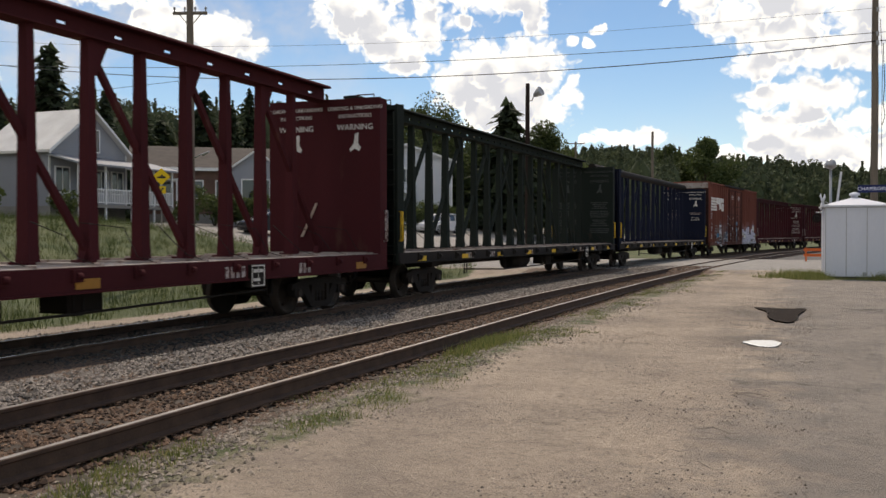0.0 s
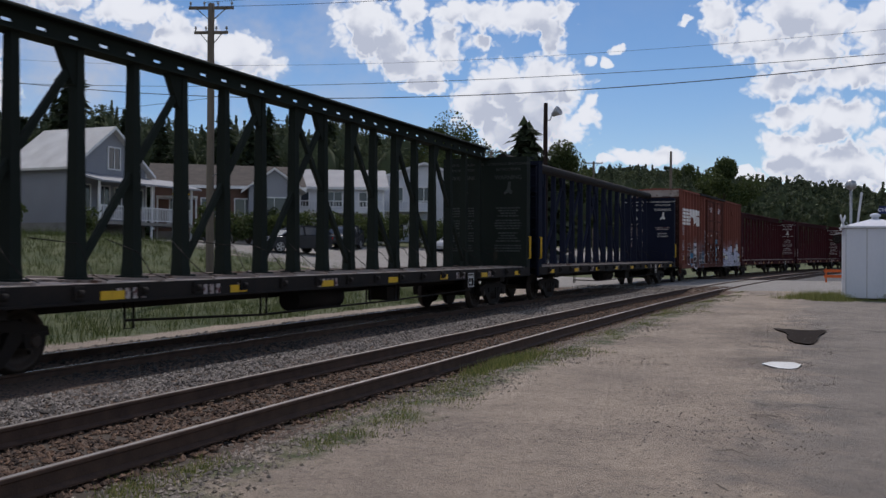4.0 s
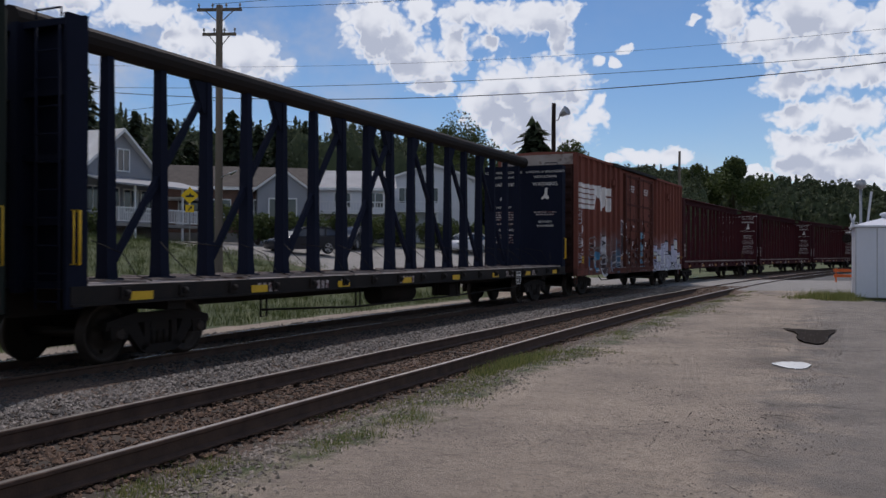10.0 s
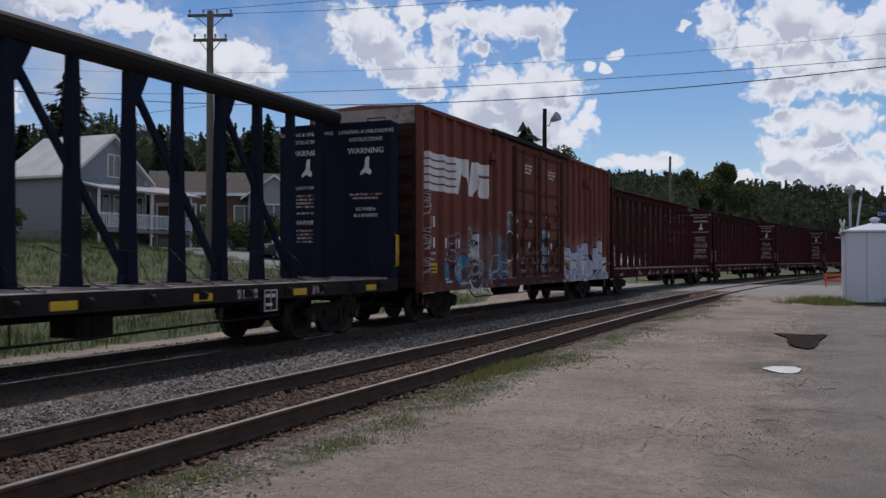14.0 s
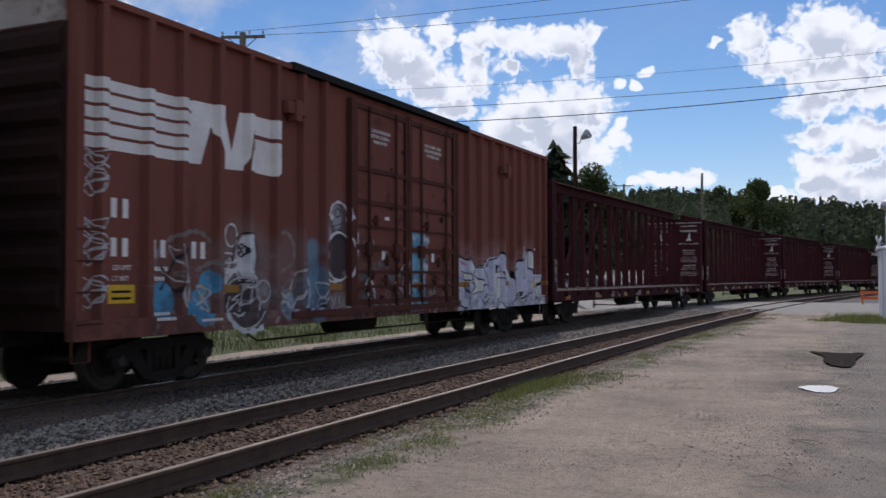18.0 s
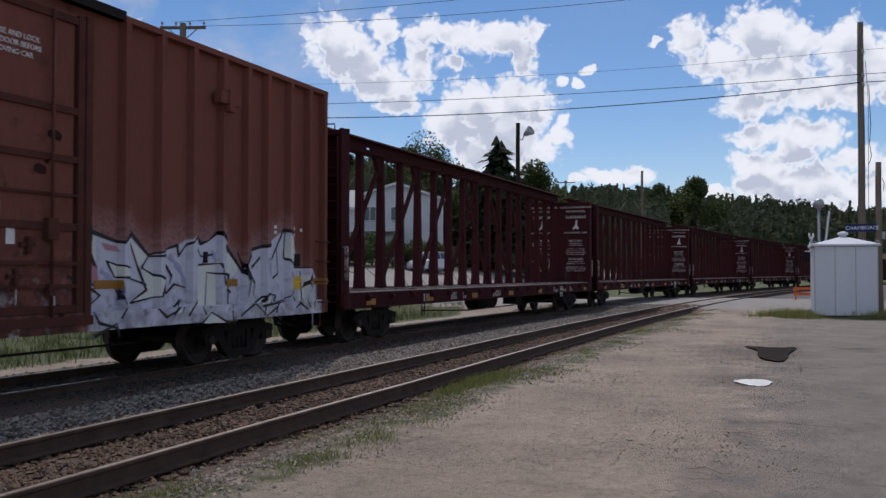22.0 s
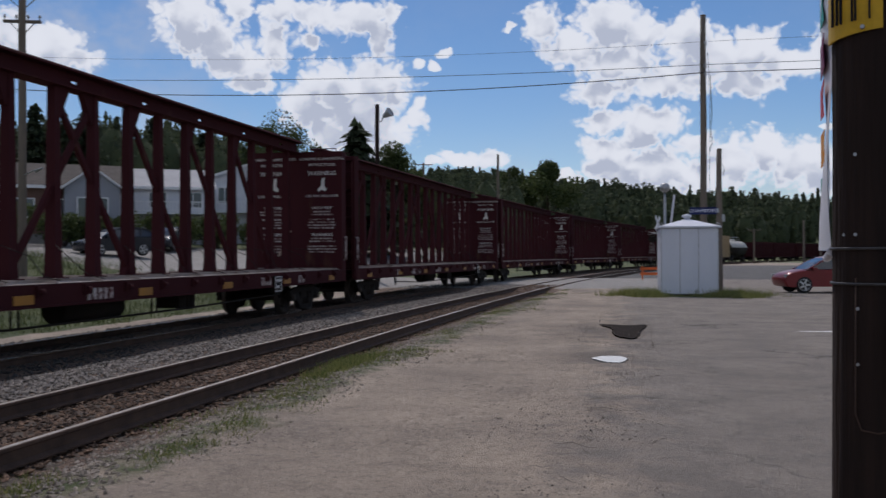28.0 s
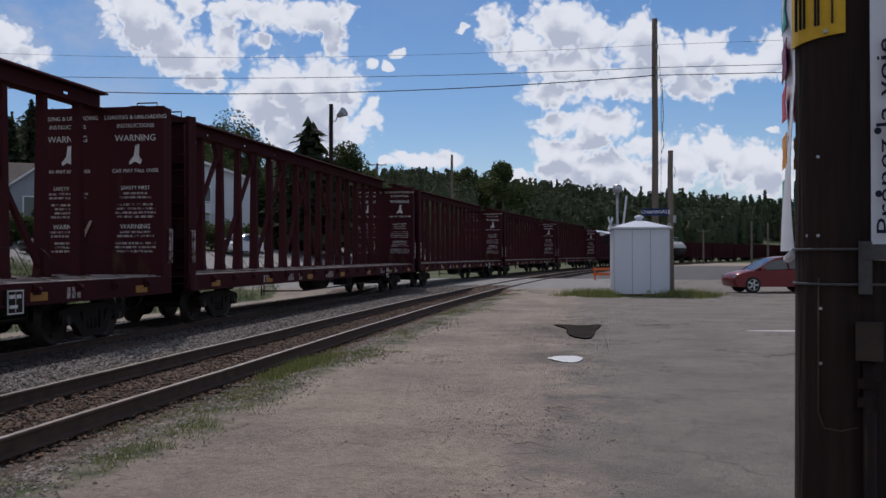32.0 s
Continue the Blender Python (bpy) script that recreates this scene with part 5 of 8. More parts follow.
    box(bm, w + 0.02, w + 0.15, -4.4, 2.7, lo - 0.02, lo + 0.1)
    part("door_track", bm, "box_grime", body)
    # ladders, hand holds
    for y in (-8.95, 9.2):
        for z in np.arange(lo + 0.1, 2.6, 0.4):
            bm = bmesh.new()
            pipe(bm, [(w + 0.06, y - 0.2, z), (w + 0.16, y - 0.2, z), (w + 0.16, y + 0.2, z), (w + 0.06, y + 0.2, z)], 0.014)
            part("ladder_rung", bm, "box_grime", body)
        bm = bmesh.new()
        pipe(bm, [(w - 0.02, y - 0.15, lo), (w - 0.02, y - 0.15, lo - 0.4), (w - 0.02, y + 0.15, lo - 0.4), (w - 0.02, y + 0.15, lo)], 0.016)
        part("stirrup_step", bm, "box", body)
    # brackets high on the side
    for y in (-4.35, 5.85):
        bm = bmesh.new()
        box(bm, w + 0.06, w + 0.2, y - 0.28, y + 0.28, 4.42, 4.62)
        box(bm, w + 0.06, w + 0.24, y - 0.08, y + 0.08, 4.3, 4.66)
        part("door_stop", bm, "box", body)

    # everything painted on follows the ribs, the doors and the sill
    posts = (-2.33, 0.075, 2.62)
    breaks = sorted([y + d for y in ys for d in (-0.085, -0.055, 0.055, 0.085)] + [-2.25, 2.55] + [p + d for p in posts for d in (-0.06, 0.06)])

    def depth(y, z):
        if z < lo + 0.139:
            return 0.122
        if min(abs(y - p) for p in posts) < 0.06:
            return 0.134
        if -2.25 < y < 2.55:
            return 0.064
        d = min(abs(y - r) for r in ys)
        return 0.004 + (0.12 if d < 0.055 else 0.0 if d > 0.085 else (0.085 - d) * 4.0)

    def clip(pts, axis, at, keep):
        out = []
        for p, q in zip(pts, pts[1:] + pts[:1]):
            a, b = (p[axis] - at) * keep, (q[axis] - at) * keep
            if a >= 0:
                out.append(p)
            if a * b < 0:
                out.append(tuple(p[i] + (q[i] - p[i]) * a / (a - b) for i in (0, 1)))
        return out

    def coat(bm, pts, lift=0.0):
        """One convex patch of paint."""
        for zs in (1, -1):
            band = clip(list(pts), 1, lo + 0.14, zs)
            if len(band) < 3:
                continue
            y0, y1 = min(p[0] for p in band), max(p[0] for p in band)
            cuts = [y0 - 1] + [c for c in breaks if y0 < c < y1] + [y1 + 1]
            for c0, c1 in zip(cuts, cuts[1:]):
                piece = clip(clip(band, 0, c0, 1), 0, c1, -1)
                if len(piece) < 3:
                    continue
                mid = min(max((c0 + c1) / 2, y0), y1)
                f = bm.faces.new([bm.verts.new((w + lift + depth(p[0] + (mid - p[0]) * 1e-4, lo + (0.2 if zs > 0 else 0)), p[0], p[1])) for p in piece])
                f.normal_update()
                if f.normal.x < 0:
                    f.normal_flip()

    def flat(name, pts, material, lift=0.0, label=""):
        b = bmesh.new()
        coat(b, pts, lift)
        return part(name, b, material, body, label, fix=False)

    def patch(name, y, z, ww, hh, material, lift=0.0, label=""):
        return flat(name, [(y, z), (y + ww, z), (y + ww, z + hh), (y, z + hh)], material, lift, label)

    def curve(pts, n=6):
        """A smooth line through the points."""
        out = []
        for k in range(len(pts) - 1):
            p0, p1, p2, p3 = (Vector(pts[min(max(k + j, 0), len(pts) - 1)]) for j in (-1, 0, 1, 2))
            for i in range(n):
                t = i / n
                q = 0.5 * (2 * p1 + (p2 - p0) * t + (2 * p0 - 5 * p1 + 4 * p2 - p3) * t * t + (3 * p1 - p0 - 3 * p2 + p3) * t ** 3)
                out.append((q.x, q.y))
        return out + [tuple(pts[-1])]

    def ring(y, z, ry, rz, a0=0, a1=360, n=18):
        return [(y + ry * math.cos(math.radians(a0 + (a1 - a0) * k / n)), z + rz * math.sin(math.radians(a0 + (a1 - a0) * k / n))) for k in range(n + 1)]

    def strokes(name, lines, width, material, lift=0.0, label=""):
        for line in lines:
            b = bmesh.new()
            for k, (p, q) in enumerate(zip(line, line[1:])):
                p, q = Vector(p), Vector(q)
                d = q - p
                if d.length < 1e-5:
                    continue
                d.normalize()
                w0, w1 = (width * (0.65 + 0.35 * math.sin(1.7 * (k + j) + p.x * 3)) / 2 for j in (0, 1))
                o = Vector((-d.y, d.x))
                e = d * width * 0.18
                coat(b, [tuple(p - e + o * w0), tuple(q + e + o * w1), tuple(q + e - o * w1), tuple(p - e - o * w0)][::-1], lift)
            part(name, b, material, body, label, fix=False)
    # railway emblem: five bars and plain blocks
    for k in range(5):
        z = 3.3 + k * 0.195
        flat("emblem_bar", [(-9.02, z), (-6.98 + 0.03 * k, z + 0.005), (-6.94 + 0.03 * k, z + 0.155), (-9.02, z + 0.15)], "worn_white")
    for pts in ([(-6.97, 3.3), (-6.66, 3.31), (-6.42, 3.92), (-6.42, 4.26), (-6.85, 4.25)], [(-6.42, 3.92), (-6.1, 3.3), (-5.83, 3.31), (-6.13, 4.26), (-6.42, 4.26)],
                [(-5.83, 3.31), (-5.62, 3.32), (-5.42, 4.25), (-5.72, 4.25), (-5.92, 3.6)], [(-5.56, 3.33), (-4.8, 3.3), (-4.6, 3.46), (-4.62, 3.72), (-5.5, 3.66)], [(-5.45, 3.66), (-4.62, 3.7), (-4.72, 3.86), (-5.4, 3.88)],
                [(-5.4, 3.95), (-4.72, 3.93), (-4.58, 4.1), (-4.7, 4.25), (-5.34, 4.25)]):
        flat("emblem", pts, "worn_white", label="plain white painted emblem block")
    for y, z, ww, hh, n in ((-8.47, 2.41, 0.42, 0.26, 2), (-8.47, 1.89, 0.42, 0.25, 2), (-7.72, 1.89, 0.4, 0.25, 2), (-6.86, 1.89, 0.41, 0.25, 2), (-7.7, 1.7, 0.34, 0.06, 5), (-7.7, 1.56, 0.28, 0.06, 4), (-7.7, 1.07, 0.4, 0.045, 6), (-7.7, 1.0, 0.4, 0.045, 6), (-6.75, 0.95, 0.5, 0.04, 8), (-0.9, 0.96, 0.5, 0.04, 8), (7.55, 2.42, 0.12, 0.06, 1), (7.55, 2.32, 0.12, 0.06, 1), (8.2, 2.42, 0.12, 0.06, 1), (8.2, 2.3, 0.12, 0.06, 1), (8.5, 2.4, 0.1, 0.06, 1)):
        for j in range(n):
            patch("car_number", y + j * ww / n, z, (0.5 if hh > 0.2 else 0.74) * ww / n, hh, "worn_white", 0.004)
    facing = Matrix.Rotation(math.radians(90), 4, "Z") @ Matrix.Rotation(math.radians(90), 4, "X")
    for text, y, z, size in (("LD LMT", -8.26, 1.71, 0.1), ("LT WT", -8.29, 1.56, 0.1)):
        words("stencil", text, size, "worn_white", body, Matrix.Translation((w + 0.006, y, z)) @ facing)
    for y, rows in ((-1.14, ("CLOSE THIS DOOR", "BEFORE CLOSING", "MAIN DOOR")), (1.36, ("CLOSE AND LOCK", "THIS DOOR BEFORE", "MOVING CAR"))):
        for k, text in enumerate(rows):
            words("stencil", text, 0.1, "worn_white", body, Matrix.Translation((w + 0.067, y, 4.53 - 0.11 * k)) @ facing)
    for y, z, ww, hh in ((-1.08, 1.95, 0.14, 0.22), (1.27, 1.95, 0.14, 0.24), (-0.95, 2.78, 0.2, 0.07), (0.75, 2.95, 0.07, 0.12)):
        patch("paper_label", y, z, ww, hh, "worn_white", 0.004)
    patch("yellow_placard", -8.52, 1.26, 0.5, 0.25, "yellow", 0.003)
    for k in range(2):
        patch("placard_print", -8.45, 1.31 + 0.09 * k, 0.36, 0.035, "under", 0.006)
    for y in (-6.22, -3.05, 0.35, 2.85, 5.85, 8.9):
        patch("reflector", y, 1.37, 0.5, 0.12, "ochre", 0.012, "ochre reflective strip")
    patch("yellow_placard", 8.17, 1.28, 0.34, 0.25, "yellow", 0.012)
    patch("defect_card_board", 5.36, 1.76, 0.13, 0.18, "under", 0.006)
    patch("defect_card_board", 8.2, 1.72, 0.3, 0.24, "under", 0.006)
    # rust scabs and scrapes on the doors
    scab = random.Random(15)
    for k in range(16):
        y, z = scab.uniform(-2.0, 2.3), scab.choice((scab.uniform(1.1, 2.1), scab.uniform(2.4, 4.4)))
        r0 = scab.uniform(0.04, 0.15)
        flat("rust_scab", [(y + r0 * math.cos(j * 0.9) * scab.uniform(0.6, 1.2), z + r0 * 0.7 * math.sin(j * 0.9) * scab.uniform(0.6, 1.2)) for j in range(7)], "box_end", 0.0012)
    for k in range(12):
        y, z = scab.uniform(-2.1, 2.2), scab.uniform(1.1, 2.2)
        flat("scrape", [(y, z), (y + scab.uniform(0.02, 0.05), z + 0.01), (y + scab.uniform(0.02, 0.06), z + scab.uniform(0.1, 0.3)), (y + 0.005, z + scab.uniform(0.1, 0.25))], "spray_grey", 0.0018)
    # sprayed outlines: two round birds, loops and scrawl
    strokes("graffiti", [ring(-5.92, 2.27, 0.15, 0.18), curve([(-6.19, 1.96), (-6.05, 1.99), (-5.9, 1.98)]), curve([(-6.12, 1.83), (-5.9, 1.84), (-5.68, 1.9)]), curve([(-6.09, 1.74), (-5.85, 1.73), (-5.65, 1.79)]), curve([(-6.2, 1.95), (-6.18, 1.8), (-6.05, 1.68)])], 0.045, "spray_white", 0.004)
    strokes("graffiti", [ring(-5.64, 1.2, 0.5, 0.41), ring(-5.06, 1.38, 0.19, 0.18), curve([(-5.95, 1.3), (-6.02, 1.1), (-5.85, 1.0), (-5.7, 1.08), (-5.72, 1.22)])], 0.05, "spray_grey", 0.004)
    strokes("graffiti", [ring(-5.55, 1.2, 0.62, 0.46, 175, 300), curve([(-5.98, 1.66), (-5.7, 1.74), (-5.3, 1.62)])], 0.11, "spray_white", 0.005)
    strokes("graffiti", [ring(-5.67, 2.04, 0.09, 0.1), [(-5.72, 1.99), (-5.62, 2.1)], [(-5.72, 2.1), (-5.62, 1.99)], curve([(-5.9, 1.88), (-5.8, 2.2), (-5.55, 2.32), (-5.3, 2.22), (-5.24, 1.95), (-5.3, 1.7)]), ring(-5.64, 1.2, 0.42, 0.33, 20, 200)], 0.04, "spray_black", 0.006)
    strokes("graffiti", [curve([(-7.65, 1.5), (-7.67, 1.7), (-7.55, 1.99), (-7.28, 2.18), (-6.94, 2.28), (-6.64, 2.28), (-6.42, 2.15)]), curve([(-6.75, 1.71), (-6.45, 1.82), (-6.19, 1.85)]), curve([(-4.68, 2.32), (-4.4, 2.38), (-4.19, 2.19), (-4.2, 1.88), (-4.51, 1.72)])], 0.1, "spray_mist", 0.003)
    strokes("graffiti", [ring(-7.02, 1.42, 0.12, 0.26), [(-7.1, 1.2), (-6.93, 1.05)], curve([(-4.67, 1.48), (-4.39, 1.27), (-4.14, 1.65), (-3.88, 1.72), (-3.66, 1.42), (-3.74, 1.05), (-4.01, 0.98)]), curve([(-4.66, 1.05), (-4.45, 1.2), (-4.25, 1.05), (-4.35, 0.95)]), [(-4.3, 1.0), (-3.9, 1.4)]], 0.07, "spray_grey", 0.004)
    strokes("graffiti", [curve([(-6.62, 1.5), (-6.55, 1.38), (-6.68, 1.3)]), curve([(-4.62, 2.0), (-4.58, 1.85), (-4.65, 1.8)])], 0.03, "yellow", 0.005)
    strokes("graffiti", [ring(-2.66, 2.8, 0.3, 0.23, -30, 210), ring(-2.66, 2.0, 0.46, 0.46), curve([(-3.1, 2.49), (-3.17, 2.06), (-3.1, 1.6), (-2.76, 1.52)]), curve([(-2.35, 2.78), (-2.09, 2.6), (-2.09, 1.97), (-2.4, 1.6)]), curve([(-3.12, 2.72), (-2.98, 2.78), (-2.86, 2.72)])], 0.07, "spray_white", 0.004)
    strokes("graffiti", [ring(-2.72, 2.82, 0.09, 0.08), ring(-2.66, 2.0, 0.38, 0.38, 40, 250), [(-2.9, 2.55), (-2.45, 2.66)]], 0.04, "spray_black", 0.006)
    strokes("graffiti", [[(-3.05, 1.28), (-3.08, 1.02)], curve([(-2.95, 1.3), (-2.85, 1.05), (-2.8, 1.28)]), [(-2.5, 1.2), (-2.44, 0.95)], curve([(-2.66, 1.25), (-2.62, 1.1), (-2.5, 1.02)])], 0.03, "spray_grey", 0.004)
    strokes("graffiti", [curve([(0.2, 2.3), (0.35, 2.42), (0.3, 2.2), (0.5, 2.4), (0.55, 2.25), (0.68, 2.4)]), curve([(0.1, 1.2), (0.3, 1.3), (0.5, 1.12), (0.8, 1.25)])], 0.035, "spray_navy", 0.004)
    for y, z, lines in ((-9.02, 2.65, 3), (-9.05, 1.75, 3), (-9.05, 1.2, 2)):
        strokes("graffiti", [curve([(y + 0.46 * ((j * 0.37 + k * 0.29) % 1), z + 0.2 * j + 0.3 * ((k * 0.61 + j * 0.17) % 1)) for k in range(7)], 4) for j in range(lines)], 0.032, "spray_grey", 0.004)
    rng = random.Random(61)
    for k in range(16):
        y, z = rng.uniform(-7.6, 1.9), rng.uniform(1.1, 1.9)
        pts = [(y + rng.uniform(-0.3, 0.3), z + rng.uniform(-0.35, 0.35)) for _ in range(rng.randint(4, 6))]
        strokes("graffiti", [curve(pts, 5)], rng.choice((0.03, 0.04, 0.06)), rng.choice(("spray_grey", "spray_mist", "spray_white", "spray_black")), 0.0045)
    # the pale angular piece: lighter insides, then its black outlines
    for pts in ([(3.11, 1.76), (3.28, 1.53), (3.52, 1.53), (3.54, 1.65)], [(3.54, 2.14), (3.66, 2.05), (3.98, 1.84), (3.77, 1.67)], [(3.85, 1.67), (4.3, 1.49), (4.2, 1.24), (3.96, 1.34)], [(3.96, 1.36), (4.2, 1.24), (3.6, 1.14)], [(2.7, 2.12), (2.88, 2.06), (2.9, 1.72)], [(5.85, 2.1), (6.4, 1.68), (6.1, 1.43)], [(5.19, 0.78), (5.44, 0.95), (5.97, 0.76)], [(4.48, 0.95), (4.76, 1.17), (4.68, 0.98)], [(7.93, 2.3), (8.22, 2.15), (8.15, 1.75), (7.9, 1.9)], [(6.91, 1.06), (7.35, 1.26), (7.23, 1.01)], [(5.14, 1.72), (5.72, 1.74), (5.72, 1.05), (5.2, 1.05)]):
        flat("graffiti_highlight", pts, "spray_cream", 0.003)
    strokes("graffiti", [
        [(2.64, 2.2), (3.37, 2.03), (3.54, 2.23), (4.0, 1.86), (4.69, 2.03), (4.72, 1.86), (5.11, 2.22), (5.3, 2.07), (5.5, 2.12), (5.75, 2.27), (6.46, 1.65), (6.64, 1.98), (7.26, 2.1), (7.4, 2.08)],
        [(7.34, 1.58), (7.36, 1.72), (7.88, 2.41), (8.05, 2.36), (8.32, 2.14)], [(2.64, 2.2), (2.86, 1.7)], [(2.64, 2.18), (2.74, 1.95), (2.9, 1.68)]], 0.075, "spray_black", 0.006)
    strokes("graffiti", [
        [(3.11, 1.76), (3.28, 1.53), (3.52, 1.53), (3.54, 1.65), (3.11, 1.76)], [(3.54, 2.14), (3.77, 1.67), (3.96, 1.34), (3.58, 1.15), (4.2, 1.24), (4.3, 1.49), (3.85, 1.67), (4.0, 1.84), (4.3, 1.86)],
        [(3.52, 1.53), (3.96, 1.42)], [(4.48, 0.95), (4.76, 1.17), (4.68, 0.98)], [(5.19, 0.78), (5.44, 0.95), (5.97, 0.74)], [(5.82, 2.23), (6.46, 1.65), (6.55, 1.5)], [(5.76, 1.73), (5.83, 1.43), (6.14, 1.26)],
        [(6.1, 1.43), (5.85, 2.06)], [(6.91, 1.06), (7.35, 1.26), (7.23, 1.01)], [(7.92, 2.36), (7.88, 1.89), (8.15, 1.7), (8.89, 1.7), (8.61, 1.31)], [(8.16, 0.93), (8.33, 1.02), (8.61, 0.89)],
        [(6.53, 1.51), (7.06, 1.87)], [(6.5, 1.66), (6.56, 1.48), (6.7, 1.6)], [(4.4, 1.72), (4.55, 1.55), (4.5, 1.42)], [(2.3, 1.55), (2.55, 1.45), (2.9, 1.42)], [(2.75, 0.72), (3.2, 0.88), (3.25, 0.7)], [(6.05, 0.95), (6.1, 0.74)], [(8.9, 1.7), (8.72, 1.4), (8.95, 1.1), (8.85, 0.95)], [(5.1, 1.72), (5.76, 1.75)], [(7.0, 1.0), (7.9, 1.08)]], 0.055, "spray_black", 0.006)
    flat("graffiti_highlight", [(2.68, 1.9), (2.92, 1.7), (2.96, 1.45), (2.72, 1.5)], "spray_pink", 0.0035)
    flat("graffiti_highlight", [(3.0, 2.02), (3.3, 1.98), (3.34, 1.9), (3.08, 1.92)], "spray_pink", 0.0035)
    flat("graffiti_highlight", [(8.4, 1.55), (8.7, 1.55), (8.66, 1.0), (8.45, 1.05)], "spray_cream", 0.0035)
    for line in ([(2.72, 1.42), (2.98, 1.28), (2.7, 1.1), (2.85, 0.9), (3.2, 0.82)], [(4.85, 0.92), (5.12, 1.2), (5.3, 0.92)], [(5.42, 1.02), (5.46, 1.6), (6.1, 1.56), (6.06, 1.0)], [(6.3, 0.86), (6.75, 1.06), (7.15, 0.82), (7.5, 0.98)],
                 [(7.05, 0.84), (7.18, 1.22), (7.6, 1.18), (7.45, 0.86)], [(6.36, 1.95), (6.62, 1.5), (6.52, 1.18)], [(7.62, 2.06), (7.68, 1.58), (7.5, 1.5)], [(7.9, 1.1), (8.14, 1.32), (8.36, 0.98)], [(4.3, 1.2), (4.62, 1.42), (4.9, 1.36)],
                 [(4.1, 1.06), (4.3, 0.92), (4.52, 1.0)], [(6.62, 1.72), (6.9, 1.42), (6.86, 1.2)], [(3.3, 1.36), (3.42, 1.1), (3.3, 0.95)], [(5.2, 2.0), (5.3, 1.86), (5.62, 1.9)], [(8.5, 1.62), (8.56, 1.1), (8.75, 0.9)]):
        strokes("graffiti", [line], 0.05, "spray_black", 0.006)
    for line in ([(3.0, 1.62), (3.3, 1.42), (3.34, 1.2)], [(4.5, 1.86), (4.8, 1.6), (4.9, 1.3)], [(6.2, 1.5), (6.4, 1.3)], [(7.2, 1.85), (7.3, 1.5)], [(5.6, 1.95), (5.7, 1.8)], [(8.0, 1.6), (8.2, 1.4)]):
        strokes("graffiti", [curve(line, 5)], 0.12, "spray_violet", 0.0045)
    for y in (-7.0, 7.0):
        truck(car, y)
    bm = bmesh.new()
    box(bm, -0.3, 0.3, -NEAR, L, 0.7, lo)
    tube(bm, (0.7, -1.8, 0.7), (0.7, -0.2, 0.7), 0.22, 0.22, 12)
    pipe(bm, [(1.2, -5.3, 0.75), (1.2, -4.9, 0.55), (1.2, 4.0, 0.55)], 0.018)
    part("underframe", bm, "under", car)
    return car


M["spray_black"] = mat("black_spray_paint", (0.02, 0.02, 0.025), 0.5, 0, (0.05, 0.04, 0.045), 4, 20, 0.8, 0.02)


def tan_boxcar():
    car = thing("boxcar", "faded tan ribbed boxcar far along the train", "freight car", group="freight cars of the passing train")
    L, lo, hi, w = 7.7, 0.95, 4.7, 1.45
    bm = bmesh.new()
    box(bm, -w, w, -L, L, lo, hi)
    body = part("body", bm, "tan_paint", car)
    rib = None
    for side in (1, -1):
        for k in range(17):
            y = -L + 0.1 + k * (2 * L - 0.2) / 16
            if abs(y) < 1.5:
                continue
            m = pose(side * w, y, 0)
            if rib is None:
                bm = bmesh.new()
                box(bm, -0.07, 0.07, -0.06, 0.06, lo, hi - 0.05)
                rib = part("rib", bm, "tan_paint", body, at=m)
            else:
                share(rib, m, body)
        bm = bmesh.new()
        box(bm, side * w - 0.05, side * w + 0.05, -1.5, 1.5, lo + 0.05, hi - 0.2)
        part("door", bm, "box_grime", body)
    bm = bmesh.new()
    prism(bm, [(-w - 0.05, hi), (w + 0.05, hi), (0, hi + 0.16)], lambda a, b, c: (a, -L + 2 * L * c, b), 1)
    part("roof", bm, "tan_paint", body)
    bm = bmesh.new()
    box(bm, -0.3, 0.3, -L, L, 0.7, lo)
    part("underframe", bm, "under", car)
    for y in (-5.6, 5.6):
        truck(car, y)
    coupler(car, L, L + 0.9)
    coupler(car, -L, -L - 0.9)
    return car


M["tan_paint"] = mat("faded_tan_paint", (0.42, 0.33, 0.2), 0.85, 0, (0.3, 0.21, 0.13), 0.8, 20, 0.8, 0.1, 4.0, 0, (0.16, 0.09, 0.06), 0.6, spec=0.05)


def gondola(label):
    car = thing("gondola_car", label, "freight car", group="freight cars of the passing train")
    L, w, lo, hi = 8.6, 1.5, 1.0, 3.75
    bm = bmesh.new()
    for s in (-1, 1):
        box(bm, s * w - 0.05, s * w + 0.05, -L, L, lo, hi)
    for e in (-1, 1):
        box(bm, -w, w, e * L - 0.05, e * L + 0.05, lo, hi)
    box(bm, -w, w, -L, L, lo, lo + 0.1)
    body = part("body", bm, "maroon", car)
    bm = bmesh.new()
    box(bm, w + 0.05, w + 0.16, -0.08, 0.08, lo, hi - 0.1)
    rib = part("rib", bm, "maroon", body, at=pose(0, -8.2, 0))
    for k in range(1, 13):
        share(rib, pose(0, -8.2 + k * 1.366, 0), body)
    bm = bmesh.new()
    for s in (-1, 1):
        box(bm, s * w - 0.09, s * w + 0.09, -L - 0.05, L + 0.05, hi, hi + 0.14)
        box(bm, s * w - 0.1, s * w + 0.1, -L - 0.05, L + 0.05, lo - 0.25, lo)
    box(bm, -0.3, 0.3, -L, L, 0.72, lo)
    part("top_rail", bm, "maroon", body)
    for y in (-6.4, 6.4):
        truck(car, y)
    coupler(car, L, 9.55)
    coupler(car, -L, -9.55)
    return car


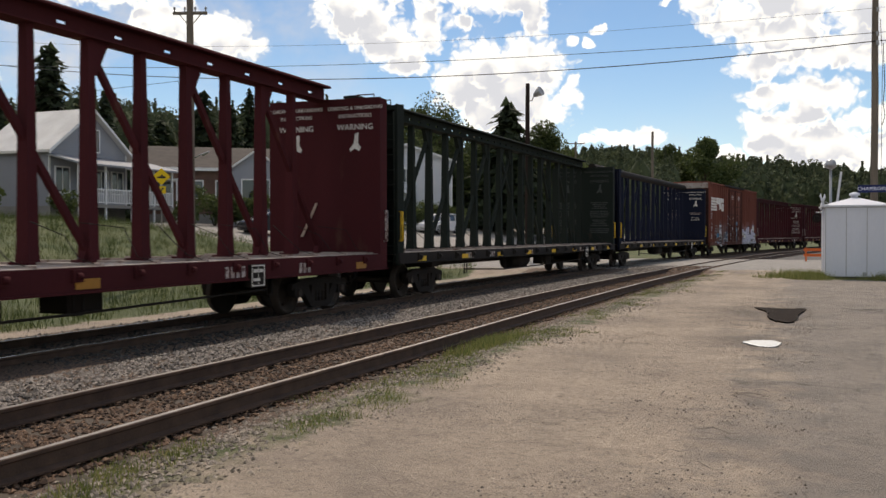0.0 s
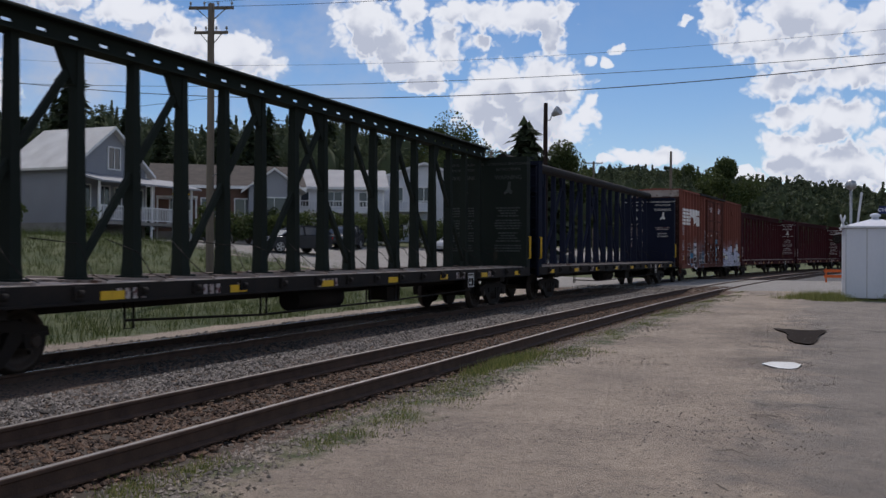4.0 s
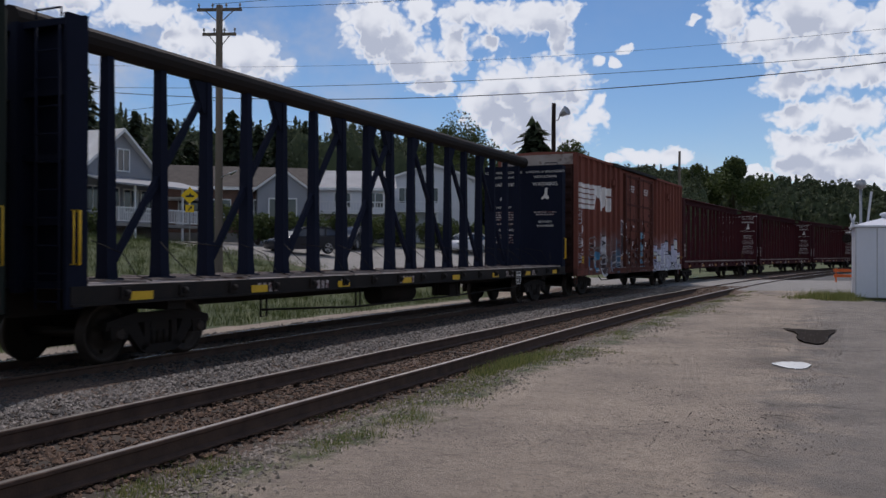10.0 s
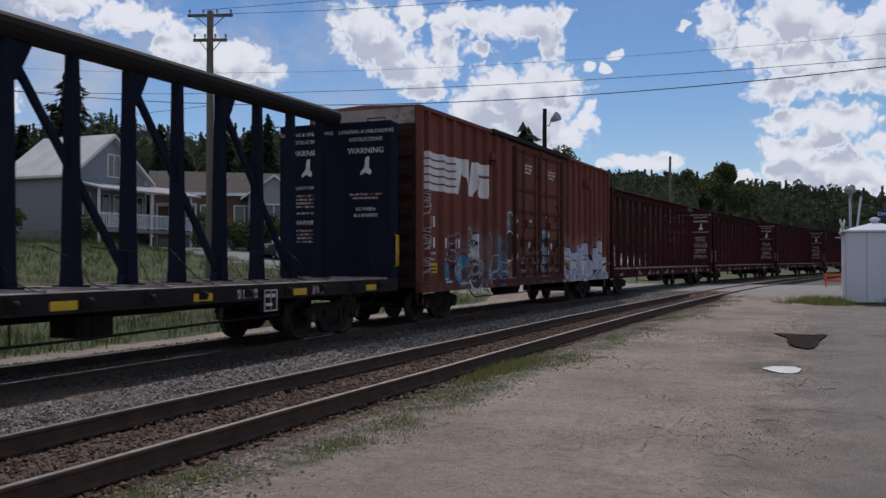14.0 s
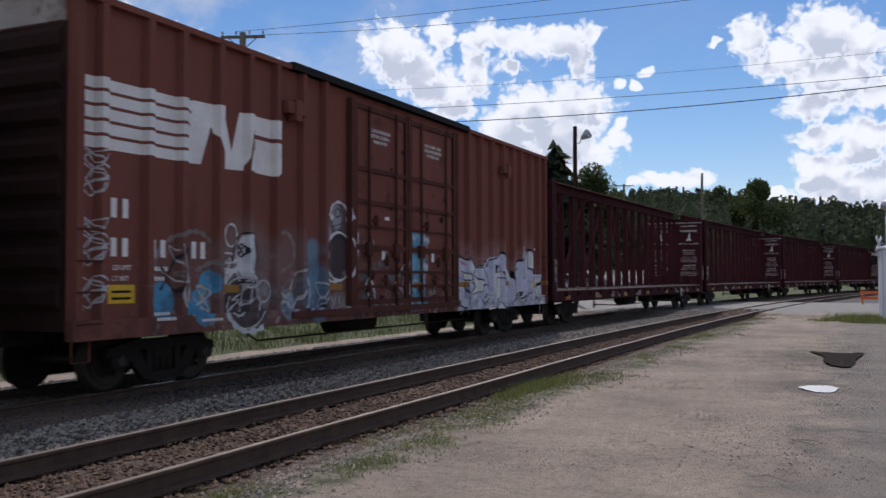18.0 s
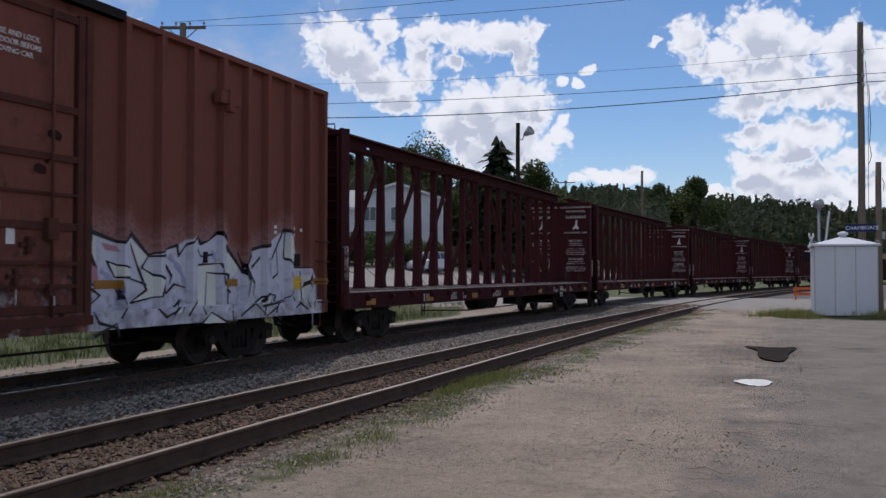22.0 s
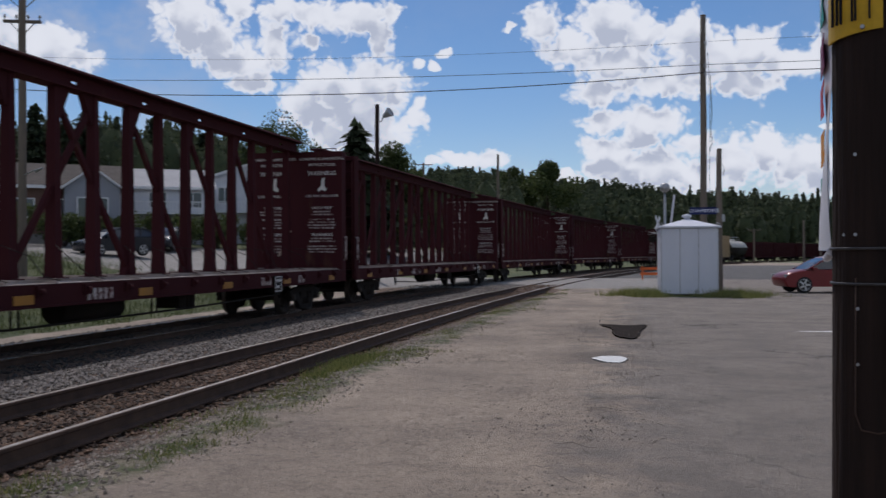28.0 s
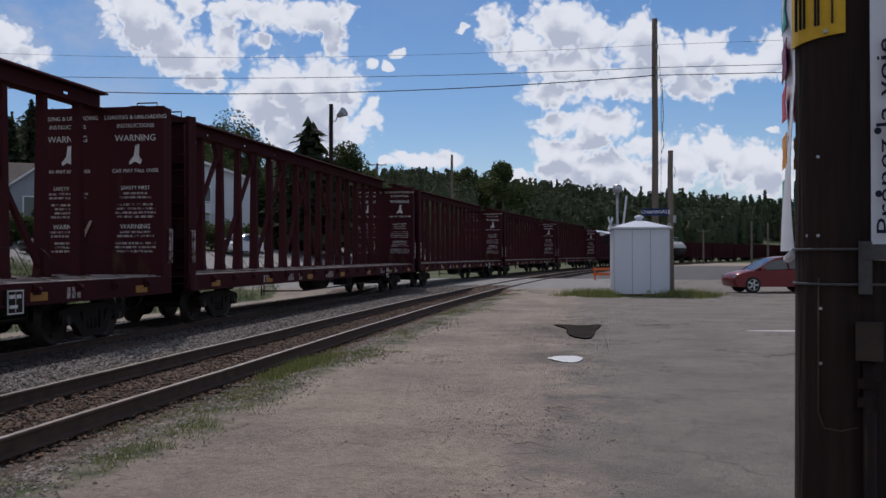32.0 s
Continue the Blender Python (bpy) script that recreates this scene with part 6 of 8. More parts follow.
M["tank_white"] = mat("dusty_white_tank_paint", (0.5, 0.49, 0.47), 0.7, 0, (0.32, 0.3, 0.28), 1.0, 20, 0.8, 0.05, 2.0, 0, (0.15, 0.13, 0.12), 0.6)


def tank_car():
    car = thing("tank_car", "black tank car with a dusty white upper half", "tank car", group="freight cars of the passing train")
    L, r = 6.6, 1.45
    bm = bmesh.new()
    lathe(bm, [(-L, 0.3), (-L + 0.1, 0.9), (-L + 0.45, r), (L - 0.45, r), (L - 0.1, 0.9), (L, 0.3)], "y", 28)
    for v in bm.verts:
        v.co.z += 2.45
    tank = part("tank", bm, "under", car)
    bm = bmesh.new()
    arc = [(1.47 * math.cos(math.radians(a)), 2.45 + 1.47 * math.sin(math.radians(a))) for a in range(10, 171, 10)]
    prism(bm, arc + [(x * 0.97, 2.45 + (z - 2.45) * 0.97) for x, z in reversed(arc)], lambda a, b, c: (a, -6.1 + 12.2 * c, b), 1)
    part("tank_top", bm, "tank_white", tank, "dusty white upper half of the tank")
    bm = bmesh.new()
    tube(bm, (0, 0, 3.8), (0, 0, 4.25), 0.5, 0.5, 16)
    part("dome", bm, "white", tank, "white dome")
    bm = bmesh.new()
    for x in (-1.0, 1.0):
        pipe(bm, [(x, -1.3, 3.6), (x, -1.3, 4.6), (x, 1.3, 4.6), (x, 1.3, 3.6)], 0.03)
        pipe(bm, [(x, -1.3, 4.15), (x, 1.3, 4.15)], 0.025)
    for y in (-1.3, 1.3):
        pipe(bm, [(-1.0, y, 4.6), (1.0, y, 4.6)], 0.03)
    part("safety_railing", bm, "galv", tank)
    bm = bmesh.new()
    box(bm, -0.3, 0.3, -L - 0.3, L + 0.3, 0.75, 1.1)
    for y in (-4.6, 4.6):
        box(bm, -1.2, 1.2, y - 0.25, y + 0.25, 0.8, 1.4)
    part("underframe", bm, "under", car)
    for y in (-4.6, 4.6):
        truck(car, y)
    coupler(car, L, 7.6)
    coupler(car, -L, -7.6)
    return car


def hopper_car():
    car = thing("covered_hopper_car", "dark red covered hopper car with a pale roof", "freight car", group="freight cars of the passing train")
    L, w, hi = 8.0, 1.5, 4.55
    bm = bmesh.new()
    prism(bm, [(-L, 1.5), (-L, 4.3), (L, 4.3), (L, 1.5), (7.2, 1.0), (-7.2, 1.0)], lambda a, b, c: (-w + 2 * w * c, a, b), 1)
    body = part("body", bm, "maroon", car)
    bm = bmesh.new()
    prism(bm, [(-w, 4.3), (w, 4.3), (w - 0.4, hi), (-w + 0.4, hi)], lambda a, b, c: (a, -L + 0.1 + (2 * L - 0.2) * c, b), 1)
    part("roof", bm, "shed", body, "pale dusty roof")
    bm = bmesh.new()
    for y in np.arange(-7.2, 7.3, 1.2):
        box(bm, w, w + 0.09, y - 0.05, y + 0.05, 1.3, 4.25)
    part("ribs", bm, "maroon", body)
    for k, z in enumerate((3.9, 3.2)):
        bm = bmesh.new()
        box(bm, w + 0.09, w + 0.1, -6.5 + k, -3.2, z, z + 0.35)
        box(bm, -0.9, 0.9, -L - 0.02, -L + 0.02, z, z + 0.2)
        part("marking", bm, "white", body)
    bm = bmesh.new()
    box(bm, -0.3, 0.3, -L - 0.8, L + 0.8, 0.75, 1.1)
    for e in (-1, 1):
        box(bm, -1.3, 1.3, e * (L + 0.5) - 0.3, e * (L + 0.5) + 0.3, 1.0, 1.15)
    part("underframe", bm, "under", car)
    for y in (-6.3, 6.3):
        truck(car, y)
    coupler(car, L + 0.8, 9.2)
    coupler(car, -L - 0.8, -9.2)
    return car


M["faint"] = mat("faint_grey_lettering", (0.075, 0.08, 0.076), 0.7, 0, (0.04, 0.045, 0.042), 4, 25, 0.9, 0.02, 1, 0, (0.04, 0.055, 0.045), 0.5)
CARS = []           # car, offset of its centre behind the blue car, half the truck spacing
CARS.append((centerbeam("red", "oxide-red center-beam flatcar, empty, with warning lettering", shift=0.61, slots=1), -47.95, 9.14))
CARS.append((centerbeam("green", "dark green center-beam flatcar, empty and grimy", True, 8, "faint", slots=2, slide=0.25), -24.1, 9.14))
HALF -= 0.18          # the navy car is a little shorter
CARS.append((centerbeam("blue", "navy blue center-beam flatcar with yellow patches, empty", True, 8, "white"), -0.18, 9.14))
HALF += 0.18
CARS.append((boxcar(), 21.55, 7.0))
first = centerbeam("maroon", "maroon center-beam flatcar, empty, with worn instructions", False, 7, slots=0.5)
CARS.append((first, 43.45, 9.14))
for k in range(4):
    CARS.append((copy_thing(first, Matrix()), 43.45 + 24.1 * (k + 1), 9.14))
for src, dst in ((first, c) for c, o, _ in CARS[5:9]):
    for a, b in zip(src.children_recursive, dst.children_recursive):
        if b.name.startswith("wheelset"):
            WHEELSETS.append((dst, b, 0))
CARS.append((hopper_car(), 159.2, 6.3))
CARS.append((tan_boxcar(), 196.5, 5.6))
CARS.append((tank_car(), 212.2, 4.6))
gon = gondola("rust-brown steel gondola car in a long string")
CARS.append((gon, 175.8, 6.4))
for off in (230.5, 248.6, 267.7, 286.8, 305.9):
    CARS.append((copy_thing(gon, Matrix()), off, 6.4))


def car_pose(s, half):
    """A car stands on its two trucks."""
    x0, y0, _ = on_track(s - half)
    x1, y1, _ = on_track(s + half)
    return pose((x0 + x1) / 2, (y0 + y1) / 2, 0, 0, 0, math.degrees(math.atan2(x0 - x1, y1 - y0)))


def motions():
    times = [k * 0.5 for k in range(65)]
    for car, off, half in CARS:
        walk(car, [(t, car_pose(train_at(t) + off, half)) for t in times])
    # axles of the cars that pass near the camera
    near = {c for c, _, _ in CARS[:6]}
    turns = [k * 0.16 for k in range(201)]
    for car, w, a in WHEELSETS:
        if car in near:
            x, y, z = w.matrix_basis.translation
            walk(w, [(t, pose(x, y, z, math.degrees((train_at(t) - train_at(0)) / WHEEL_R) * -1, 0, 0)) for t in turns])


# ---------------------------------------------------------------- street furniture
def polar(az, dist, z=0.0):
    """A place by its bearing (degrees left of the tracks) and distance from the spot where one stands."""
    return Vector((-math.sin(radians(az)) * dist, math.cos(radians(az)) * dist, z))


def gz(x, y):
    return float(ground_z(np.array([x]), np.array([y]))[0])


def round_pole(name, label, x, y, top, r, material="pole", category="pole", lean=0.0):
    g = gz(x, y)
    t = thing(name, label, category, pose(x, y, g))
    bm = bmesh.new()
    n = 14
    rings = []
    for k in range(9):
        z = -0.3 + (top - g + 0.3) * k / 8
        rr = r * (1.12 - 0.26 * k / 8)
        rings.append([bm.verts.new((rr * math.cos(2 * math.pi * i / n) + lean * z + 0.01 * math.sin(k * 1.7), rr * math.sin(2 * math.pi * i / n) + 0.01 * math.cos(k * 2.1), z)) for i in range(n)])
    for a, b in zip(rings, rings[1:]):
        for i in range(n):
            f = bm.faces.new((a[i], a[(i + 1) % n], b[(i + 1) % n], b[i]))
            f.smooth = True
    bm.faces.new(rings[-1])
    part("shaft", bm, material, t)
    return t


def cross_arm(t, z, width, turn, insulators=4):
    bm = bmesh.new()
    c, s = math.cos(radians(turn)), math.sin(radians(turn))
    bar(bm, (-c * width / 2, -s * width / 2, z), (c * width / 2, s * width / 2, z), 0.09, 0.11)
    bar(bm, (-c * width / 3.2, -s * width / 3.2, z - 0.05), (0, 0, z - 0.55), 0.03, 0.03)
    bar(bm, (c * width / 3.2, s * width / 3.2, z - 0.05), (0, 0, z - 0.55), 0.03, 0.03)
    arm = part("cross_arm", bm, "pole", t)
    bm = bmesh.new()
    tube(bm, (0, 0, 0), (0, 0, 0.1), 0.025, 0.02, 8)
    tube(bm, (0, 0, 0.1), (0, 0, 0.2), 0.05, 0.035, 8)
    first = None
    for k in range(insulators):
        a = -0.46 * width + 0.92 * width * k / (insulators - 1)
        m = pose(c * a, s * a, z + 0.05)
        if first is None:
            first = part("insulator", bm, "galv", arm, at=m)
        else:
            share(first, m, arm)


def line(name, label, f, x0, x1, r, n=40):
    """An overhead cable through the points that f gives."""
    t = thing(name, label, "cable")
    bm = bmesh.new()
    pts = [Vector(f(x0 + (x1 - x0) * k / n)) for k in range(n + 1)]
    pipe(bm, pts, r, 5)
    part("cable", bm, "wire", t)


# tall pole behind the shed carries three lines over the tracks
wire_pole = round_pole("utility_pole", "tall weathered wooden utility pole behind the white shed", 2.5, 46.9, 13.2, 0.155)
for z in (10.35, 10.75, 11.85):
    bm = bmesh.new()
    tube(bm, (0.1, -0.12, z), (0.1, -0.28, z), 0.03, 0.05, 8)
    box(bm, 0.04, 0.16, -0.14, 0.02, z - 0.1, z + 0.1)
    part("line_bracket", bm, "galv", wire_pole)
bm = bmesh.new()
pipe(bm, [(0.33, -0.1, 10.3), (0.4, -0.1, 8.4), (0.34, -0.12, 7.6), (0.42, -0.1, 7.0), (0.3, -0.12, 6.6)], 0.018, 5)
pipe(bm, [(0.2, -0.16, 11.4), (0.3, -0.16, 9.5), (0.24, -0.16, 0.4)], 0.012, 5)
part("drop_cable", bm, "wire", wire_pole)


def sagging(a, b, c, base):
    # relative heights at three places along the span
    xs, hs = np.array([2.5, -13.9, -28.1]), np.array([a, b, c])
    co = np.polyfit(xs, hs, 2)
    return lambda x: (x, base, 1.6 + float(np.polyval(co, x)))


line("power_line", "thick black overhead cable across the tracks", sagging(8.78, 8.44, 8.96, 46.75), 2.5, -70, 0.024)
line("power_line", "black overhead cable across the tracks", sagging(9.16, 9.24, 9.73, 46.75), 2.5, -70, 0.015)
line("power_line", "thin overhead wire across the tracks", sagging(10.28, 10.31, 10.9, 46.75), 2.5, -70, 0.008)
for h0, h1, r in ((8.78, 8.9, 0.02), (9.16, 9.35, 0.015), (10.28, 10.7, 0.008)):
    line("power_line", "black overhead cable beyond the shed", lambda x, h0=h0, h1=h1: (x, 46.75, 1.6 + h0 + (h1 - h0) * (x - 2.7) / 35 - 0.5 * (1 - ((x - 20) / 17.3) ** 2) * 0.3), 2.7, 37.7, r, 16)

short_pole = round_pole("sign_pole", "short grey wooden pole with a blue station sign", 2.77, 40.6, 6.0, 0.125)
bm = bmesh.new()
box(bm, -1.2, -0.1, -0.17, -0.14, 3.3, 3.6)
M["signblue"] = mat("navy_enamel", (0.012, 0.02, 0.09), 0.4, 0, (0.01, 0.015, 0.06), 6, 40, 0.5, 0.02)
board = part("name_board", bm, "signblue", short_pole, "dark blue station name board")
words("lettering", "CHAMBORD", 0.2, "shed", board, pose(-0.65, -0.174, 3.385, 90), spacing=1.05)
bm = bmesh.new()
box(bm, -0.16, -0.02, -0.14, -0.1, 3.35, 3.55)
part("sign_bracket", bm, "galv", short_pole)
bm = bmesh.new()
pipe(bm, [(0.14, -0.05, 5.4), (0.2, -0.1, 5.2), (0.16, -0.1, 4.9)], 0.015, 5)
box(bm, 0.1, 0.22, -0.12, 0.02, 3.0, 3.3)
part("junction", bm, "galv", short_pole)


# ---------------------------------------------------------------- white shed
def shed():
    t = thing("signal_shed", "small white painted steel shed with a low pyramid roof", "shed", pose(1.39, 38.95, gz(1.39, 38.95), 0, 0, 3))
    w, h = 1.09, 2.68
    bm = bmesh.new()
    box(bm, -w, w, -w, w, -0.15, h)
    body = part("body", bm, "galv", t)
    bm = bmesh.new()
    box(bm, -w - 0.03, w + 0.03, -w - 0.03, w + 0.03, -0.2, 0.06)
    part("plinth", bm, "under", body, "dark concrete plinth")
    # overlapping door leaves and wall sheets
    for side in range(4):
        for a, b, d in ((-w + 0.02, -0.385, 0.015), (-0.355, 0.325, 0.03), (0.355, w - 0.02, 0.015)):
            bm = bmesh.new()
            box(bm, a, b, -w - d, -w, 0.08, h - 0.04)
            part("panel", bm, "shed", body, at=pose(0, 0, 0, 0, 0, 90 * side))
    bm = bmesh.new()
    box(bm, 0.2, 0.3, -w - 0.06, -w - 0.02, 0.1, 0.24)
    tube(bm, (0.25, -w - 0.07, 0.2), (0.25, -w - 0.02, 0.2), 0.04, 0.04, 8)
    part("latch", bm, "galv", body, "dark latch near the ground")
    bm = bmesh.new()
    lo = [bm.verts.new((x, y, h)) for x, y in ((-1.2, -1.2), (1.2, -1.2), (1.2, 1.2), (-1.2, 1.2))]
    mid = [bm.verts.new((x, y, h + 0.06)) for x, y in ((-1.2, -1.2), (1.2, -1.2), (1.2, 1.2), (-1.2, 1.2))]
    hi = [bm.verts.new((x, y, h + 0.36)) for x, y in ((-0.14, -0.14), (0.14, -0.14), (0.14, 0.14), (-0.14, 0.14))]
    for a, b in ((lo, mid), (mid, hi)):
        for i in range(4):
            bm.faces.new((a[i], a[(i + 1) % 4], b[(i + 1) % 4], b[i]))
    bm.faces.new(hi)
    bm.faces.new(lo[::-1])
    roof = part("roof", bm, "shed", t)
    bm = bmesh.new()
    lathe(bm, [(h + 0.34, 0.13), (h + 0.44, 0.13), (h + 0.46, 0.2), (h + 0.53, 0.18), (h + 0.58, 0.05)], "z", 16)
    part("vent_cap", bm, "shed", roof, "white round vent cap")
    for x in (-1.08, 1.08):
        bm = bmesh.new()
        for k in range(8):
            a0, a1 = k * math.pi / 4, (k + 1) * math.pi / 4
            tube(bm, (x + 0.06 * math.cos(a0), -1.1, h + 0.13 + 0.06 * math.sin(a0)), (x + 0.06 * math.cos(a1), -1.1, h + 0.13 + 0.06 * math.sin(a1)), 0.015, 0.015, 6)
        part("lifting_eye", bm, "galv", roof)


shed()


# ---------------------------------------------------------------- crossing gear beyond the shed
M["orange"] = mat("faded_orange_plastic", (0.75, 0.16, 0.04), 0.5, 0, (0.5, 0.1, 0.03), 5, 40, 0.6, 0.02)
M["glasslamp"] = mat("grey_lamp_glass", (0.35, 0.37, 0.38), 0.25, 0, (0.25, 0.26, 0.27), 4, 30, 0.5, 0.0)


def crossing_signal():
    p = polar(-0.8, 44.0)
    t = thing("crossing_signal", "grey grade crossing mast with crossed boards and raised arm", "signal", pose(p.x, p.y, gz(p.x, p.y)))
    bm = bmesh.new()
    tube(bm, (0, 0, -0.2), (0, 0, 4.45), 0.06, 0.055, 10)
    tube(bm, (0, 0, 0), (0, 0, 0.3), 0.14, 0.1, 10)
    part("mast", bm, "galv", t)
    bm = bmesh.new()
    lathe(bm, [(4.42, 0.05), (4.5, 0.2), (4.65, 0.24), (4.8, 0.18), (4.86, 0.04)], "z", 14)
    part("bell", bm, "galv", t, "round grey bell on top")
    for s in (-1, 1):
        bm = bmesh.new()
        bar(bm, (-0.42, -0.35, 3.0 - 0.3 * s), (-0.22, 0.25, 3.0 + 0.3 * s), 0.03, 0.16, (0, 0, 1))
        part("crossed_board", bm, "shed", t, "white crossed board, seen aslant")
    for x in (-0.55, 0.45):
        bm = bmesh.new()
        tube(bm, (x, -0.05, 2.3), (x, 0.12, 2.3), 0.2, 0.2, 14)
        tube(bm, (x, -0.25, 2.3), (x, -0.05, 2.3), 0.11, 0.12, 10)
        part("flasher", bm, "under", t, "black round flasher hood")
    bm = bmesh.new()
    bar(bm, (0.05, -0.15, 1.2), (0.42, -0.2, 4.3), 0.05, 0.09)
    part("gate_arm", bm, "shed", t, "white gate arm standing upright")
    bm = bmesh.new()
    box(bm, -0.25, 0.25, -0.2, 0.3, 0.8, 1.3)
    pipe(bm, [(-0.6, 0, 2.55), (0.5, 0, 2.55)], 0.03)
    pipe(bm, [(0.06, 0, 2.95), (0.75, 0.05, 3.05), (0.9, 0.05, 3.0)], 0.025)
    part("gate_drive", bm, "galv", t)


crossing_signal()


def barricade():
    p = polar(0.0, 59.0)
    t = thing("barricade", "low orange plastic barricade beside the crossing", "barricade", pose(p.x, p.y, gz(p.x, p.y), 0, 0, 4))
    for z in (0.28, 0.6):
        bm = bmesh.new()
        box(bm, -0.62, 0.62, -0.03, 0.03, z, z + 0.16)
        part("rail", bm, "orange", t)
    for x in (-0.5, 0.5):
        for s in (-1, 1):
            bm = bmesh.new()
            bar(bm, (x, s * 0.3, -0.05), (x, 0, 0.8), 0.06, 0.05)
            part("leg", bm, "orange", t)


barricade()


def street_lamp():
    p = polar(16.6, 55.0)
    t = round_pole("street_lamp", "dark wooden pole with a floodlight on an arm", p.x, p.y, 10.45, 0.14, "darkpole", "street lamp")
    z = 9.8 - gz(p.x, p.y)
    bm = bmesh.new()
    pipe(bm, [(0.05, 0, z - 0.35), (0.3, -0.1, z - 0.38), (0.42, -0.14, z - 0.1)], 0.035, 8)
    part("arm", bm, "galv", t)
    bm = bmesh.new()
    lathe(bm, [(0, 0.06), (0.1, 0.14), (0.3, 0.2), (0.55, 0.3), (0.57, 0.28), (0.5, 0.2)], "z", 16)
    bmesh.ops.transform(bm, matrix=pose(0.42, -0.14, z - 0.12, 0, 62, -18), verts=bm.verts)
    part("lamp_head", bm, "galv", t, "round grey floodlight head")


street_lamp()
left_pole_at = polar(36.92, 38.0)
left_pole = round_pole("utility_pole", "wooden utility pole with two cross arms", left_pole_at.x, left_pole_at.y, 11.45, 0.15)
g0 = gz(left_pole_at.x, left_pole_at.y)
cross_arm(left_pole, 11.28 - g0, 1.8, 20, 4)
cross_arm(left_pole, 10.3 - g0, 1.35, 20, 4)
bm = bmesh.new()
tube(bm, (0.2, -0.1, 4.6), (0.75, -0.25, 4.75), 0.02, 0.02, 6)
tube(bm, (0.75, -0.25, 4.7), (1.1, -0.35, 4.8), 0.06, 0.03, 8)
part("side_arm", bm, "galv", left_pole)
for k, (dz, sag) in enumerate(((11.4, 0.42), (11.36, 0.8))):
    line("power_line", "thin overhead wire to the pole with two arms", lambda x, dz=dz, sag=sag, k=k: (x, left_pole_at.y - 0.4 + 0.5 * k, dz - sag * (1 - ((x + 4.4) / 18.4) ** 2)), left_pole_at.x, 14.0, 0.009, 30)
line("power_line", "low overhead wire before the wooded rise", lambda x: (x, left_pole_at.y, 7.7 - 0.4 * (1 - ((x + 45) / 22.2) ** 2)), -67.2, left_pole_at.x, 0.01, 20)
for az, dist, top, arm in ((9.12, 95, 11.8, 0), (13.69, 110, 12.4, 1), (19.92, 95, 12.1, 1), (-8.7, 130, 5.9, 0), (-9.6, 130, 5.7, 0), (-6.0, 160, 5.6, 1)):
    p = polar(az, dist)
    q = round_pole("utility_pole", "distant wooden utility pole", p.x, p.y, top, 0.14, "pole")
    if arm:
        cross_arm(q, top - 0.2 - gz(p.x, p.y), 2.2, 15, 3)


def warning_sign():
    p = polar(38.6, 56.0)
    g = gz(p.x, p.y)
    t = thing("warning_sign", "yellow diamond warning sign with a smaller plate below, on a post", "traffic sign", pose(p.x, p.y, g, 0, 0, 38))
    bm = bmesh.new()
    tube(bm, (0, 0.03, -0.2), (0, 0.03, 5.2 - g), 0.035, 0.035, 8)
    part("post", bm, "galv", t)
    M["signyellow"] = mat("yellow_sign_sheeting", (0.85, 0.55, 0.02), 0.4, 0, (0.75, 0.45, 0.02), 6, 40, 0.5, 0.0)
    z = 4.95 - g
    bm = bmesh.new()
    prism(bm, [(-0.5, 0), (0, -0.5), (0.5, 0), (0, 0.5)], lambda a, b, c: (a, -0.01 - c, z + b), 0.012)
    part("diamond", bm, "signyellow", t)
    bm = bmesh.new()
    prism(bm, [(-0.26, -0.02), (-0.05, 0.02), (0.02, 0.14), (0.1, 0.03), (0.27, 0.0), (0.2, -0.1), (-0.2, -0.1)], lambda a, b, c: (a, -0.024 - c, z + b), 0.004)
    part("symbol", bm, "spray_black", t)
    bm = bmesh.new()
    box(bm, -0.24, 0.24, -0.022, -0.01, z - 0.98, z - 0.55)
    part("lower_plate", bm, "signyellow", t)
    bm = bmesh.new()
    prism(bm, [(-0.12, -0.86), (0.04, -0.7), (-0.02, -0.66), (0.14, -0.62), (0.1, -0.78), (0.08, -0.74), (-0.08, -0.9)], lambda a, b, c: (a, -0.026 - c, z + b), 0.004)
    part("arrow", bm, "spray_black", t)


warning_sign()


# ---------------------------------------------------------------- dark pole with banners beside the spot
M["banner"] = mat("white_vinyl_banner", (0.72, 0.73, 0.78), 0.55, 0, (0.62, 0.63, 0.68), 2.5, 18, 0.6, 0.05)
M["ink"] = mat("dark_print", (0.015, 0.016, 0.03), 0.55, 0, None, 6, 40, 0.3, 0)
M["conduit_brown"] = mat("weathered_brown_paint", (0.06, 0.045, 0.036), 0.7, 0.1, (0.035, 0.026, 0.022), 8, 50, 0.9, 0.1)
M["dull_steel"] = mat("dull_banding_steel", (0.1, 0.1, 0.105), 0.45, 0.6, (0.05, 0.045, 0.04), 6, 50, 0.8, 0.05)
BIG = polar(-13.88, 3.45) + Vector((-0.2, 0, 0))


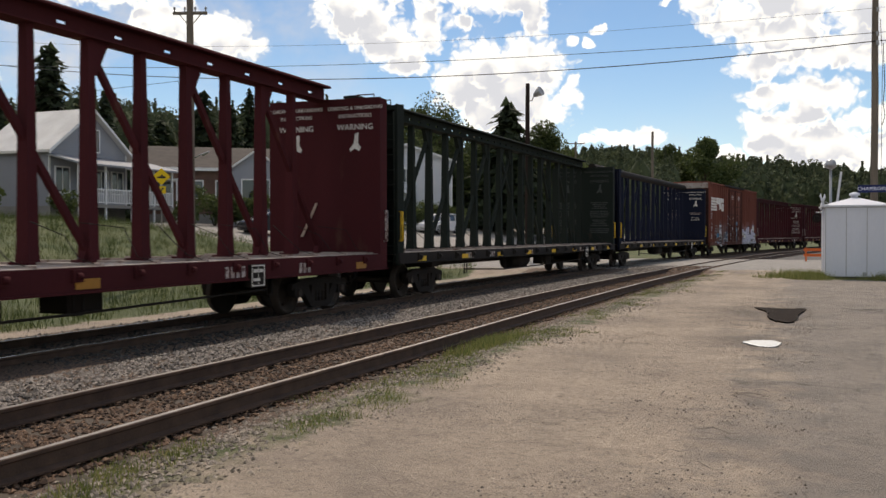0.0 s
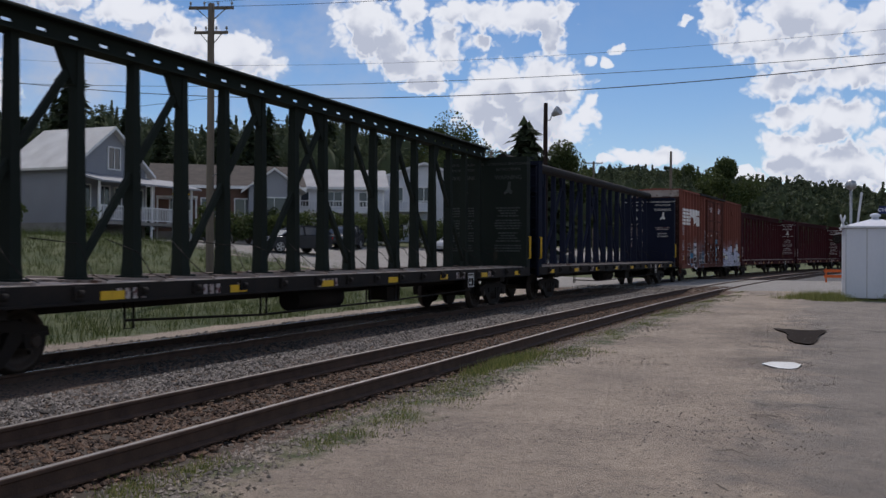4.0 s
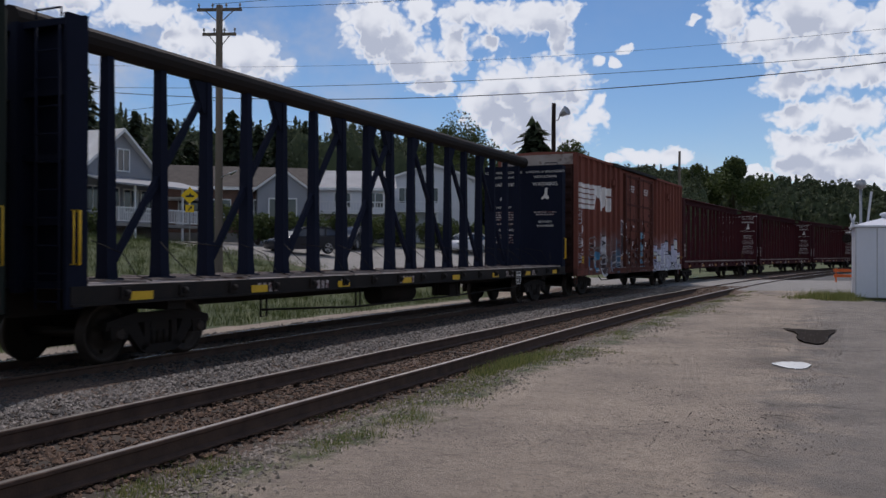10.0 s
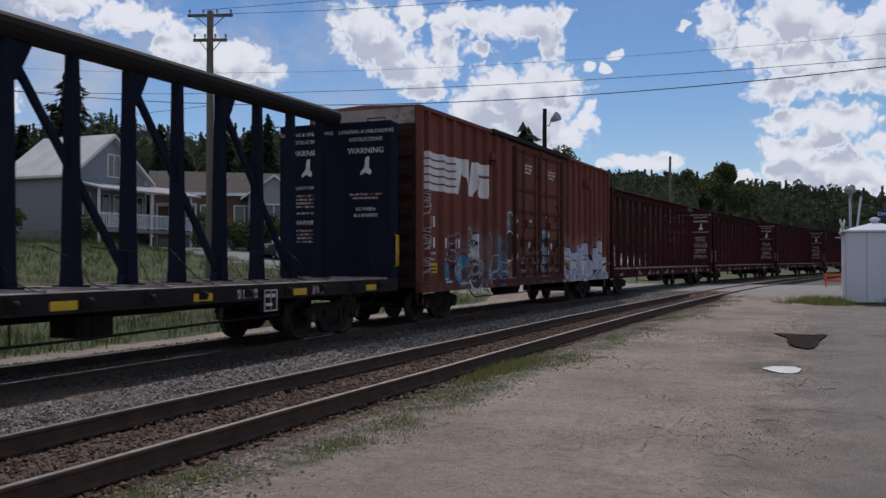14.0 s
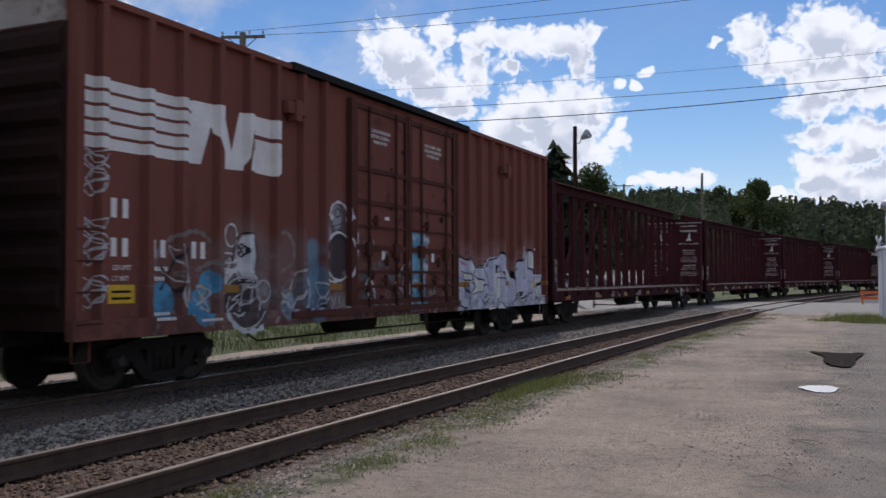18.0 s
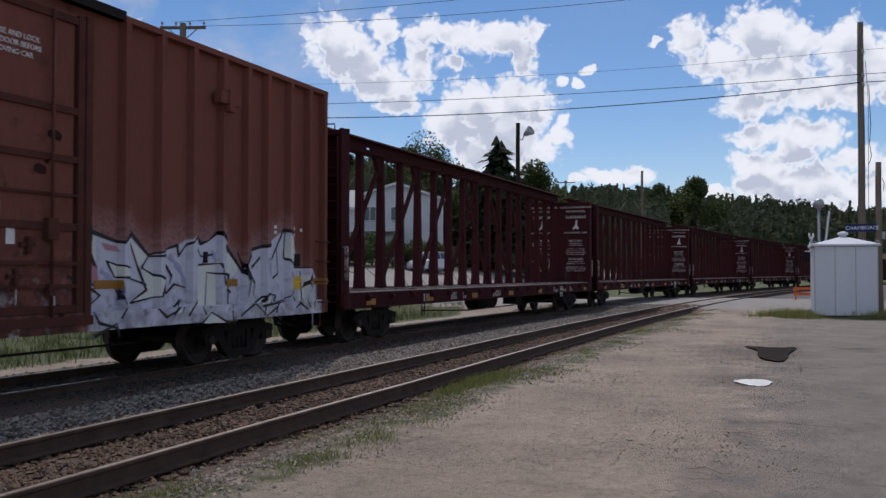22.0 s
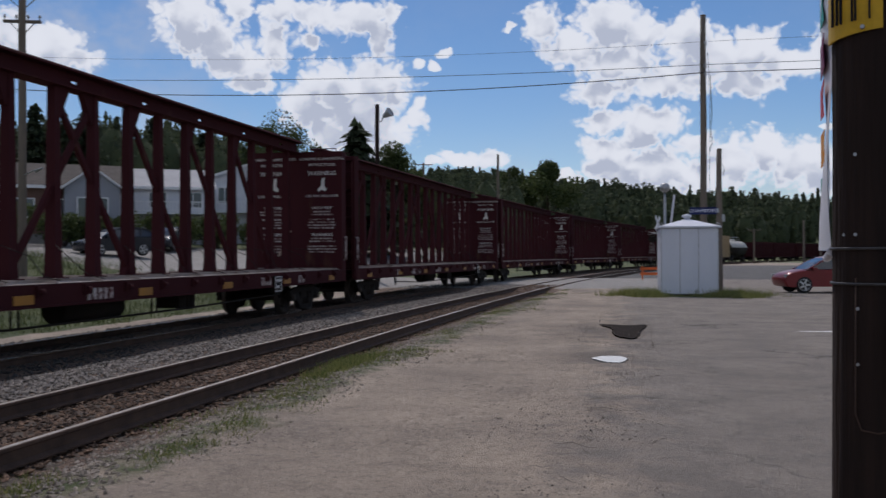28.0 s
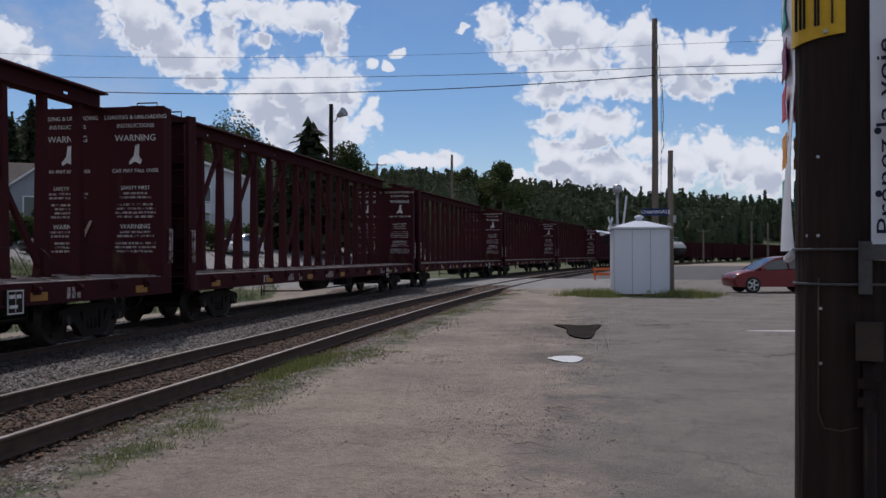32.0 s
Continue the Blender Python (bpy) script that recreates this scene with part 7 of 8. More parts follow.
def banner_pole():
    t = thing("banner_pole", "thick dark creosoted pole with straps, conduit and banners", "utility pole", pose(BIG.x, BIG.y, gz(BIG.x, BIG.y), 0, 0, -13.8))
    # local: -y looks at the viewer, x to the right
    r = 0.163
    bm = bmesh.new()
    n = 40
    rings = []
    for k in range(70):
        z = -0.2 + 8.2 * k / 69
        ring = []
        for i in range(n):
            a = 2 * math.pi * i / n
            rough = 0.006 * noise.noise((math.cos(a) * 9, math.sin(a) * 9, z * 0.7)) + 0.004 * noise.noise((math.cos(a) * 30, math.sin(a) * 30, z * 2.0))
            rr = r * (1.03 - 0.012 * z) + rough
            ring.append(bm.verts.new((rr * math.cos(a), rr * math.sin(a), z)))
        rings.append(ring)
    for a, b in zip(rings, rings[1:]):
        for i in range(n):
            f = bm.faces.new((a[i], a[(i + 1) % n], b[(i + 1) % n], b[i]))
            f.smooth = True
    bm.faces.new(rings[-1])
    part("shaft", bm, "darkpole", t)
    for z in (1.67, 1.555):
        bm = bmesh.new()
        lathe(bm, [(z, r + 0.004), (z, r + 0.009), (z + 0.009, r + 0.009), (z + 0.009, r + 0.004)], "z", 40)
        part("strap", bm, "dull_steel", t, "thin dull steel strap")
    bm = bmesh.new()
    box(bm, 0.035, 0.075, -r - 0.02, -r + 0.04, 1.53, 1.7)
    box(bm, 0.045, 0.12, -r - 0.028, -r - 0.018, 1.64, 1.69)
    part("strap_bracket", bm, "dull_steel", t, "dull steel strap bracket")
    bm = bmesh.new()
    box(bm, 0.025, 0.105, -r - 0.05, -r + 0.06, 1.32, 1.44)
    part("conduit_box", bm, "conduit_brown", t, "small weathered brown conduit box")
    bm = bmesh.new()
    tube(bm, (0.065, -r - 0.012, -0.1), (0.065, -r - 0.012, 1.33), 0.02, 0.02, 10)
    box(bm, 0.03, 0.1, -r - 0.03, -r + 0.02, 1.17, 1.2)
    box(bm, 0.03, 0.1, -r - 0.035, -r + 0.02, 1.23, 1.26)
    part("conduit", bm, "darkpole", t, "dark conduit pipe")
    bm = bmesh.new()
    pipe(bm, [(-0.085, -r + 0.018, 1.58), (-0.088, -r + 0.016, 1.14), (-0.07, -r + 0.006, 1.09), (-0.02, -r - 0.004, 1.085), (0.03, -r - 0.004, 1.1)], 0.003, 6)
    part("cable", bm, "rail", t, "thin brown cable loop")
    for a, z in ((-0.085, 1.98), (-0.086, 1.72), (-0.08, 1.48), (-0.08, 1.3), (-0.12, 1.72)):
        bm = bmesh.new()
        y = -math.sqrt(max(0.0004, r * r - a * a))
        tube(bm, (a, y - 0.008, z), (a, y + 0.02, z), 0.006, 0.006, 6)
        part("staple", bm, "galv", t, "bright staple")
    # yellow plate, bent round the pole
    bm = bmesh.new()
    prev = None
    for k in range(9):
        a = radians(-166 + 76 * k / 8)
        c, s = math.cos(a) * (r + 0.006), math.sin(a) * (r + 0.006)
        c2, s2 = math.cos(a) * (r + 0.012), math.sin(a) * (r + 0.012)
        q = [bm.verts.new(v) for v in ((c, s, 2.36 + 0.002 * k), (c2, s2, 2.36 + 0.002 * k), (c2, s2, 2.72), (c, s, 2.72))]
        if prev:
            for i in range(4):
                bm.faces.new((prev[i], q[i], q[(i + 1) % 4], prev[(i + 1) % 4]))
        else:
            bm.faces.new(q)
        prev = q
    bm.faces.new(prev[::-1])
    plate = part("yellow_plate", bm, "yellow", t, "yellow metal plate with dark marks")
    for k, (a, w) in enumerate(((-145, 5), (-128, 9), (-110, 9))):
        bm = bmesh.new()
        for j in (-1, 1):
            ang = radians(a + j * w * 0.8)
            bar(bm, ((r + 0.013) * math.cos(ang), (r + 0.013) * math.sin(ang), 2.41), ((r + 0.013) * math.cos(ang), (r + 0.013) * math.sin(ang), 2.6), 0.014, 0.004, (-math.sin(ang), math.cos(ang), 0))
        part("mark", bm, "ink", plate)
    bm = bmesh.new()
    tube(bm, (-0.06, -r - 0.016, 2.385), (-0.06, -r + 0.01, 2.385), 0.007, 0.007, 8)
    part("bolt", bm, "galv", plate)


def banner(name, label, m, width, z0, z1, bend, print_fn):
    t = thing(name, label, "banner", m)
    bm = bmesh.new()
    nx, nz = 10, 24
    grid = {}
    for d in (0, 1):
        for i in range(nx + 1):
            for j in range(nz + 1):
                u, v = i / nx, j / nz
                x, z = width * u, z0 + (z1 - z0) * v
                y = bend * math.sin(u * 2.6) * (1 - 0.5 * v) + 0.012 * math.sin(v * 9 + u * 3)
                grid[d, i, j] = bm.verts.new((x + 0.05 * u * (1 - v), y + 0.002 * d, z))
    for d in (0, 1):
        for i in range(nx):
            for j in range(nz):
                f = bm.faces.new((grid[d, i, j], grid[d, i + 1, j], grid[d, i + 1, j + 1], grid[d, i, j + 1]))
                f.smooth = True
    sheet = part("sheet", bm, "banner", t)
    bm = bmesh.new()
    tube(bm, (-0.02, 0.0, z0 - 0.004), (width + 0.08, bend * 0.5, z0 - 0.03), 0.016, 0.016, 10)
    part("lower_rod", bm, "banner", t, "white rod in the lower hem")
    bm = bmesh.new()
    tube(bm, (-0.02, 0, z1), (width + 0.05, bend * 0.4, z1), 0.016, 0.016, 10)
    part("upper_rod", bm, "banner", t, "white rod in the upper hem")
    print_fn(sheet)
    return t


banner_pole()
front = pose(BIG.x, BIG.y, 0, 0, 0, -13.8)


def print_words(sheet):
    for text, x, z, s in (("Prenez la voie", 0.064, 1.657, 0.111), ("des célébrations", 0.106, 1.657, 0.111)):
        words("lettering", text, s, "ink", sheet, pose(x, -0.02, z, 90, -90, 0) @ Matrix.Diagonal((1, 0.62, 1, 1)), "LEFT", 0.004)
    for x, z in ((0.03, 1.79), (0.028, 1.99)):
        bm = bmesh.new()
        tube(bm, (x - 0.006, -0.024, z), (x - 0.006, -0.018, z), 0.011, 0.011, 10)
        part("eyelet", bm, "ink", sheet)


def print_blocks(sheet):
    colours = [(0.05, 0.35, 0.3), (0.75, 0.3, 0.03), (0.55, 0.03, 0.05), (0.2, 0.02, 0.08), (0.03, 0.35, 0.33), (0.7, 0.4, 0.05), (0.5, 0.05, 0.08)]
    for k, c in enumerate(colours):
        z = 1.75 + 0.17 * k
        m = mat("printed_colour", c, 0.55, 0, None, 5, 30, 0.4, 0.02)
        bm = bmesh.new()
        v = [(0.1, 0), (0.45, 0.01), (0.48, 0.05), (0.3, 0.06), (0.46, 0.1), (0.42, 0.13), (0.1, 0.12), (0.14, 0.07)] if k % 2 else [(0.12, 0), (0.4, 0.02), (0.47, 0.07), (0.4, 0.13), (0.12, 0.13), (0.18, 0.07)]
        for side in (-0.03, 0.012):
            prism(bm, [(a, z + b) for a, b in v], lambda a, b, d: (a, side + 0.02 * math.sin(a * 4) + d, b), 0.003)
        part("printed_shape", bm, m, sheet, "coloured printed lettering, seen edge on")


banner("banner", "white vinyl banner with dark upright wording", front @ pose(0.072, -0.17, 0, 0, 0, -4), 0.42, 1.6, 3.0, 0.02, print_words)
banner("banner", "white banner with coloured letters, seen edge on", front @ pose(-0.166, 0.02, 0, 0, 0, 94), 0.46, 1.61, 3.1, 0.03, print_blocks)


# ---------------------------------------------------------------- puddles


def puddle(px, py, outline, label, level, kind="still_water"):
    m = M.get(kind)
    if not m:
        m = M[kind] = bpy.data.materials.new(kind)
        m.use_nodes = True
        b = m.node_tree.nodes["Principled BSDF"]
        # pale base colour stands in for part of the mirrored cloud brightness
        b.inputs["Base Color"].default_value, b.inputs["Roughness"].default_value = (0.5, 0.49, 0.47, 1), 0.03
        b.inputs["IOR"].default_value = 1.33
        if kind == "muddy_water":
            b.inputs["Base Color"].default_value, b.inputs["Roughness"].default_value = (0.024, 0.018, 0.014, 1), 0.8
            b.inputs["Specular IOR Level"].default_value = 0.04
    z = gz(px, py) + level
    bm = bmesh.new()
    vs = [bm.verts.new((px + a, py + b, z)) for a, b in outline]
    lows = [bm.verts.new((px + a * 0.9, py + b * 0.9, z - 0.05)) for a, b in outline]
    bm.faces.new(vs)
    for i in range(len(vs)):
        bm.faces.new((vs[i], lows[i], lows[(i + 1) % len(vs)], vs[(i + 1) % len(vs)]))
    ob = part("puddle", bm, m, None)
    tagged(ob, label, "puddle")


def water_edge(pts, seed, n=5, wild=0.05):
    """A rounded, slightly ragged shoreline through a few corners."""
    rng, out = random.Random(seed), []
    m = len(pts)
    for k in range(m):
        p0, p1, p2, p3 = (Vector(pts[(k + j) % m]) for j in (-1, 0, 1, 2))
        for i in range(n):
            t = i / n
            q = 0.5 * (2 * p1 + (p2 - p0) * t + (2 * p0 - 5 * p1 + 4 * p2 - p3) * t * t + (3 * p1 - p0 - 3 * p2 + p3) * t ** 3)
            out.append((q.x + rng.uniform(-wild, wild) * 0.3, q.y + rng.uniform(-wild, wild)))
    return out


puddle(-0.75, 14.95, water_edge([(-0.27, 0.1), (-0.02, 0.44), (0.26, 0.22), (0.23, -0.36), (0.04, -0.5), (-0.17, -0.22)], 1), "small rain puddle mirroring bright clouds, with their whiteness added to its colour", 0.003)
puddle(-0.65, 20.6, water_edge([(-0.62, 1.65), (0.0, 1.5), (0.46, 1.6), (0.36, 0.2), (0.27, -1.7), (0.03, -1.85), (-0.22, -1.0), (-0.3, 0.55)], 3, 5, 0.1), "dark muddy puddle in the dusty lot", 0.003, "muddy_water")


def ground_cracks():
    """Broken edge of the old asphalt: thin dark gaps one after another."""
    rng = random.Random(31)
    V, F = [], []

    def gap(pts, w):
        b = len(V)
        for k, (x, y) in enumerate(pts):
            ww = w * (0.25 + math.sin(math.pi * (k + 0.5) / len(pts))) * rng.uniform(0.5, 1.3)
            z = gz(x, y) + 0.004
            V.extend([(x, y - ww, z), (x, y + ww, z)])
        for k in range(len(pts) - 1):
            F.append((b + 2 * k, b + 2 * k + 2, b + 2 * k + 3, b + 2 * k + 1))
    y = 10.9
    x = -0.46
    while y > 6.6:
        n = rng.randint(4, 7)
        run = rng.uniform(0.12, 0.4)
        x0 = x - run * rng.uniform(0.3, 1.0)
        gap([(x0 + run * k / n, y + rng.uniform(-0.05, 0.05) + 0.1 * math.sin(k)) for k in range(n + 1)], rng.uniform(0.006, 0.016))
        if rng.random() < 0.5:
            x1 = x - rng.uniform(0.2, 0.6)
            gap([(x1 + 0.05 * k, y - 0.15 + rng.uniform(-0.04, 0.04)) for k in range(5)], 0.006)
        y -= rng.uniform(0.12, 0.5)
        x += rng.uniform(-0.09, 0.08)
    for k in range(40):
        cx, cy = rng.uniform(-0.3, 4.0), 6 + 16 * rng.random()
        a = rng.choice((0.15, 0.25, 1.3, -0.2))
        L = rng.uniform(0.3, 1.1)
        gap([(cx + L * t / 6 * math.cos(a), cy + L * t / 6 * math.sin(a) + rng.uniform(-0.03, 0.03)) for t in range(7)], 0.004)
    ob = raw("asphalt_cracks", V, F, "crackdirt")
    tagged(ob, "dark cracks along the broken asphalt edge", "crack", kind="stuff")
    # worn white line painted across the asphalt
    V.clear(), F.clear()
    gap([(2.9 + 0.25 * k, 20.9 + 0.02 * k) for k in range(9)], 0.09)
    gap([(5.4 + 0.3 * k, 21.1 + 0.02 * k) for k in range(10)], 0.09)
    ob = raw("painted_line", V, F, "worn_white")
    tagged(ob, "worn white line painted on the asphalt", "road marking", kind="structure")


M["crackdirt"] = mat("dark_crack_dirt", (0.13, 0.108, 0.092), 0.95, 0, (0.09, 0.075, 0.06), 8, 40, 0.8, 0.1)
ground_cracks()


# ---------------------------------------------------------------- houses across the tracks
M["siding_grey"] = mat("grey_lap_siding", (0.3, 0.31, 0.34), 0.7, 0, (0.25, 0.26, 0.29), 0.8, 20, 0.6, 0.05)
M["siding_mauve"] = mat("mauve_grey_siding", (0.3, 0.28, 0.31), 0.7, 0, (0.25, 0.23, 0.26), 0.8, 20, 0.6, 0.05)
M["siding_white"] = mat("white_lap_siding", (0.64, 0.65, 0.68), 0.7, 0, (0.52, 0.53, 0.56), 0.8, 20, 0.6, 0.05)
M["brick"] = mat("brown_brick_wall", (0.2, 0.12, 0.09), 0.85, 0, (0.13, 0.08, 0.065), 1.5, 12, 0.9, 0.3)
M["metal_roof"] = mat("pale_sheet_metal_roof", (0.74, 0.72, 0.68), 0.45, 0.2, (0.5, 0.47, 0.43), 0.8, 15, 0.7, 0.03)
M["grey_roof"] = mat("weathered_grey_roofing", (0.3, 0.31, 0.33), 0.7, 0.0, (0.22, 0.22, 0.24), 0.8, 15, 0.7, 0.05)
M["dark_roof"] = mat("dark_brown_shingles", (0.1, 0.085, 0.075), 0.9, 0, (0.06, 0.052, 0.048), 2, 30, 0.9, 0.5)
M["red_roof"] = mat("red_sheet_metal_roof", (0.42, 0.03, 0.03), 0.45, 0.1, (0.3, 0.025, 0.025), 1, 15, 0.6, 0.03)
M["trim"] = mat("white_trim_paint", (0.75, 0.75, 0.75), 0.55, 0, (0.6, 0.6, 0.6), 3, 25, 0.6, 0.03)
M["stonewall"] = mat("grey_concrete", (0.3, 0.29, 0.27), 0.9, 0, (0.2, 0.19, 0.18), 1.5, 20, 0.8, 0.3)


def glass():
    m = bpy.data.materials.new("window_glass")
    m.use_nodes = True
    b = m.node_tree.nodes["Principled BSDF"]
    b.inputs["Base Color"].default_value, b.inputs["Roughness"].default_value = (0.03, 0.035, 0.045, 1), 0.06
    b.inputs["Specular IOR Level"].default_value = 0.7
    return m


M["glass"] = glass()


def window(house, m, w, h, cross=True):
    """A framed sash window on a wall: m puts x along the wall, z up, -y outwards."""
    bm = bmesh.new()
    box(bm, -w / 2, w / 2, -0.02, 0.03, -h / 2, h / 2)
    pane = part("window", bm, "glass", house, at=m)
    bm = bmesh.new()
    f = 0.09
    for a, b, c, d in ((-w / 2 - f, w / 2 + f, h / 2, h / 2 + f), (-w / 2 - f, w / 2 + f, -h / 2 - f, -h / 2), (-w / 2 - f, -w / 2, -h / 2, h / 2), (w / 2, w / 2 + f, -h / 2, h / 2)):
        box(bm, a, b, -0.06, 0.02, c, d)
    if cross:
        box(bm, -0.03, 0.03, -0.05, 0.0, -h / 2, h / 2)
    part("frame", bm, "trim", pane, "white window frame")


def railing(house, m, length, h=0.95, step=0.16):
    bm = bmesh.new()
    box(bm, 0, length, -0.04, 0.04, h - 0.08, h)
    box(bm, 0, length, -0.03, 0.03, 0.1, 0.17)
    rail = part("railing", bm, "trim", house, "white porch railing", at=m)
    bm = bmesh.new()
    box(bm, -0.025, 0.025, -0.025, 0.025, 0.17, h - 0.08)
    first = None
    for k in range(int(length / step) + 1):
        if first is None:
            first = part("baluster", bm, "trim", rail, at=pose(0, 0, 0))
        else:
            share(first, pose(k * step, 0, 0), rail)


def house(label, x, y, turn, width, depth, base, eave, peak, wall, roof, gable_front=True, below=2.5, over=0.45):
    """Front wall along local x at y = 0, body behind it (+y)."""
    t = thing("house", label, "house", pose(x, y, base, 0, 0, turn))
    he, hp = eave - base, peak - base
    bm = bmesh.new()
    if gable_front:
        prism(bm, [(-width / 2, -0.1), (width / 2, -0.1), (width / 2, he), (0, hp), (-width / 2, he)], lambda a, b, c: (a, depth * c, b), 1)
    else:
        prism(bm, [(0, -0.1), (depth, -0.1), (depth, he), (depth / 2, hp), (0, he)], lambda a, b, c: (-width / 2 + width * c, a, b), 1)
    part("wall", bm, wall, t)
    bm = bmesh.new()
    box(bm, -width / 2 + 0.03, width / 2 - 0.03, 0.03, depth - 0.03, -below, -0.1)
    part("foundation", bm, "stonewall", t)
    # lap boards as shallow courses on the front
    bm = bmesh.new()
    z = 0.1
    while z < he - 0.05:
        box(bm, -width / 2, width / 2, -0.018, 0.0, z, z + 0.035)
        box(bm, -width / 2 - 0.018, -width / 2, 0, depth, z, z + 0.035)
        z += 0.22
    while gable_front and z < hp - 0.3:
        half = width / 2 * (hp - z - 0.04) / (hp - he)
        box(bm, -half, half, -0.018, 0.0, z, z + 0.035)
        z += 0.22
    ob = part("lap_siding", bm, wall, t)
    ob["kind"] = "stuff"
    th = 0.16
    for s in (-1, 1):
        bm = bmesh.new()
        if gable_front:
            k = (hp - he) / (width / 2)
            ex, ez = s * (width / 2 + over), he - k * over
            prism(bm, [(ex, ez), (0, hp), (0, hp + th), (ex, ez + th)], lambda a, b, c: (a, -over + (depth + 2 * over) * c, b + 0.004), 1)
        else:
            k = (hp - he) / (depth / 2)
            ey, ez = (-over, he - k * over) if s < 0 else (depth + over, he - k * over)
            prism(bm, [(ey, ez), (depth / 2, hp), (depth / 2, hp + th), (ey, ez + th)], lambda a, b, c: (-width / 2 - over + (width + 2 * over) * c, a, b + 0.004), 1)
        slope = part("roof", bm, roof, t)
        bm = bmesh.new()
        if gable_front:
            prism(bm, [(ex, ez - 0.06), (0, hp - 0.06), (0, hp + th - 0.02), (ex, ez + th - 0.02)], lambda a, b, c: (a, -over - 0.03 + 0.03 * c, b), 1)
        else:
            yy = -over - 0.03 if s < 0 else depth + over
            box(bm, -width / 2 - over, width / 2 + over, yy, yy + 0.03, ez - 0.06, ez + th)
        part("fascia", bm, "trim", slope, "white fascia board")
    bm = bmesh.new()
    for sx in (-1, 1):
        a = sx * width / 2
        box(bm, a - 0.07, a + 0.07, -0.03, 0.02, 0, he - 0.05)
    part("corner_board", bm, "trim", t)
    return t


def face(x, z):
    return pose(x, -0.02, z)


# grey gabled house with a porch: front wall along +y, facing the tracks
h = house("grey gabled house with white porch railing and pale metal roof", -43.6, 47.5, 90, 6.8, 5.3, 3.5, 7.0, 9.6, "siding_grey", "metal_roof")
window(h, face(0.3, 4.2), 1.0, 1.35)
for x, w, z, hh in ((-2.4, 1.1, 1.55, 1.5), (-0.6, 0.9, 1.3, 2.0), (1.0, 1.2, 1.55, 1.4), (2.5, 1.0, 1.55, 1.4)):
    window(h, face(x, z), w, hh)
bm = bmesh.new()
box(bm, -3.4, 5.6, -2.3, 0.0, -0.2, 0.0)
part("porch_floor", bm, "stonewall", h)
bm = bmesh.new()
prism(bm, [(-2.7, 2.35), (0.0, 3.0), (0.0, 3.12), (-2.7, 2.47)], lambda a, b, c: (-3.6 + 9.6 * c, a, b), 1)
part("porch_roof", bm, "grey_roof", h)
for x in (-3.3, -1.0, 1.4, 3.6, 5.5):
    bm = bmesh.new()
    box(bm, x - 0.06, x + 0.06, -2.25, -2.13, -2.0, 2.5)
    part("porch_post", bm, "trim", h)
railing(h, pose(-3.3, -2.19, 0), 8.8, 1.0)
railing(h, pose(5.5, -2.19, 0, 0, 0, 90), 2.1, 1.0)

h = house("mauve-grey gabled house with a red porch roof", -44.5, 33.0, 90, 6.6, 11.0, 4.2, 7.8, 10.0, "siding_mauve", "grey_roof")
window(h, face(0.2, 4.4), 1.0, 1.3)
for x in (-2.0, 0.2, 2.2):
    window(h, face(x, 1.4), 1.1, 1.5)
bm = bmesh.new()
prism(bm, [(-2.4, 2.5), (0.0, 3.1), (0.0, 3.25), (-2.4, 2.65)], lambda a, b, c: (-3.6 + 7.2 * c, a, b), 1)
part("porch_roof", bm, "red_roof", h)
bm = bmesh.new()
box(bm, -3.4, 3.4, -2.3, 0, -0.3, 0)
part("porch_floor", bm, "stonewall", h)
railing(h, pose(-3.3, -2.2, 0), 6.6)
for x in (-3.3, -1.1, 1.1, 3.3):
    bm = bmesh.new()
    box(bm, x - 0.06, x + 0.06, -2.25, -2.13, -2.0, 2.6)
    part("porch_post", bm, "trim", h)

# brown bungalow with a low dark roof and a small front gable
h = house("low brown brick bungalow with dark shingled roof", -41.2, 57.0, 38, 10.5, 8.0, 3.2, 6.5, 8.2, "brick", "dark_roof", False)
for x in (-3.4, -1.2, 1.2):
    window(h, face(x, 1.7), 1.4, 1.2)
bm = bmesh.new()
prism(bm, [(1.4, -1.5), (5.0, -1.5), (5.0, 3.1), (3.2, 4.4), (1.4, 3.1)], lambda a, b, c: (a, -1.6 + 3.2 * c, b), 1)
part("front_gable", bm, "siding_grey", h, "pale gabled front wing")
bm = bmesh.new()
for s in (-1, 1):
    prism(bm, [(3.2 + s * 2.3, 2.75), (3.2, 4.42), (3.2, 4.58), (3.2 + s * 2.3, 2.91)], lambda a, b, c: (a, -1.9 + 3.6 * c, b), 1)
part("gable_roof", bm, "trim", h)
window(h, pose(3.2, -1.62, 1.6), 1.9, 1.5)
bm = bmesh.new()
box(bm, -5.0, -2.2, -2.8, -0.1, 2.2, 2.32)
for x in (-4.9, -2.3):
    box(bm, x - 0.06, x + 0.06, -2.75, -2.63, -1.8, 2.2)
part("carport", bm, "trim", h, "white carport roof on posts")

h = house("white two-storey house with a long balcony", -39.4, 69.5, 30, 8.4, 9.0, 2.4, 7.2, 8.9, "siding_white", "grey_roof", False)
for x in (-2.8, 0.0, 2.8):
    window(h, face(x, 3.75), 1.3, 1.2)
    window(h, face(x, 1.2), 1.5, 1.5)
bm = bmesh.new()
box(bm, -4.2, 4.2, -1.8, 0, 2.5, 2.65)
part("balcony", bm, "trim", h)
railing(h, pose(-4.1, -1.75, 2.65), 8.2, 0.9, 0.25)
for x in (-4.1, 0, 4.1):
    bm = bmesh.new()
    box(bm, x - 0.07, x + 0.07, -1.75, -1.6, -1.5, 2.5)
    part("balcony_post", bm, "trim", h)

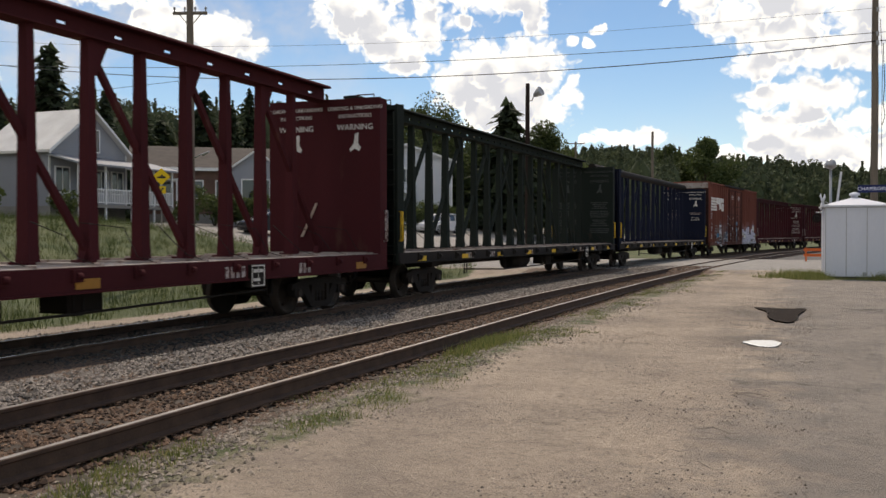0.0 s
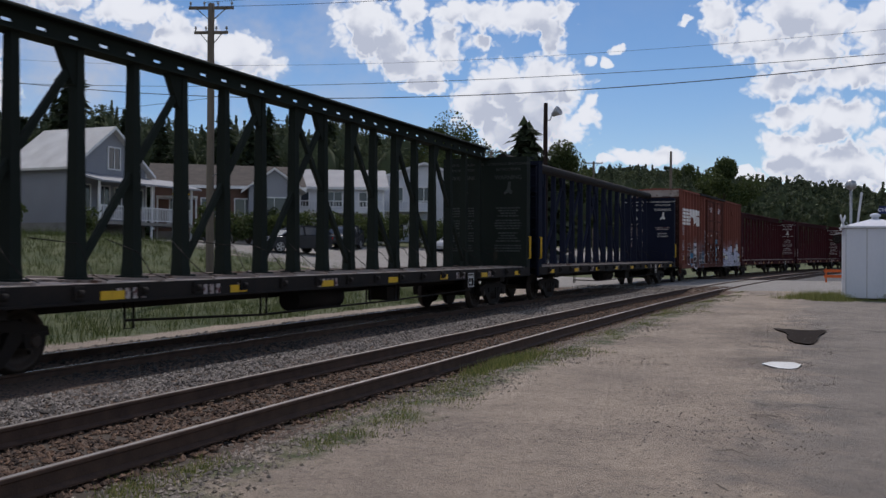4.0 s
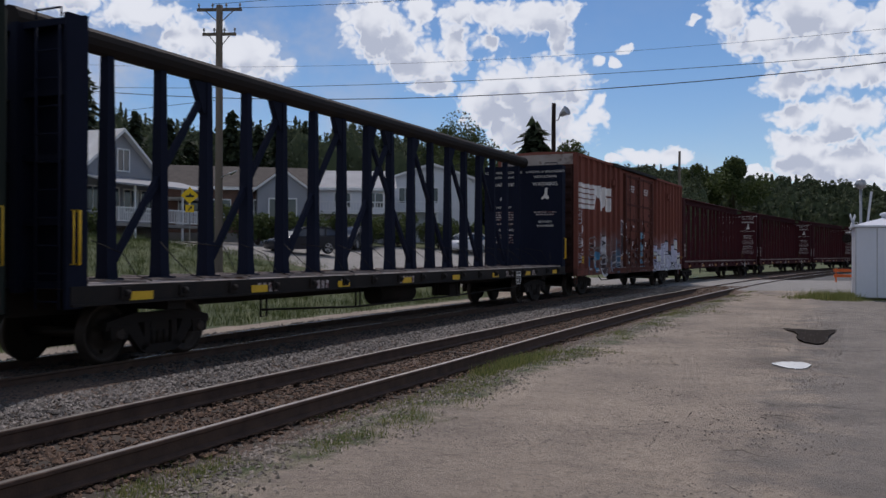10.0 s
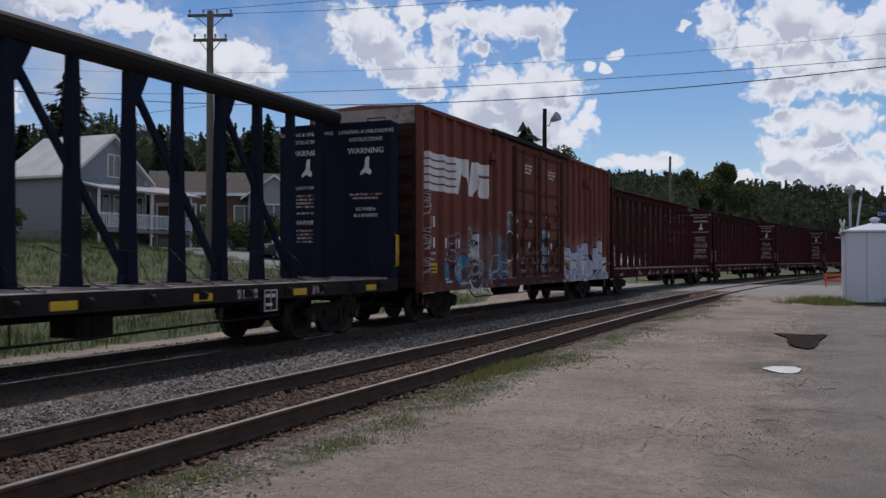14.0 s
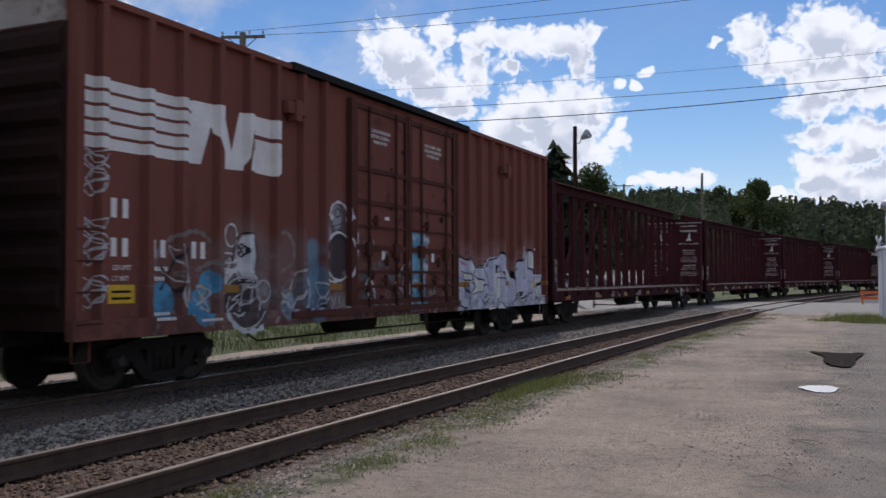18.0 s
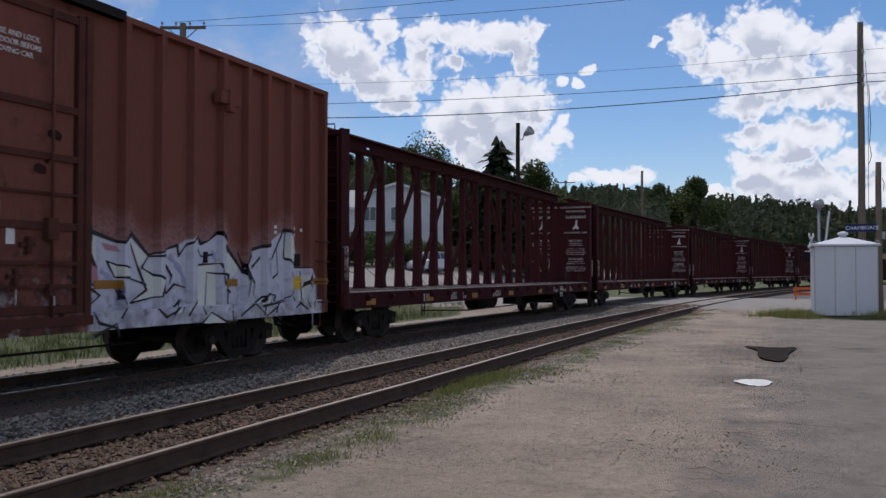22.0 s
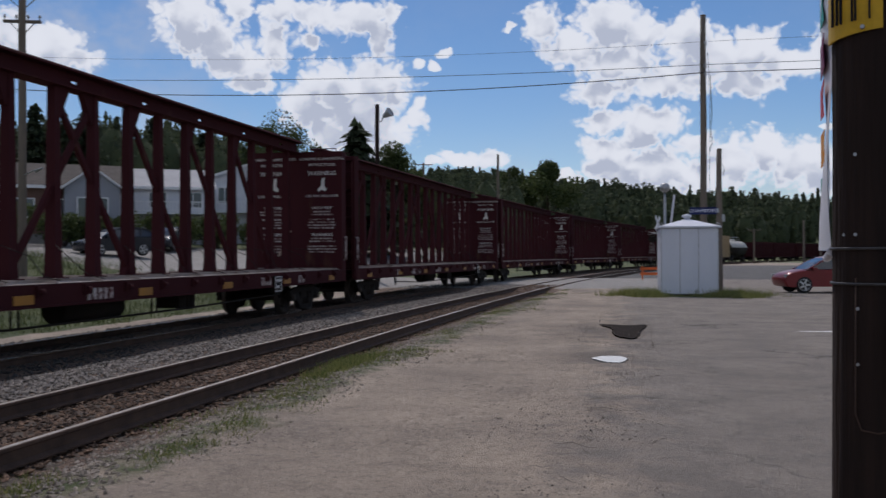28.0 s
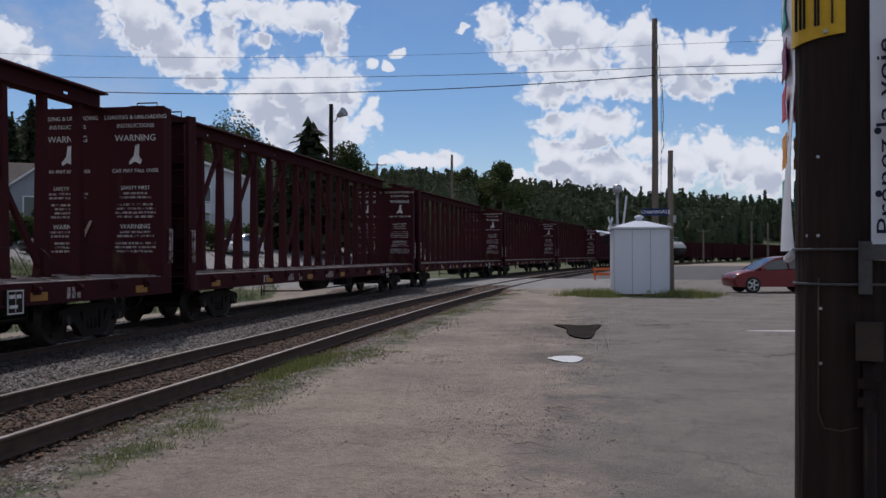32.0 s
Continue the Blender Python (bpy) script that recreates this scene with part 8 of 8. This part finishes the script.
h = house("white two-storey house with tall bare side wall", -36.6, 82.0, 25, 8.8, 10.0, 2.6, 8.7, 10.2, "siding_white", "grey_roof")
for x in (-2.6, 0.0):
    window(h, face(x, 4.6), 1.1, 1.4)
    window(h, face(x, 1.4), 1.2, 1.6)
bm = bmesh.new()
box(bm, -4.4, 0.6, -1.9, 0, 2.9, 3.05)
part("balcony", bm, "trim", h)
railing(h, pose(-4.3, -1.85, 3.05), 4.8, 0.9, 0.25)
for x in (-4.3, 0.5):
    bm = bmesh.new()
    box(bm, x - 0.07, x + 0.07, -1.85, -1.7, -1.5, 2.9)
    part("balcony_post", bm, "trim", h)


# ---------------------------------------------------------------- cars
M["carred"] = mat("metallic_red_car_paint", (0.17, 0.006, 0.01), 0.28, 0.2, (0.11, 0.005, 0.007), 2, 60, 0.4, 0, spec=0.6)
M["carwhite"] = mat("white_car_paint", (0.7, 0.7, 0.72), 0.25, 0.0, (0.62, 0.62, 0.64), 2, 60, 0.4, 0)
M["cardark"] = mat("dark_grey_car_paint", (0.04, 0.042, 0.048), 0.25, 0.3, (0.03, 0.03, 0.035), 2, 60, 0.4, 0)
M["rubber"] = mat("tyre_rubber", (0.02, 0.02, 0.021), 0.85, 0, (0.035, 0.034, 0.033), 6, 40, 0.6, 0.1)
M["alloy"] = mat("alloy_rim", (0.55, 0.55, 0.56), 0.3, 0.9, (0.4, 0.4, 0.42), 5, 40, 0.5, 0)
M["lampred"] = mat("red_lamp_lens", (0.4, 0.01, 0.01), 0.2, 0, None, 5, 40, 0.3, 0)


def car(label, paint, m):
    """A hatchback; nose towards -x, wheels on z = 0."""
    t = thing("car", label, "car", m, "parked and waiting cars")
    wide = 0.9
    lower = [(-2.28, 0.36), (-2.36, 0.6), (-2.3, 0.82), (-2.05, 0.96), (-1.6, 1.06), (-1.05, 1.12), (0.5, 1.16), (2.2, 1.2), (2.34, 1.02), (2.36, 0.5), (2.2, 0.3), (-2.15, 0.28)]
    upper = [(-1.25, 1.08), (-0.75, 1.4), (-0.3, 1.6), (0.3, 1.7), (1.1, 1.71), (1.8, 1.58), (2.28, 1.18)]
    bm = bmesh.new()
    n = 9
    rings = []
    for k in range(n):
        v = -1 + 2 * k / (n - 1)
        f = 1 - 0.09 * abs(v) ** 4
        rings.append([bm.verts.new((x * (1 - 0.035 * abs(v) ** 3), wide * v, 0.3 + (z - 0.3) * f)) for x, z in lower])
    for a, b in zip(rings, rings[1:]):
        for i in range(len(lower)):
            fc = bm.faces.new((a[i], a[(i + 1) % len(lower)], b[(i + 1) % len(lower)], b[i]))
            fc.smooth = True
    bm.faces.new(rings[0])
    bm.faces.new(rings[-1][::-1])
    body = part("body", bm, paint, t)
    bm = bmesh.new()
    lo = [(x, y) for x, y in upper]
    ring2 = []
    for v in (-1, -0.8, 0, 0.8, 1):
        w = 0.84
        ring2.append([bm.verts.new((x, v * (w - (z - 1.04) * 0.28), z + (0.02 if abs(v) < 0.9 else -0.03 * (z - 1.04)))) for x, z in lo])
    for a, b in zip(ring2, ring2[1:]):
        for i in range(len(lo) - 1):
            fc = bm.faces.new((a[i], a[i + 1], b[i + 1], b[i]))
    bm.faces.new(ring2[0])
    bm.faces.new(ring2[-1][::-1])
    part("cabin_glass", bm, "glass", body, "dark tinted windows")
    bm = bmesh.new()
    pts = upper[2:6]
    prism(bm, [(x, z + 0.025) for x, z in pts] + [(x, z - 0.06) for x, z in reversed(pts)], lambda a, b, c: (a, -0.72 + 1.44 * c, b), 1)
    for s in (-1, 1):
        for (xa, za), (xb, zb) in (((-1.3, 1.06), (-0.3, 1.6)), ((0.35, 1.12), (0.32, 1.68)), ((1.2, 1.14), (1.3, 1.66)), ((2.3, 1.16), (1.75, 1.6))):
            bar(bm, (xa, s * 0.85, za), (xb, s * 0.73, zb), 0.05, 0.06)
        bar(bm, (-0.35, s * 0.7, 1.6), (0.4, s * 0.7, 1.69), 0.05, 0.05)
        bar(bm, (0.4, s * 0.7, 1.69), (1.75, s * 0.7, 1.6), 0.05, 0.05)
        box(bm, -1.05, -0.85, s * 0.95 - 0.1, s * 0.95 + 0.1, 1.05, 1.18)
    part("cabin_roof", bm, paint, body)
    for x in (-1.42, 1.36):
        for s in (-1, 1):
            bm = bmesh.new()
            lathe(bm, [(-0.12, 0.27), (-0.12, 0.355), (-0.09, 0.38), (0.09, 0.38), (0.12, 0.355), (0.12, 0.27)], "y", 24)
            wh = part("wheel", bm, "rubber", t, at=pose(x, s * 0.8, 0.38))
            bm = bmesh.new()
            for k in range(5):
                a = k * 2 * math.pi / 5
                bar(bm, (0.04 * math.cos(a), s * 0.11, 0.04 * math.sin(a)), (0.26 * math.cos(a), s * 0.105, 0.26 * math.sin(a)), 0.08, 0.03, (0, 1, 0))
            for k in range(20):
                a0, a1 = k * math.pi / 10, (k + 1) * math.pi / 10
                tube(bm, (0.265 * math.cos(a0), s * 0.11, 0.265 * math.sin(a0)), (0.265 * math.cos(a1), s * 0.11, 0.265 * math.sin(a1)), 0.018, 0.018, 5)
            part("rim", bm, "alloy", wh, "silver five-spoke rim")
            bm = bmesh.new()
            for k in range(9):
                a0, a1 = math.pi * k / 9, math.pi * (k + 1) / 9
                bar(bm, (0.42 * math.cos(a0) + x, s * 0.86, 0.38 + 0.42 * math.sin(a0)), (0.42 * math.cos(a1) + x, s * 0.86, 0.38 + 0.42 * math.sin(a1)), 0.1, 0.05, (0, 1, 0))
            part("wheel_arch", bm, "rubber", body)
    for s in (-1, 1):
        bm = bmesh.new()
        box(bm, -2.28, -1.95, s * 0.72 - 0.12, s * 0.72 + 0.12, 0.72, 0.86)
        part("headlight", bm, "glasslamp", body, "clear headlight")
        bm = bmesh.new()
        box(bm, 2.2, 2.34, s * 0.74 - 0.1, s * 0.74 + 0.1, 0.85, 1.02)
        part("tail_light", bm, "lampred", body, "red tail light")
        for x in (0.05, 1.05):
            bm = bmesh.new()
            box(bm, x, x + 0.2, s * 0.9 - 0.03, s * 0.9 + 0.03, 0.9, 0.94)
            part("door_handle", bm, paint, body)
    return t


car("shiny red hatchback with silver rims waiting at the crossing", "carred", pose(7.25, 42.2, gz(7.25, 42.2), 0, 0, 14) @ Matrix.Scale(0.9, 4))
car("white hatchback standing on the road behind the red car", "carwhite", pose(15.3, 43.4, gz(15.3, 43.4), 0, 0, 6))
for x, y, turn, paint, lab in ((-31.5, 50.5, 60, "cardark", "dark car parked before the brown bungalow"), (-33.5, 60.5, 100, "cardark", "dark car parked at the street"), (-29.5, 73.0, 80, "carwhite", "white car parked before the white house")):
    car(lab, paint, pose(x, y, gz(x, y), 0, 0, turn))


# ---------------------------------------------------------------- trees and plants
M["needles"] = island_mat("spruce_needles", (0.018, 0.029, 0.012), (0.042, 0.058, 0.022), 0.9, 0.3)
M["leaves"] = island_mat("green_leaves", (0.04, 0.06, 0.016), (0.09, 0.115, 0.034), 0.8, 0.35)
M["wood_green"] = island_mat("mixed_wood_green", (0.044, 0.06, 0.034), (0.105, 0.125, 0.062), 0.95, 0.24)
M["dry_blades"] = island_mat("half_dry_grass_blades", (0.075, 0.11, 0.024), (0.29, 0.28, 0.1), 0.85, 0.28)
M["bank_blades"] = island_mat("uncut_grass_blades", (0.036, 0.06, 0.014), (0.12, 0.14, 0.04), 0.85, 0.22)
M["grass_blades"] = island_mat("grass_blades", (0.09, 0.125, 0.02), (0.27, 0.28, 0.075), 0.8, 0.3)


def conifer_arrays(rng, h, r, tiers, per, clumps=3, low=0.1):
    """Boughs of a spruce or pine as small needle clumps, ragged and thinning upwards."""
    V, F = [], []
    lean = [rng.uniform(0.75, 1.25) for _ in range(6)]
    for k in range(tiers):
        f = k / (tiers - 1)
        z = h * (low + (0.98 - low) * f)
        rad = r * ((1 - f) ** 0.62 + 0.05) * rng.uniform(0.7, 1.15)
        n = max(3, int(per * (1 - 0.55 * f)))
        a0 = rng.random() * 6.28
        for i in range(n):
            a = a0 + 6.2832 * i / n + rng.uniform(-0.35, 0.35)
            q = rad * rng.uniform(0.55, 1.15) * lean[int(a / 1.0472) % 6]
            c, s = math.cos(a), math.sin(a)
            drop = rng.uniform(0.05, 0.4)
            for j in range(clumps):
                g = (j + rng.uniform(0.4, 1.0)) / clumps
                w = (0.13 + 0.1 * (1 - g)) * r * rng.uniform(0.6, 1.3) * (1 - 0.45 * f)
                px, py, pz = c * q * g + rng.uniform(-w, w) * 0.6, s * q * g + rng.uniform(-w, w) * 0.6, z - q * g * drop + rng.uniform(-w, w) * 0.6
                b = len(V)
                tip = w * rng.uniform(0.9, 1.9)
                V += [(px - s * w * 0.7, py + c * w * 0.7, pz + rng.uniform(-0.5, 0.5) * w), (px + c * tip, py + s * tip, pz - tip * drop), (px + s * w * 0.7, py - c * w * 0.7, pz + rng.uniform(-0.5, 0.5) * w), (px - c * w * 0.4, py - s * w * 0.4, pz + w * rng.uniform(0.5, 1.3))]
                F.append((b, b + 1, b + 2, b + 3))
    return V, F


def leaf_arrays(rng, lobes, count, size):
    V, F = [], []
    for _ in range(count):
        cx, cy, cz, lr = lobes[int(rng.random() * len(lobes))]
        d = Vector((rng.gauss(0, 1), rng.gauss(0, 1), rng.gauss(0, 1))).normalized() * lr * rng.random() ** 0.4
        p = Vector((cx, cy, cz)) + d
        u = Vector((rng.uniform(-1, 1), rng.uniform(-1, 1), rng.uniform(-1, 1))).normalized() * size * rng.uniform(0.6, 1.3)
        v = u.cross(Vector((rng.uniform(-1, 1), rng.uniform(-1, 1), rng.uniform(-1, 1)))).normalized() * size * rng.uniform(0.4, 0.9)
        b = len(V)
        V += [tuple(p - u), tuple(p + v), tuple(p + u), tuple(p - v)]
        F.append((b, b + 1, b + 2, b + 3))
    return V, F


def spruce(label, az, dist, top, r, seed, tiers=34, per=13):
    rng = random.Random(seed)
    p = polar(az, dist)
    g = gz(p.x, p.y)
    h = top - g
    t = thing("spruce_tree", label, "tree", pose(p.x, p.y, g), "spruces behind the houses")
    bm = bmesh.new()
    tube(bm, (0, 0, -0.3), (0, 0, h * 0.96), 0.16 + h * 0.008, 0.02, 9)
    part("trunk", bm, "bark", t)
    V, F = conifer_arrays(rng, h, r, tiers, per, 5, 0.12)
    raw("crown", V, F, "needles", t)


def broadleaf(label, az, dist, top, r, seed, count=3500, size=0.16, low=0.15, heads=30):
    rng = random.Random(seed)
    p = polar(az, dist)
    g = gz(p.x, p.y)
    h = top - g
    t = thing("broadleaf_tree", label, "tree", pose(p.x, p.y, g))
    bm = bmesh.new()
    tube(bm, (0, 0, -0.3), (0, 0, h * 0.45), 0.2, 0.13, 9)
    lobes = []
    for k in range(heads):
        a, f = rng.uniform(0, 6.28), rng.uniform(low, 0.95)
        rr = r * math.sin(math.pi * min(1, f * 0.95 + 0.1)) * rng.uniform(0.35, 1.0)
        q = (rr * math.cos(a), rr * math.sin(a), h * f)
        lobes.append((*q, r * rng.uniform(0.16, 0.34)))
        tube(bm, (0, 0, h * min(0.45, f * 0.6)), q, 0.07, 0.02, 5)
    part("trunk", bm, "bark", t)
    V, F = leaf_arrays(rng, lobes, count, size)
    raw("crown", V, F, "leaves", t)


for k, (az, dist, top, r) in enumerate(((44.7, 88, 17.9, 4.4), (47.2, 95, 14.0, 3.0), (41.7, 96, 15.4, 3.0), (39.7, 92, 14.3, 2.6), (38.6, 100, 13.5, 3.2), (36.2, 96, 15.8, 3.2), (33.5, 98, 16.5, 2.4), (34.6, 94, 14.2, 2.8), (31.8, 104, 16.3, 2.2), (29.8, 108, 16.6, 3.0), (27.0, 112, 15.8, 3.0), (17.75, 92, 14.3, 5.2), (19.1, 98, 12.2, 2.6), (50.0, 90, 15.5, 3.0), (52.4, 84, 14.8, 2.8), (55.0, 92, 16.5, 3.2), (43.2, 104, 15.6, 2.8), (46.0, 110, 16.0, 3.0))):
    spruce("dark ragged spruce behind the houses", az, dist, top, r, 100 + k)
broadleaf("loose leafy tree with a see-through crown", 22.5, 104, 16.6, 6.6, 201, 15000, 0.15)
broadleaf("leafy tree beside the dark spruce", 15.5, 96, 12.6, 4.6, 202, 17000, 0.15)
broadleaf("leafy tree beside the dark spruce", 19.6, 100, 11.8, 4.4, 203, 12000, 0.15)
broadleaf("tall spreading pine above the wood", 6.0, 228, 23.6, 9.5, 204, 7500, 0.34, 0.55, 20)
broadleaf("tall spreading pine above the wood", 8.1, 230, 22.8, 7.0, 205, 4600, 0.32, 0.6, 12)


def bulk_mesh(name, V, Q, material):
    """A mesh of quads from arrays."""
    me = bpy.data.meshes.new(name)
    me.vertices.add(len(V))
    me.vertices.foreach_set("co", V.astype(np.float32).ravel())
    me.loops.add(Q.size)
    me.loops.foreach_set("vertex_index", Q.astype(np.int32).ravel())
    me.polygons.add(len(Q))
    me.polygons.foreach_set("loop_start", np.arange(0, Q.size, 4, dtype=np.int32))
    me.polygons.foreach_set("loop_total", np.full(len(Q), 4, dtype=np.int32))
    me.update(calc_edges=True)
    me.materials.append(M[material])
    return new(name, me)


def woods(name, label, places, seed, leaves, size, spiky):
    """Crowns of small leaf and needle clumps round a dense dark heart, tapering in the conifers."""
    rng = np.random.default_rng(seed)
    P = np.array(places)
    g = ground_z(P[:, 0], P[:, 1])
    cone = rng.random(len(P)) < spiky
    tall, wide = P[:, 2] * np.where(cone, 1.06, 0.97), P[:, 3]
    V, Q, base = [], [], 0
    # hearts: eight-sided spindles
    rise = np.array([0.02, 0.3, 0.55, 0.78, 0.9])
    fat_round, fat_cone = np.array([0.5, 0.75, 0.78, 0.62, 0.25]), np.array([0.62, 0.6, 0.4, 0.2, 0.02])
    a = np.arange(8) * math.pi / 4
    for i in range(len(P)):
        fat = (fat_cone if cone[i] else fat_round) * wide[i]
        r = fat[:, None] * (0.68 + 0.5 * rng.random((5, 8)))
        V.append(np.stack([P[i, 0] + r * np.cos(a), P[i, 1] + r * np.sin(a), np.broadcast_to(g[i] + rise[:, None] * tall[i], r.shape)], 2).reshape(-1, 3))
        for k in range(4):
            j = np.arange(8)
            Q.append(base + np.stack([k * 8 + j, k * 8 + (j + 1) % 8, k * 8 + 8 + (j + 1) % 8, k * 8 + 8 + j], 1))
        base += 40
    heart = bulk_mesh(name + "_hearts", np.concatenate(V), np.concatenate(Q), "wood_heart")
    n = len(P) * leaves
    idx = np.repeat(np.arange(len(P)), leaves)
    f = rng.random(n) ** 0.85
    lump = 0.72 + 0.5 * np.sin(idx * 2.4 + f * 17.0) * rng.random(n)
    prof = np.where(cone[idx], np.maximum(1 - f, 0.03) ** 0.8 * (0.8 + 0.25 * np.sin(f * 40 + idx)), np.sqrt(np.clip(1 - ((f - 0.5) / 0.52) ** 2, 0.02, 1)))
    r = wide[idx] * prof * lump * (0.75 + 0.3 * rng.random(n))
    ang = rng.random(n) * 6.2832
    C = np.stack([P[idx, 0] + r * np.cos(ang), P[idx, 1] + r * np.sin(ang), g[idx] + tall[idx] * (0.05 + 0.95 * f)], 1)
    s = size * (0.6 + 0.8 * rng.random(n)) * (1 - 0.35 * f)
    u = rng.normal(size=(n, 3))
    u /= np.linalg.norm(u, axis=1)[:, None]
    w = np.cross(u, rng.normal(size=(n, 3)))
    w /= np.linalg.norm(w, axis=1)[:, None]
    u, w = u * s[:, None], w * (s * 0.7)[:, None]
    verts = np.stack([C - u, C + w, C + u, C - w], 1).reshape(-1, 3)
    ob = bulk_mesh(name, verts, np.arange(n * 4).reshape(-1, 4), "wood_green")
    tagged(ob, label, "trees", kind="stuff")
    tagged(heart, label + ", inner growth", "trees", kind="stuff")


M["wood_heart"] = mat("deep_forest_shade_green", (0.055, 0.07, 0.036), 0.95, 0, (0.075, 0.09, 0.046), 0.8, 6, 0.8, 0.3)
rng = random.Random(77)
places = []
for ring in range(15):
    d = 236 + ring * 12
    az = -40.0
    while az < 50:
        az += math.degrees(3.4 / d) * rng.uniform(0.6, 1.4)
        p = polar(az, d + rng.uniform(-6, 6))
        if abs(float(from_track(np.array([p.x]), np.array([p.y]))[0])) < 13:
            continue
        big = 1.0 + 0.35 * noise.noise((az * 0.35, ring * 0.7, 1.0))
        places.append((p.x, p.y, rng.uniform(8.2, 12.6) * big, rng.uniform(1.9, 3.0) * big))
woods("hill_forest", "dark mixed spruce and birch wood on the far hill", places, 78, 220, 0.75, 0.25)
places = []
for k in range(620):
    az, d = rng.uniform(21, 66), rng.uniform(100, 165)
    p = polar(az, d)
    tall = ((7.7 if az > 25 else 6.4) + 1.3 * noise.noise((az * 0.5, 0, 0))) * d * 0.01745 + 1.6 - gz(p.x, p.y)
    places.append((p.x, p.y, max(4.0, tall * rng.uniform(0.8, 1.06)), rng.uniform(1.7, 2.9)))
woods("near_wood", "dark spruce wood behind the houses", places, 79, 380, 0.26, 0.35)
places = []
for k in range(230):
    az, d = rng.uniform(8.0, 23.0), rng.uniform(118, 200)
    p = polar(az, d)
    tall = 4.9 * d * 0.01745 + 1.6 - gz(p.x, p.y)
    places.append((p.x, p.y, max(3.0, tall * rng.uniform(0.7, 1.05)), rng.uniform(1.8, 3.0)))
woods("verge_wood", "dark trees along the line beyond the crossing", places, 80, 420, 0.28, 0.4)


def shrub(label, x, y, r, h, seed):
    rng = random.Random(seed)
    t = thing("shrub", label, "shrub", pose(x, y, gz(x, y)), "shrubs before the houses")
    bm = bmesh.new()
    lobes = []
    for k in range(7):
        a = k * 0.9
        q = (r * 0.6 * math.cos(a) * rng.uniform(0.2, 1), r * 0.6 * math.sin(a) * rng.uniform(0.2, 1), h * rng.uniform(0.3, 0.8))
        lobes.append((*q, r * rng.uniform(0.3, 0.5)))
        tube(bm, (0, 0, -0.1), q, 0.03, 0.01, 5)
    part("stem", bm, "bark", t)
    V, F = leaf_arrays(rng, lobes, 900, 0.11)
    raw("foliage", V, F, "leaves", t)


for k, (x, y, r, h) in enumerate(((-37.5, 49.5, 1.1, 1.5), (-36.6, 53.0, 1.4, 2.0), (-35.2, 57.5, 1.5, 2.2), (-34.2, 60.5, 1.2, 1.7), (-34.0, 64.5, 1.6, 2.4), (-33.0, 67.5, 1.2, 1.6), (-32.2, 73.5, 1.5, 2.2), (-30.6, 77.5, 1.6, 2.6), (-39.5, 41.0, 1.2, 1.6), (-40.0, 36.0, 1.3, 1.8))):
    shrub("dense dark green shrub before the houses", x, y, r, h, 300 + k)


hedge = random.Random(41)
for k in range(26):
    f = k / 25
    x, y = -37.6 + 7.6 * f + hedge.uniform(-0.9, 0.9), 50.5 + 30 * f + hedge.uniform(-0.6, 0.6)
    shrub("low dark overgrown bush between the houses and the street", x, y, hedge.uniform(1.2, 1.7), hedge.uniform(1.9, 2.9), 330 + k)


def tufts(name, label, places, seed, blades, hgt, spread, blade="grass_blades"):
    rng = np.random.default_rng(seed)
    P = np.array(places)
    n = len(P) * blades
    base = np.repeat(P, blades, 0)
    px = base[:, 0] + rng.normal(0, spread, n)
    py = base[:, 1] + rng.normal(0, spread, n)
    pz = ground_z(px, py) - 0.02
    a = rng.random(n) * 6.28
    hh = hgt * (0.35 + 0.9 * rng.random(n)) * base[:, 2]
    w = 0.006 + 0.012 * hgt
    lx, ly = (rng.random(n) - 0.5) * hh * 1.1, (rng.random(n) - 0.5) * hh * 1.1
    V = np.stack([np.stack([px - w * np.cos(a), py - w * np.sin(a), pz], 1), np.stack([px + w * np.cos(a), py + w * np.sin(a), pz], 1), np.stack([px + lx, py + ly, pz + hh], 1)], 1).reshape(-1, 3)
    F = np.arange(n * 3).reshape(-1, 3)
    ob = raw(name, V.tolist(), F.tolist(), blade)
    tagged(ob, label, "grass", kind="stuff")


pl = []
rng = random.Random(9)
for k in range(1900):
    s = 3 + 40 * rng.random() ** 1.5
    d = rng.gauss(6.15, 0.4)
    if noise.noise((s * 0.6, d * 1.4, 3.0)) + 0.5 * noise.noise((s * 2.0, d * 3, 1.0)) > 0.08:
        x, y, _ = on_track(s, d)
        pl.append((x, y, rng.uniform(0.5, 1.2)))
for k in range(120):
    x, y, _ = on_track(rng.gauss(13.7, 0.7), rng.gauss(5.95, 0.15))
    pl.append((x, y, 2.0))
tufts("verge_grass", "sparse weeds and grass along the edge of the lot", pl, 21, 20, 0.075, 0.085, "dry_blades")
pl = []
for cx, cy, sx, sy, n in ((-0.25, 37.6, 0.42, 0.7, 190), (3.0, 37.6, 0.5, 0.7, 200), (1.4, 37.35, 1.2, 0.2, 90), (-1.0, 38.4, 0.6, 0.8, 60), (3.9, 38.2, 0.5, 0.7, 50)):
    pl += [(cx + rng.gauss(0, sx), cy + rng.gauss(0, sy), rng.uniform(0.35, 1.25) * (0.35 if cx == 1.4 else 1.0)) for k in range(n)]
tufts("shed_grass", "dry grass round the white shed", pl, 22, 20, 0.3, 0.13, "dry_blades")
pl = [(rng.uniform(-42, -15.8), rng.uniform(6, 45), rng.uniform(0.6, 1.5)) for k in range(5200)]
tufts("bank_grass", "tall uncut grass on the bank below the houses", pl, 23, 10, 0.34, 0.16, "bank_blades")


motions()
